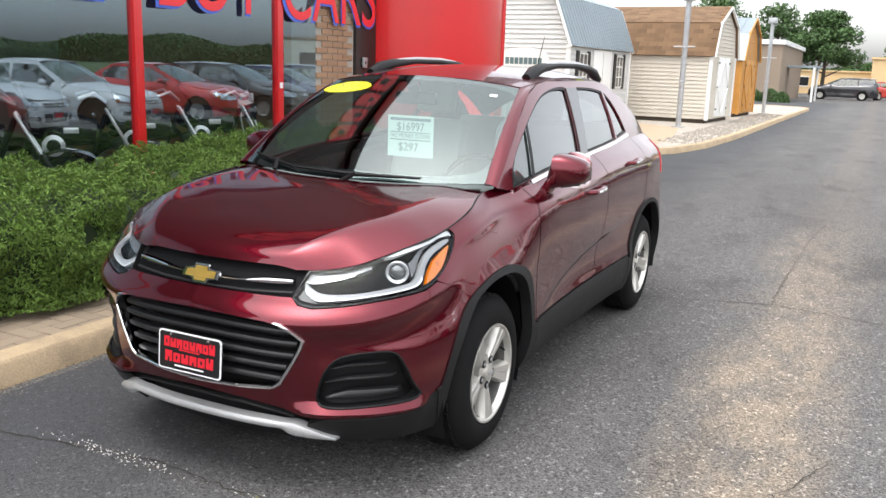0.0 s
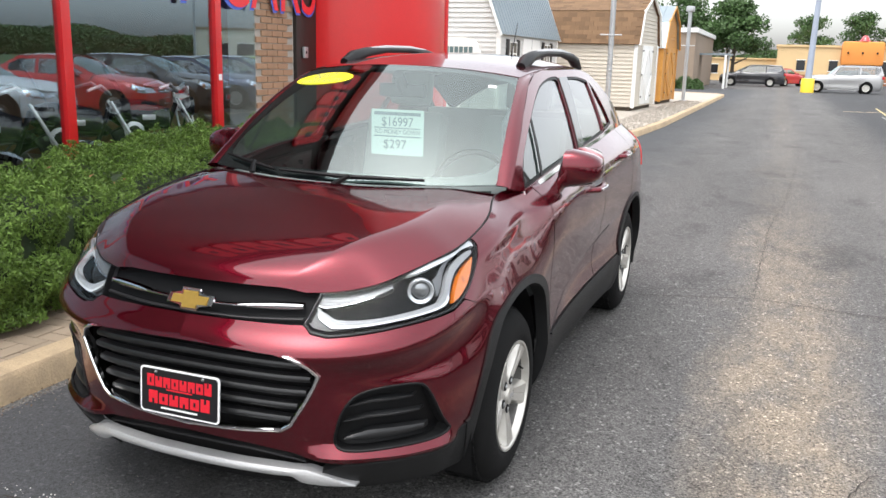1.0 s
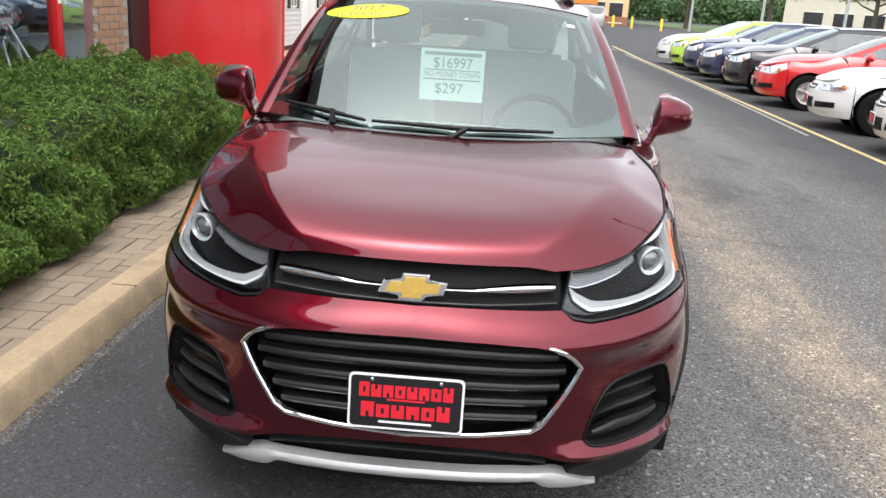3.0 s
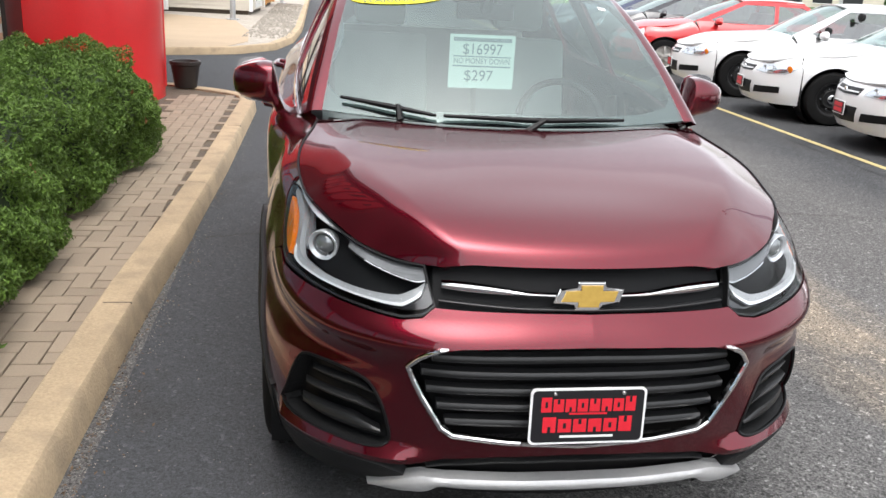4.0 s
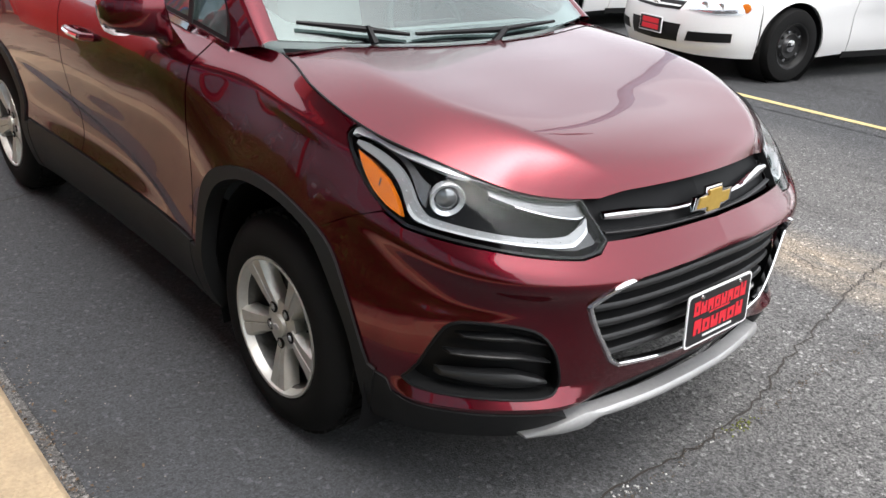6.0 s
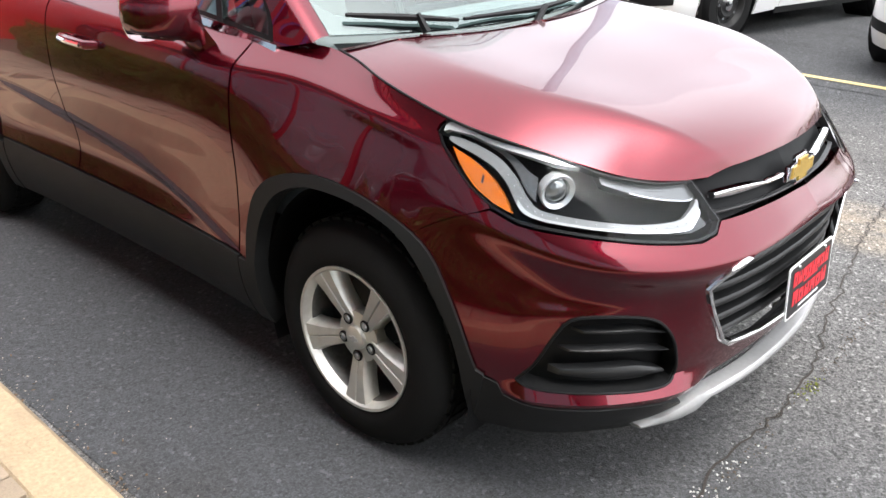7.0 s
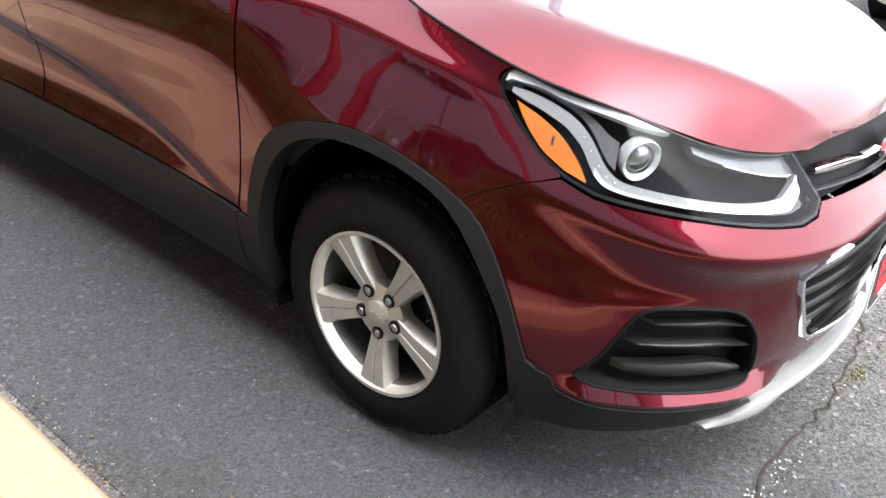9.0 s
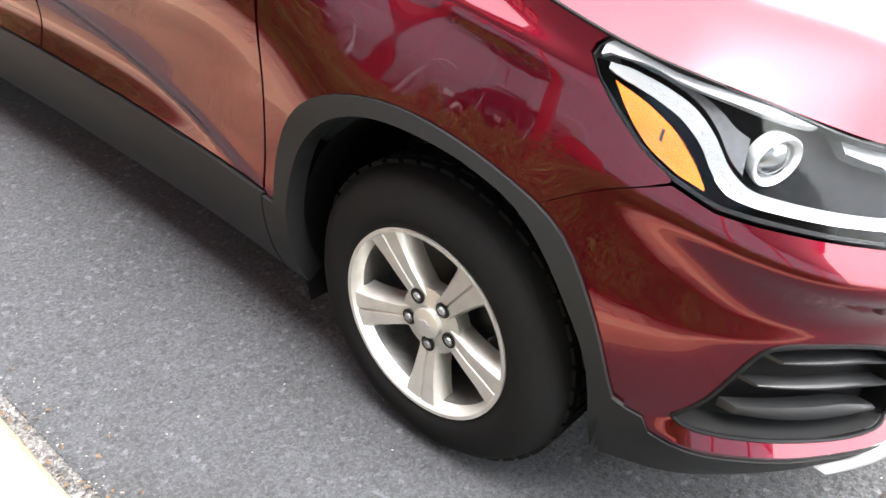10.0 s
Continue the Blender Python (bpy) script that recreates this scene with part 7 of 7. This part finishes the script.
    part("windshield", prism(smooth_loop([(-.17, 0), (.17, 0), (.14, .30), (-.14, .30)], 4), 0, .004, pose(0, -.52, 1.05, 62, 0, 0)), M["lens"], root).visible_shadow = False
    part("frame_tube", tube([(0, -.42, .95), (0, -.2, .35), (0, .3, .28), (0, .78, .32)], .022, 8), M["black"], root)
    return root


bike = motorcycle(pose(-4.02, 2.66, .16, 0, 0, 140), M["black_paint"])
for y in (3.55, 1.80, .92, .05):
    copy_thing(bike, pose(-4.02, y, .16, 0, 0, 140 + 2 * math.sin(7 * y)))

stand = thing("display_stand", pose(-3.86, 4.10, .16, 0, 0, 100), "pale price card on a black folding stand behind the window", "stand")
part("card", box(-.16, -.006, .86, .16, .006, 1.10, .003), M["plate_white"], stand)
for z0, z1 in ((1.03, 1.06), (.96, .98), (.91, .93)):
    part("printed_bar", box(-.12, -.0095, z0, .12, -.0065, z1), M["plate_red"], stand)
for x in (-.14, .14):
    part("leg", tube([(x, -.004, .90), (x * 1.3, -.22, 0)], .012, 6), M["bike_chrome"], stand)
    part("back_leg", tube([(x, .012, .88), (x * 1.3, .26, 0)], .012, 6), M["black"], stand)

# ---- the islands, sheds and far side ----
isle = [(-12, 12.4), (-5, 12.6), (-3.2, 12.9), (-2.1, 13.5), (-1.45, 14.6), (-1.15, 16.5), (-1.02, 20), (-1.0, 26), (-.95, 44), (-1.4, 45.5), (-3, 46.2), (-12, 46.5)]
flat("island", isle, .11, M["gravel"], "gravel bed on the raised island", .11)
flat("slab", [(-12, 12.7), (-5, 12.85), (-3.3, 13.1), (-2.3, 13.7), (-2.0, 15), (-2.2, 18), (-2.8, 21.5), (-5, 23.2), (-12, 23)], .118, M["tan_concrete"], "tan concrete slab on the island", .05)
sweep_kerb("kerb", dense(isle, .8), "buff concrete kerb round the island")
n = 1500
grit("gravel", np.stack([rng.uniform(-2.2, -1.2, n), rng.uniform(16, 34, n), np.full(n, .12)], 1), rng.uniform(.02, .05, n), M["grit"], "coarse gravel stones on the island")


def board(a, b, z, m):
    """A lapped siding board from a to b, thick at its lower edge, on the side that looks to -y."""
    bm = prism([(0, z), (-.030, z), (-.026, z + .005), (-.004, z + .117), (0, z + .117)], a, b, m @ Matrix(((0, 0, 1, 0), (1, 0, 0, 0), (0, 1, 0, 0), (0, 0, 0, 1))))
    return bm


def gambrel(name, label, m, length, width, eave, knee, ridge, wall_mat, roof_mat, roof_kind, doors, door_mat, windows=False):
    """A barn-roofed shed: ridge along local x, door gable at +x, eave side at -y."""
    root = thing(name, m, label, "shed", "garden sheds on display")
    h, kx = width / 2, width / 2 - .38
    gable = [(-h, .12), (h, .12), (h, eave), (kx, knee), (0, ridge), (-kx, knee), (-h, eave)]
    part("wall", prism(gable, -length / 2, length / 2, Matrix(((0, 0, 1, 0), (1, 0, 0, 0), (0, 1, 0, 0), (0, 0, 0, 1)))), wall_mat, root, "", False)
    part("skid", box(-length / 2 + .1, -h + .05, 0, length / 2 - .1, h - .05, .12), M["bark"], root)
    z, i = .14, 0
    while z < eave - .03:
        part("siding_board", board(-length / 2 - .012, length / 2 + .012, z, pose(0, -h, 0)), wall_mat, root, "", False)
        for x0, f in ((length / 2, 1), (-length / 2, -1)):
            part("siding_board", board(-h, h, z, pose(x0, 0, 0, 0, 0, 90 * f)), wall_mat, root, "", False)
        z += .118
    while z < ridge - .15:
        reach = h + (kx - h) * (z + .1 - eave) / (knee - eave) if z + .1 < knee else kx * (ridge - z - .1) / (ridge - knee)
        for x0, f in ((length / 2, 1), (-length / 2, -1)):
            part("siding_board", board(-reach, reach, z, pose(x0, 0, 0, 0, 0, 90 * f)), wall_mat, root, "", False)
        z += .118
    for s in (-1, 1):
        for (y0, z0), (y1, z1) in (((h + .10, eave - .06), (kx, knee)), ((kx, knee), (0, ridge + .01))):
            deck = bmesh.new()
            L = length / 2 + .12
            a = [deck.verts.new((x, s * y, z)) for x, y, z in ((-L, y0, z0), (L, y0, z0), (L, y1, z1), (-L, y1, z1))]
            deck.faces.new(a if s < 0 else a[::-1])
            deck.normal_update()
            bmesh.ops.solidify(deck, geom=deck.faces[:], thickness=-.03)
            bmesh.ops.recalc_face_normals(deck, faces=deck.faces)
            panel = part("roof", deck, roof_mat, root, "", False)
            run = math.dist((y0, z0), (y1, z1))
            uy, uz = (y1 - y0) / run, (z1 - z0) / run
            if roof_kind == "ribs":
                for q in range(int(2 * L / .23)):
                    x = -L + .1 + q * .23
                    part("rib", tube([(x, s * (y0 - uz * -.035), z0 + .035 * abs(uy) + .01), (x, s * (y1 - uz * -.035), z1 + .035 * abs(uy) + .01)], .012, 5), roof_mat, panel, "", False)
            elif s < 0:
                shingle = bpy.data.meshes.new("shingle")
                sb = box(-.145, 0, 0, .145, .16, .012)
                sb.to_mesh(shingle)
                sb.free()
                shingle.materials.append(roof_mat)
                rows_n = int(run / .15)
                for r in range(rows_n):
                    for q in range(int(2 * L / .30)):
                        x = -L + .15 + q * .30 + (.15 if r % 2 else 0)
                        if x > L - .1:
                            continue
                        ob = new("shingle", shingle)
                        ob.parent = panel
                        y, z = y0 + uy * r * .15, z0 + uz * r * .15
                        ob.matrix_basis = Matrix.Translation((x, -y, z)) @ Matrix(((1, 0, 0, 0), (0, -uy, -uz, -.034 * uz), (0, uz, -uy, -.034 * -abs(uy)), (0, 0, 0, 1)))
        for x in (-length / 2 - .125, length / 2 + .125):
            part("barge_board", tube([(x, s * (h + .1), eave - .08), (x, s * kx, knee), (x, 0, ridge)], .045, 4), M["white_trim"] if wall_mat is not M["orange_wood"] else wall_mat, root, "", False)
        for x in (-length / 2, length / 2):
            part("corner_board", box(x - .05, s * h - .05, .1, x + .05, s * h + .05, eave - .02), M["white_trim"] if wall_mat is not M["orange_wood"] else wall_mat, root, "", False)
    if doors == "gable":
        for s in (-1, 1):
            d = part("door", box(length / 2 + .015, min(s * .02, s * .82), .18, length / 2 + .05, max(s * .02, s * .82), 2.05, .006), door_mat, root)
            part("door_brace", tube([(length / 2 + .055, s * .08, .3), (length / 2 + .055, s * .76, 1.1), (length / 2 + .055, s * .08, 1.9)], .03, 4), door_mat, d, "", False)
            for z in (.4, 1.1, 1.85):
                part("hinge", box(length / 2 + .05, min(s * .70, s * .86), z, length / 2 + .062, max(s * .70, s * .86), z + .05), M["black"], d)
    else:
        d = part("door", box(-.85, -h - .05, .18, .85, -h - .015, 2.05, .006), door_mat, root)
        part("door_gap", box(-.008, -h - .053, .2, .008, -h - .05, 2.03), M["black"], d)
        for s in (-1, 1):
            win = part("window", box(s * 1.75 - .32, -h - .035, 1.05, s * 1.75 + .32, -h - .014, 1.95), M["dark_window"], root)
            for z in (1.05, 1.34, 1.64, 1.93):
                part("glazing_bar", box(s * 1.75 - .32, -h - .045, z - .015, s * 1.75 + .32, -h - .035, z + .015), M["white_trim"], win)
            for x in (-.32, 0, .32):
                part("glazing_bar", box(s * 1.75 + x - .015, -h - .046, 1.05, s * 1.75 + x + .015, -h - .0355, 1.95), M["white_trim"], win)
            for t in (-1, 1):
                part("shutter", box(s * 1.75 + t * .47 - .13, -h - .045, 1.0, s * 1.75 + t * .47 + .13, -h - .016, 2.0, .006), M["black"], win)
    return root


gambrel("shed", "beige vinyl-sided barn shed with brown shingles and a white door", pose(-4.5, 26.3, .11, 0, 0, -3), 4.0, 3.4, 2.1, 3.05, 3.62, M["vinyl_beige"], M["shingle"], "shingles", "gable", M["white_trim"])
gambrel("shed", "orange-stained wooden barn shed with double doors", pose(-4.0, 31.6, .11, 0, 0, -3), 3.2, 3.0, 2.1, 3.0, 3.6, M["orange_wood"], M["metal_roof"], "ribs", "gable", M["orange_wood"])
gambrel("shed", "white vinyl-sided shed with blue-grey metal roof and black shutters", pose(-6.75, 20.6, .11, 0, 0, 90), 5.8, 3.7, 2.15, 3.30, 3.9, M["vinyl_white"], M["metal_roof"], "ribs", "eave", M["white_trim"], True)


def pole(name, label, m, high, base=None):
    root = thing(name, m, label, "lamp post", "lamp posts")
    part("post", tube([(0, 0, 0), (0, 0, high)], .075, 10), M["galv"], root)
    part("base_plate", box(-.16, -.16, 0, .16, .16, .03, .005), M["galv"], root)
    part("lamp_head", box(-.16, -.16, high, .16, .16, high + .22, .03), M["galv"], root)
    for z in (1.25, 2.2):
        part("band", lathe([(.078, 0), (.088, .01), (.088, .05), (.078, .06)], pose(0, 0, z), 12), M["galv"], root)
    part("crossarm", tube([(-.32, 0, 2.25), (.28, 0, 2.25)], .02, 6), M["galv"], root)
    return root


pole("lamp_post", "galvanised lamp post on the island beside the sheds", pose(-2.9, 21.9, .11), 3.5)
pole("lamp_post", "galvanised lamp post beyond the orange shed", pose(-2.05, 34.5, .11), 3.6)
far_post = thing("lamp_post", pose(3.35, 58.5, 0), "tall grey-blue lamp post with a yellow concrete base", "lamp post", "lamp posts")
part("post", tube([(0, 0, .7), (.15, 0, 9)], [.22, .13], 10), M["blue_pole"], far_post)
part("base", lathe([(.0005, 0), (.42, 0), (.40, .85), (.36, .9), (.0005, .9)], None, 20), M["bollard"], far_post, "yellow painted base")
near_post = thing("lamp_post", pose(11.76, 6.43, 0), "tall grey-blue lamp post behind the white sedans", "lamp post", "lamp posts")
part("post", tube([(0, 0, 0), (0, 0, 10.5)], [.18, .11], 14), M["blue_pole"], near_post)
part("base_plate", box(-.3, -.3, 0, .3, .3, .06, .01), M["galv"], near_post)
for s in (-1, 1):
    arm = part("arm", tube([(0, 0, 10.3), (s * .9, 0, 10.55), (s * 1.3, 0, 10.55)], .05, 8), M["blue_pole"], near_post)
    part("lamp_head", box(min(s * 1.2, s * 1.9), -.2, 10.47, max(s * 1.2, s * 1.9), .2, 10.65, .05), M["galv"], arm)
for x, y in ((12.5, 78), (14.8, 76), (11.2, 81)):
    b = thing("bollard", pose(x, y, 0), "yellow painted steel bollard", "bollard", "bollards by the restaurant")
    part("post", lathe([(.11, 0), (.11, 1.0), (.07, 1.07), (.0005, 1.09)], None, 14), M["bollard"], b)
    part("base_ring", lathe([(.16, 0), (.16, .05), (.11, .06)], None, 14), M["tan_concrete"], b)
sign = thing("dealer_sign", pose(-5.75, 16.9, .118), "white rounded sign board with dark printed blocks", "sign")
part("board", prism(smooth_loop([(-.6, 0), (.6, 0), (.6, .45), (.35, .62), (-.35, .62), (-.6, .45)], 3), 0, .06, pose(0, 0, 1.35, 90)), M["white_trim"], sign)
for i in range(8):
    part("print_block", box(-.48 + i * .122, -.066, 1.60, -.38 + i * .122, -.060, 1.76), M["ink"], sign)
for i in range(6):
    part("print_block", box(-.34 + i * .12, -.066, 1.42, -.25 + i * .12, -.060, 1.54), M["ink"], sign)
for x in (-.4, .4):
    part("leg", tube([(x, .03, 0), (x, .03, 1.4)], .03, 8), M["galv"], sign)


def block_building(name, label, m, w, d, h, wall, roof_h=.25, openings=(), band=None, kind="building"):
    """A flat-roofed building, front at local y = 0 looking to -y."""
    root = thing(name, m, label, kind)
    part("wall", box(-w / 2, 0, 0, w / 2, d, h), wall, root, "", False)
    part("roof", box(-w / 2 - .15, -.15, h, w / 2 + .15, d + .15, h + roof_h), M["brown_brick"] if band is None else band, root, "", False)
    for x, z, ww, hh in openings:
        win = part("window", box(x - ww / 2, -.05, z, x + ww / 2, .02, z + hh), M["dark_window"], root)
        part("frame", box(x - ww / 2 - .06, -.07, z + hh, x + ww / 2 + .06, -.01, z + hh + .08), M["white_trim"], win)
        part("sill", box(x - ww / 2 - .06, -.09, z - .08, x + ww / 2 + .06, -.01, z), M["white_trim"], win)
    return root


rest = block_building("restaurant", "yellow stucco restaurant with an orange raised front", pose(7.6, 92, 0), 13.0, 14, 3.6, M["tan_wall"], .2, ((3.2, .3, 1.6, 2.0), (5.2, .3, 1.4, 2.0), (-4.2, 1.3, .8, 1.0), (-1.2, 1.3, .8, 1.0)), M["tan_wall"])
part("raised_front", box(-.6, -.7, 1.9, 3.2, .2, 4.2, .3), M["orange_wall"], rest)
part("base_band", box(-6.52, -.06, 0, 6.52, 0, .9), M["brown_brick"], rest)
part("porch", box(-.3, -.6, 0, 2.6, 0, 1.9), M["orange_wall"], rest)
for x in (-.1, 1.2, 2.5):
    part("wall_light", box(x, -.85, 3.0, x + .16, -.7, 3.2, .02), M["black"], rest)
part("roof_crest", lathe([(.0005, 0), (.5, .02), (.34, .35), (.18, .55), (.0005, .6)], pose(1.4, -.2, 4.2), 12), M["red_paint"], rest)
block_building("low_building", "low pale wall beyond the lot", pose(-3.4, 96, 0), 9.0, 8, 2.3, M["tan_wall"], .15, ((-2, .8, 1.2, .9),), M["tan_wall"])
brown = block_building("brown_building", "low brown building with a porch and shrubs", pose(-8.9, 58, 0), 10.0, 16, 3.7, M["brown_wall"], .3, ((-2.5, 1, 1.4, 1.2), (0.5, 1, 1.4, 1.2)), M["white_trim"])
part("porch_roof", prism([(-2.2, 2.3), (2.2, 2.3), (2.2, 2.42), (-2.2, 2.42)], 0, 2.0, pose(5.0, 6, 0, 90)), M["metal_roof"], brown)
for y in (2.2, 5.8):
    part("porch_post", tube([(6.9, y, 0), (6.9, y, 2.3)], .08, 8), M["white_trim"], brown)
block_building("far_store", "wide pale store front across the road", pose(60, 120, 0, 0, 0, -25), 40, 15, 5, M["render_wall"], .4, tuple((-16 + 4 * i, .6, 2.6, 2.4) for i in range(9)), M["brown_wall"])


# trees
def tree(m, high, spread, count, seed, label):
    root = thing("tree", m, label, "tree", "trees beyond the lot")
    r = random.Random(seed)
    wood = bm_tube(bmesh.new(), [(0, 0, 0), (.05, .02, high * .3), (.0, .1, high * .62), (.1, 0, high * .85)], [high * .028, high * .021, high * .013, high * .004], 9)
    tips = []
    for i in range(11):
        a, z0 = i * 2.4 + r.random(), high * (.24 + .05 * i)
        reach = spread * (.95 - .055 * i) * r.uniform(.7, 1)
        tip = (reach * math.cos(a), reach * math.sin(a), min(high * .95, z0 + high * r.uniform(.10, .24)))
        bm_tube(wood, [(0, .03, z0), (tip[0] * .5, tip[1] * .5, z0 + (tip[2] - z0) * .35), tip], [high * .012, high * .007, high * .002], 6)
        tips.append(tip)
    part("trunk", wood, M["bark"], root)
    g = np.random.default_rng(seed)
    cores = [(t, spread * r.uniform(.30, .46)) for t in tips] + [((tips[i][0] * .55, tips[i][1] * .55, tips[i][2] + spread * .05), spread * .36) for i in range(11)] + [((0, 0, high * .93), spread * .3)]
    pts, nrm = [], []
    for c, rad in cores:
        q = g.normal(0, 1, (count // len(cores), 3))
        q /= np.linalg.norm(q, axis=1)[:, None]
        pts.append(np.array(c) + q * rad * g.uniform(.45, 1.05, (len(q), 1)) * np.array([1, 1, .72]))
        nrm.append(q)
    crown = leaves("crown", np.concatenate(pts), np.concatenate(nrm), .028 * high + .10, .018 * high + .06, M["tree_leaf"], root, seed)
    tagged(crown, kind="stuff")
    return root


tree(pose(-2.4, 77, 0), 7.0, 2.9, 7000, 11, "broad leafy street tree with a short trunk")
for i, (x, y, h, s) in enumerate(((-7.5, 88, 8.5, 3.6), (-4.5, 104, 8, 3.4), (4.5, 108, 7.5, 3.0), (10, 110, 8, 3.2), (16, 106, 9, 3.6), (22, 100, 9.5, 3.8), (-12, 82, 9, 4), (30, 96, 10, 4), (38, 88, 10, 4.2))):
    tree(pose(x, y, 0), h, s, 3200, 20 + i, "leafy green tree behind the buildings")
for x, y, s in ((-4.3, 57.2, .7), (-3.5, 56.5, .55), (-5.2, 56.8, .6)):
    b = thing("shrub", pose(x, y, 0), "dark green rounded shrub by the brown building", "shrub", "shrubs")
    q = rng.normal(0, 1, (700, 3))
    q /= np.linalg.norm(q, axis=1)[:, None]
    part("stem", tube([(0, 0, 0), (0, 0, s)], .05, 6), M["bark"], b)
    tagged(leaves("foliage", np.abs(q * [0, 0, 1]) * s * 1.2 + q * [1, 1, 0] * s * rng.uniform(.6, 1, (700, 1)), q, .16, .08, M["tree_leaf"], b, 31), kind="stuff")
# distant woods all round the lot
k = 110000
ang = rng.uniform(-.75, 2.6, k)
rad = rng.uniform(150, 175, k)
hh = 4.6 + 1.0 * np.sin(ang * 9) + .7 * np.sin(ang * 23 + 1) + .5 * np.sin(ang * 51)
wz = hh * rng.uniform(0, 1, k) ** .7
pts = np.stack([30 + rad * np.cos(ang), 20 + rad * np.sin(ang), wz], 1)
tagged(leaves("far_woods", pts, np.stack([-np.cos(ang), -np.sin(ang), np.full(k, .4)], 1), .95, .6, M["tree_leaf"], None, 8), "distant line of green woodland round the lot", "woods", "", "stuff")
flat("verge", [(20, 66), (70, 20), (140, 20), (140, 140), (20, 140)], .02, M["grass"], "mown grass verge beyond the lot")
for i, (x, y) in enumerate(((19, 84), (24, 78), (29, 72), (34, 66), (39, 60))):
    pl = thing("utility_pole", pose(x, y, 0), "grey utility pole along the verge", "pole", "utility poles")
    part("post", tube([(0, 0, 0), (0, 0, 9)], [.14, .10], 8), M["galv"], pl)
    part("arm", tube([(-.9, 0, 8.4), (.9, 0, 8.4)], .05, 6), M["galv"], pl)

# ---- paver pieces and bricks ----
paver_mesh = bpy.data.meshes.new("paver")
bmv = box(-.097, -.047, 0, .097, .047, .02, .004)
bmv.to_mesh(paver_mesh)
bmv.free()
paver_mesh.materials.append(M["paver"])
made = 0
for i in range(-40, 120):
    for j in range(-30, 30):
        # herringbone lattice in steps of 0.1 m
        for a, ox, oy in ((0, .1, .05), (90, .05, .2)):
            x, y = -2.2 + i * .1 + j * .2 + ox - 2.6, i * .1 - j * .2 + oy - 1.2
            if -2.2 < x < -1.56 and -.75 < y < 7.35 and made < 640:
                ob = new("paver", paver_mesh)
                ob.parent = walk_bed
                ob.matrix_basis = pose(x + random.uniform(-.002, .002), y, KERB_H - .026 + random.uniform(-.0015, .0015), random.uniform(-.6, .6), random.uniform(-.6, .6), a + random.uniform(-.8, .8))
                made += 1
pier = bpy.data.objects["wall_pier"]
brick_mesh = bpy.data.meshes.new("brick")
bmv = box(-.006, -.098, 0, .012, .098, .058, .003)
bmv.to_mesh(brick_mesh)
bmv.free()
brick_mesh.materials.append(M["brick"])
for r in range(34):
    for c in range(4):
        y = 4.90 + c * .208 + (.104 if r % 2 else 0)
        if y + .098 < 5.57:
            ob = new("brick", brick_mesh)
            ob.parent = pier
            ob.matrix_basis = pose(WALL_X - .024, y, .62 + r * .068)
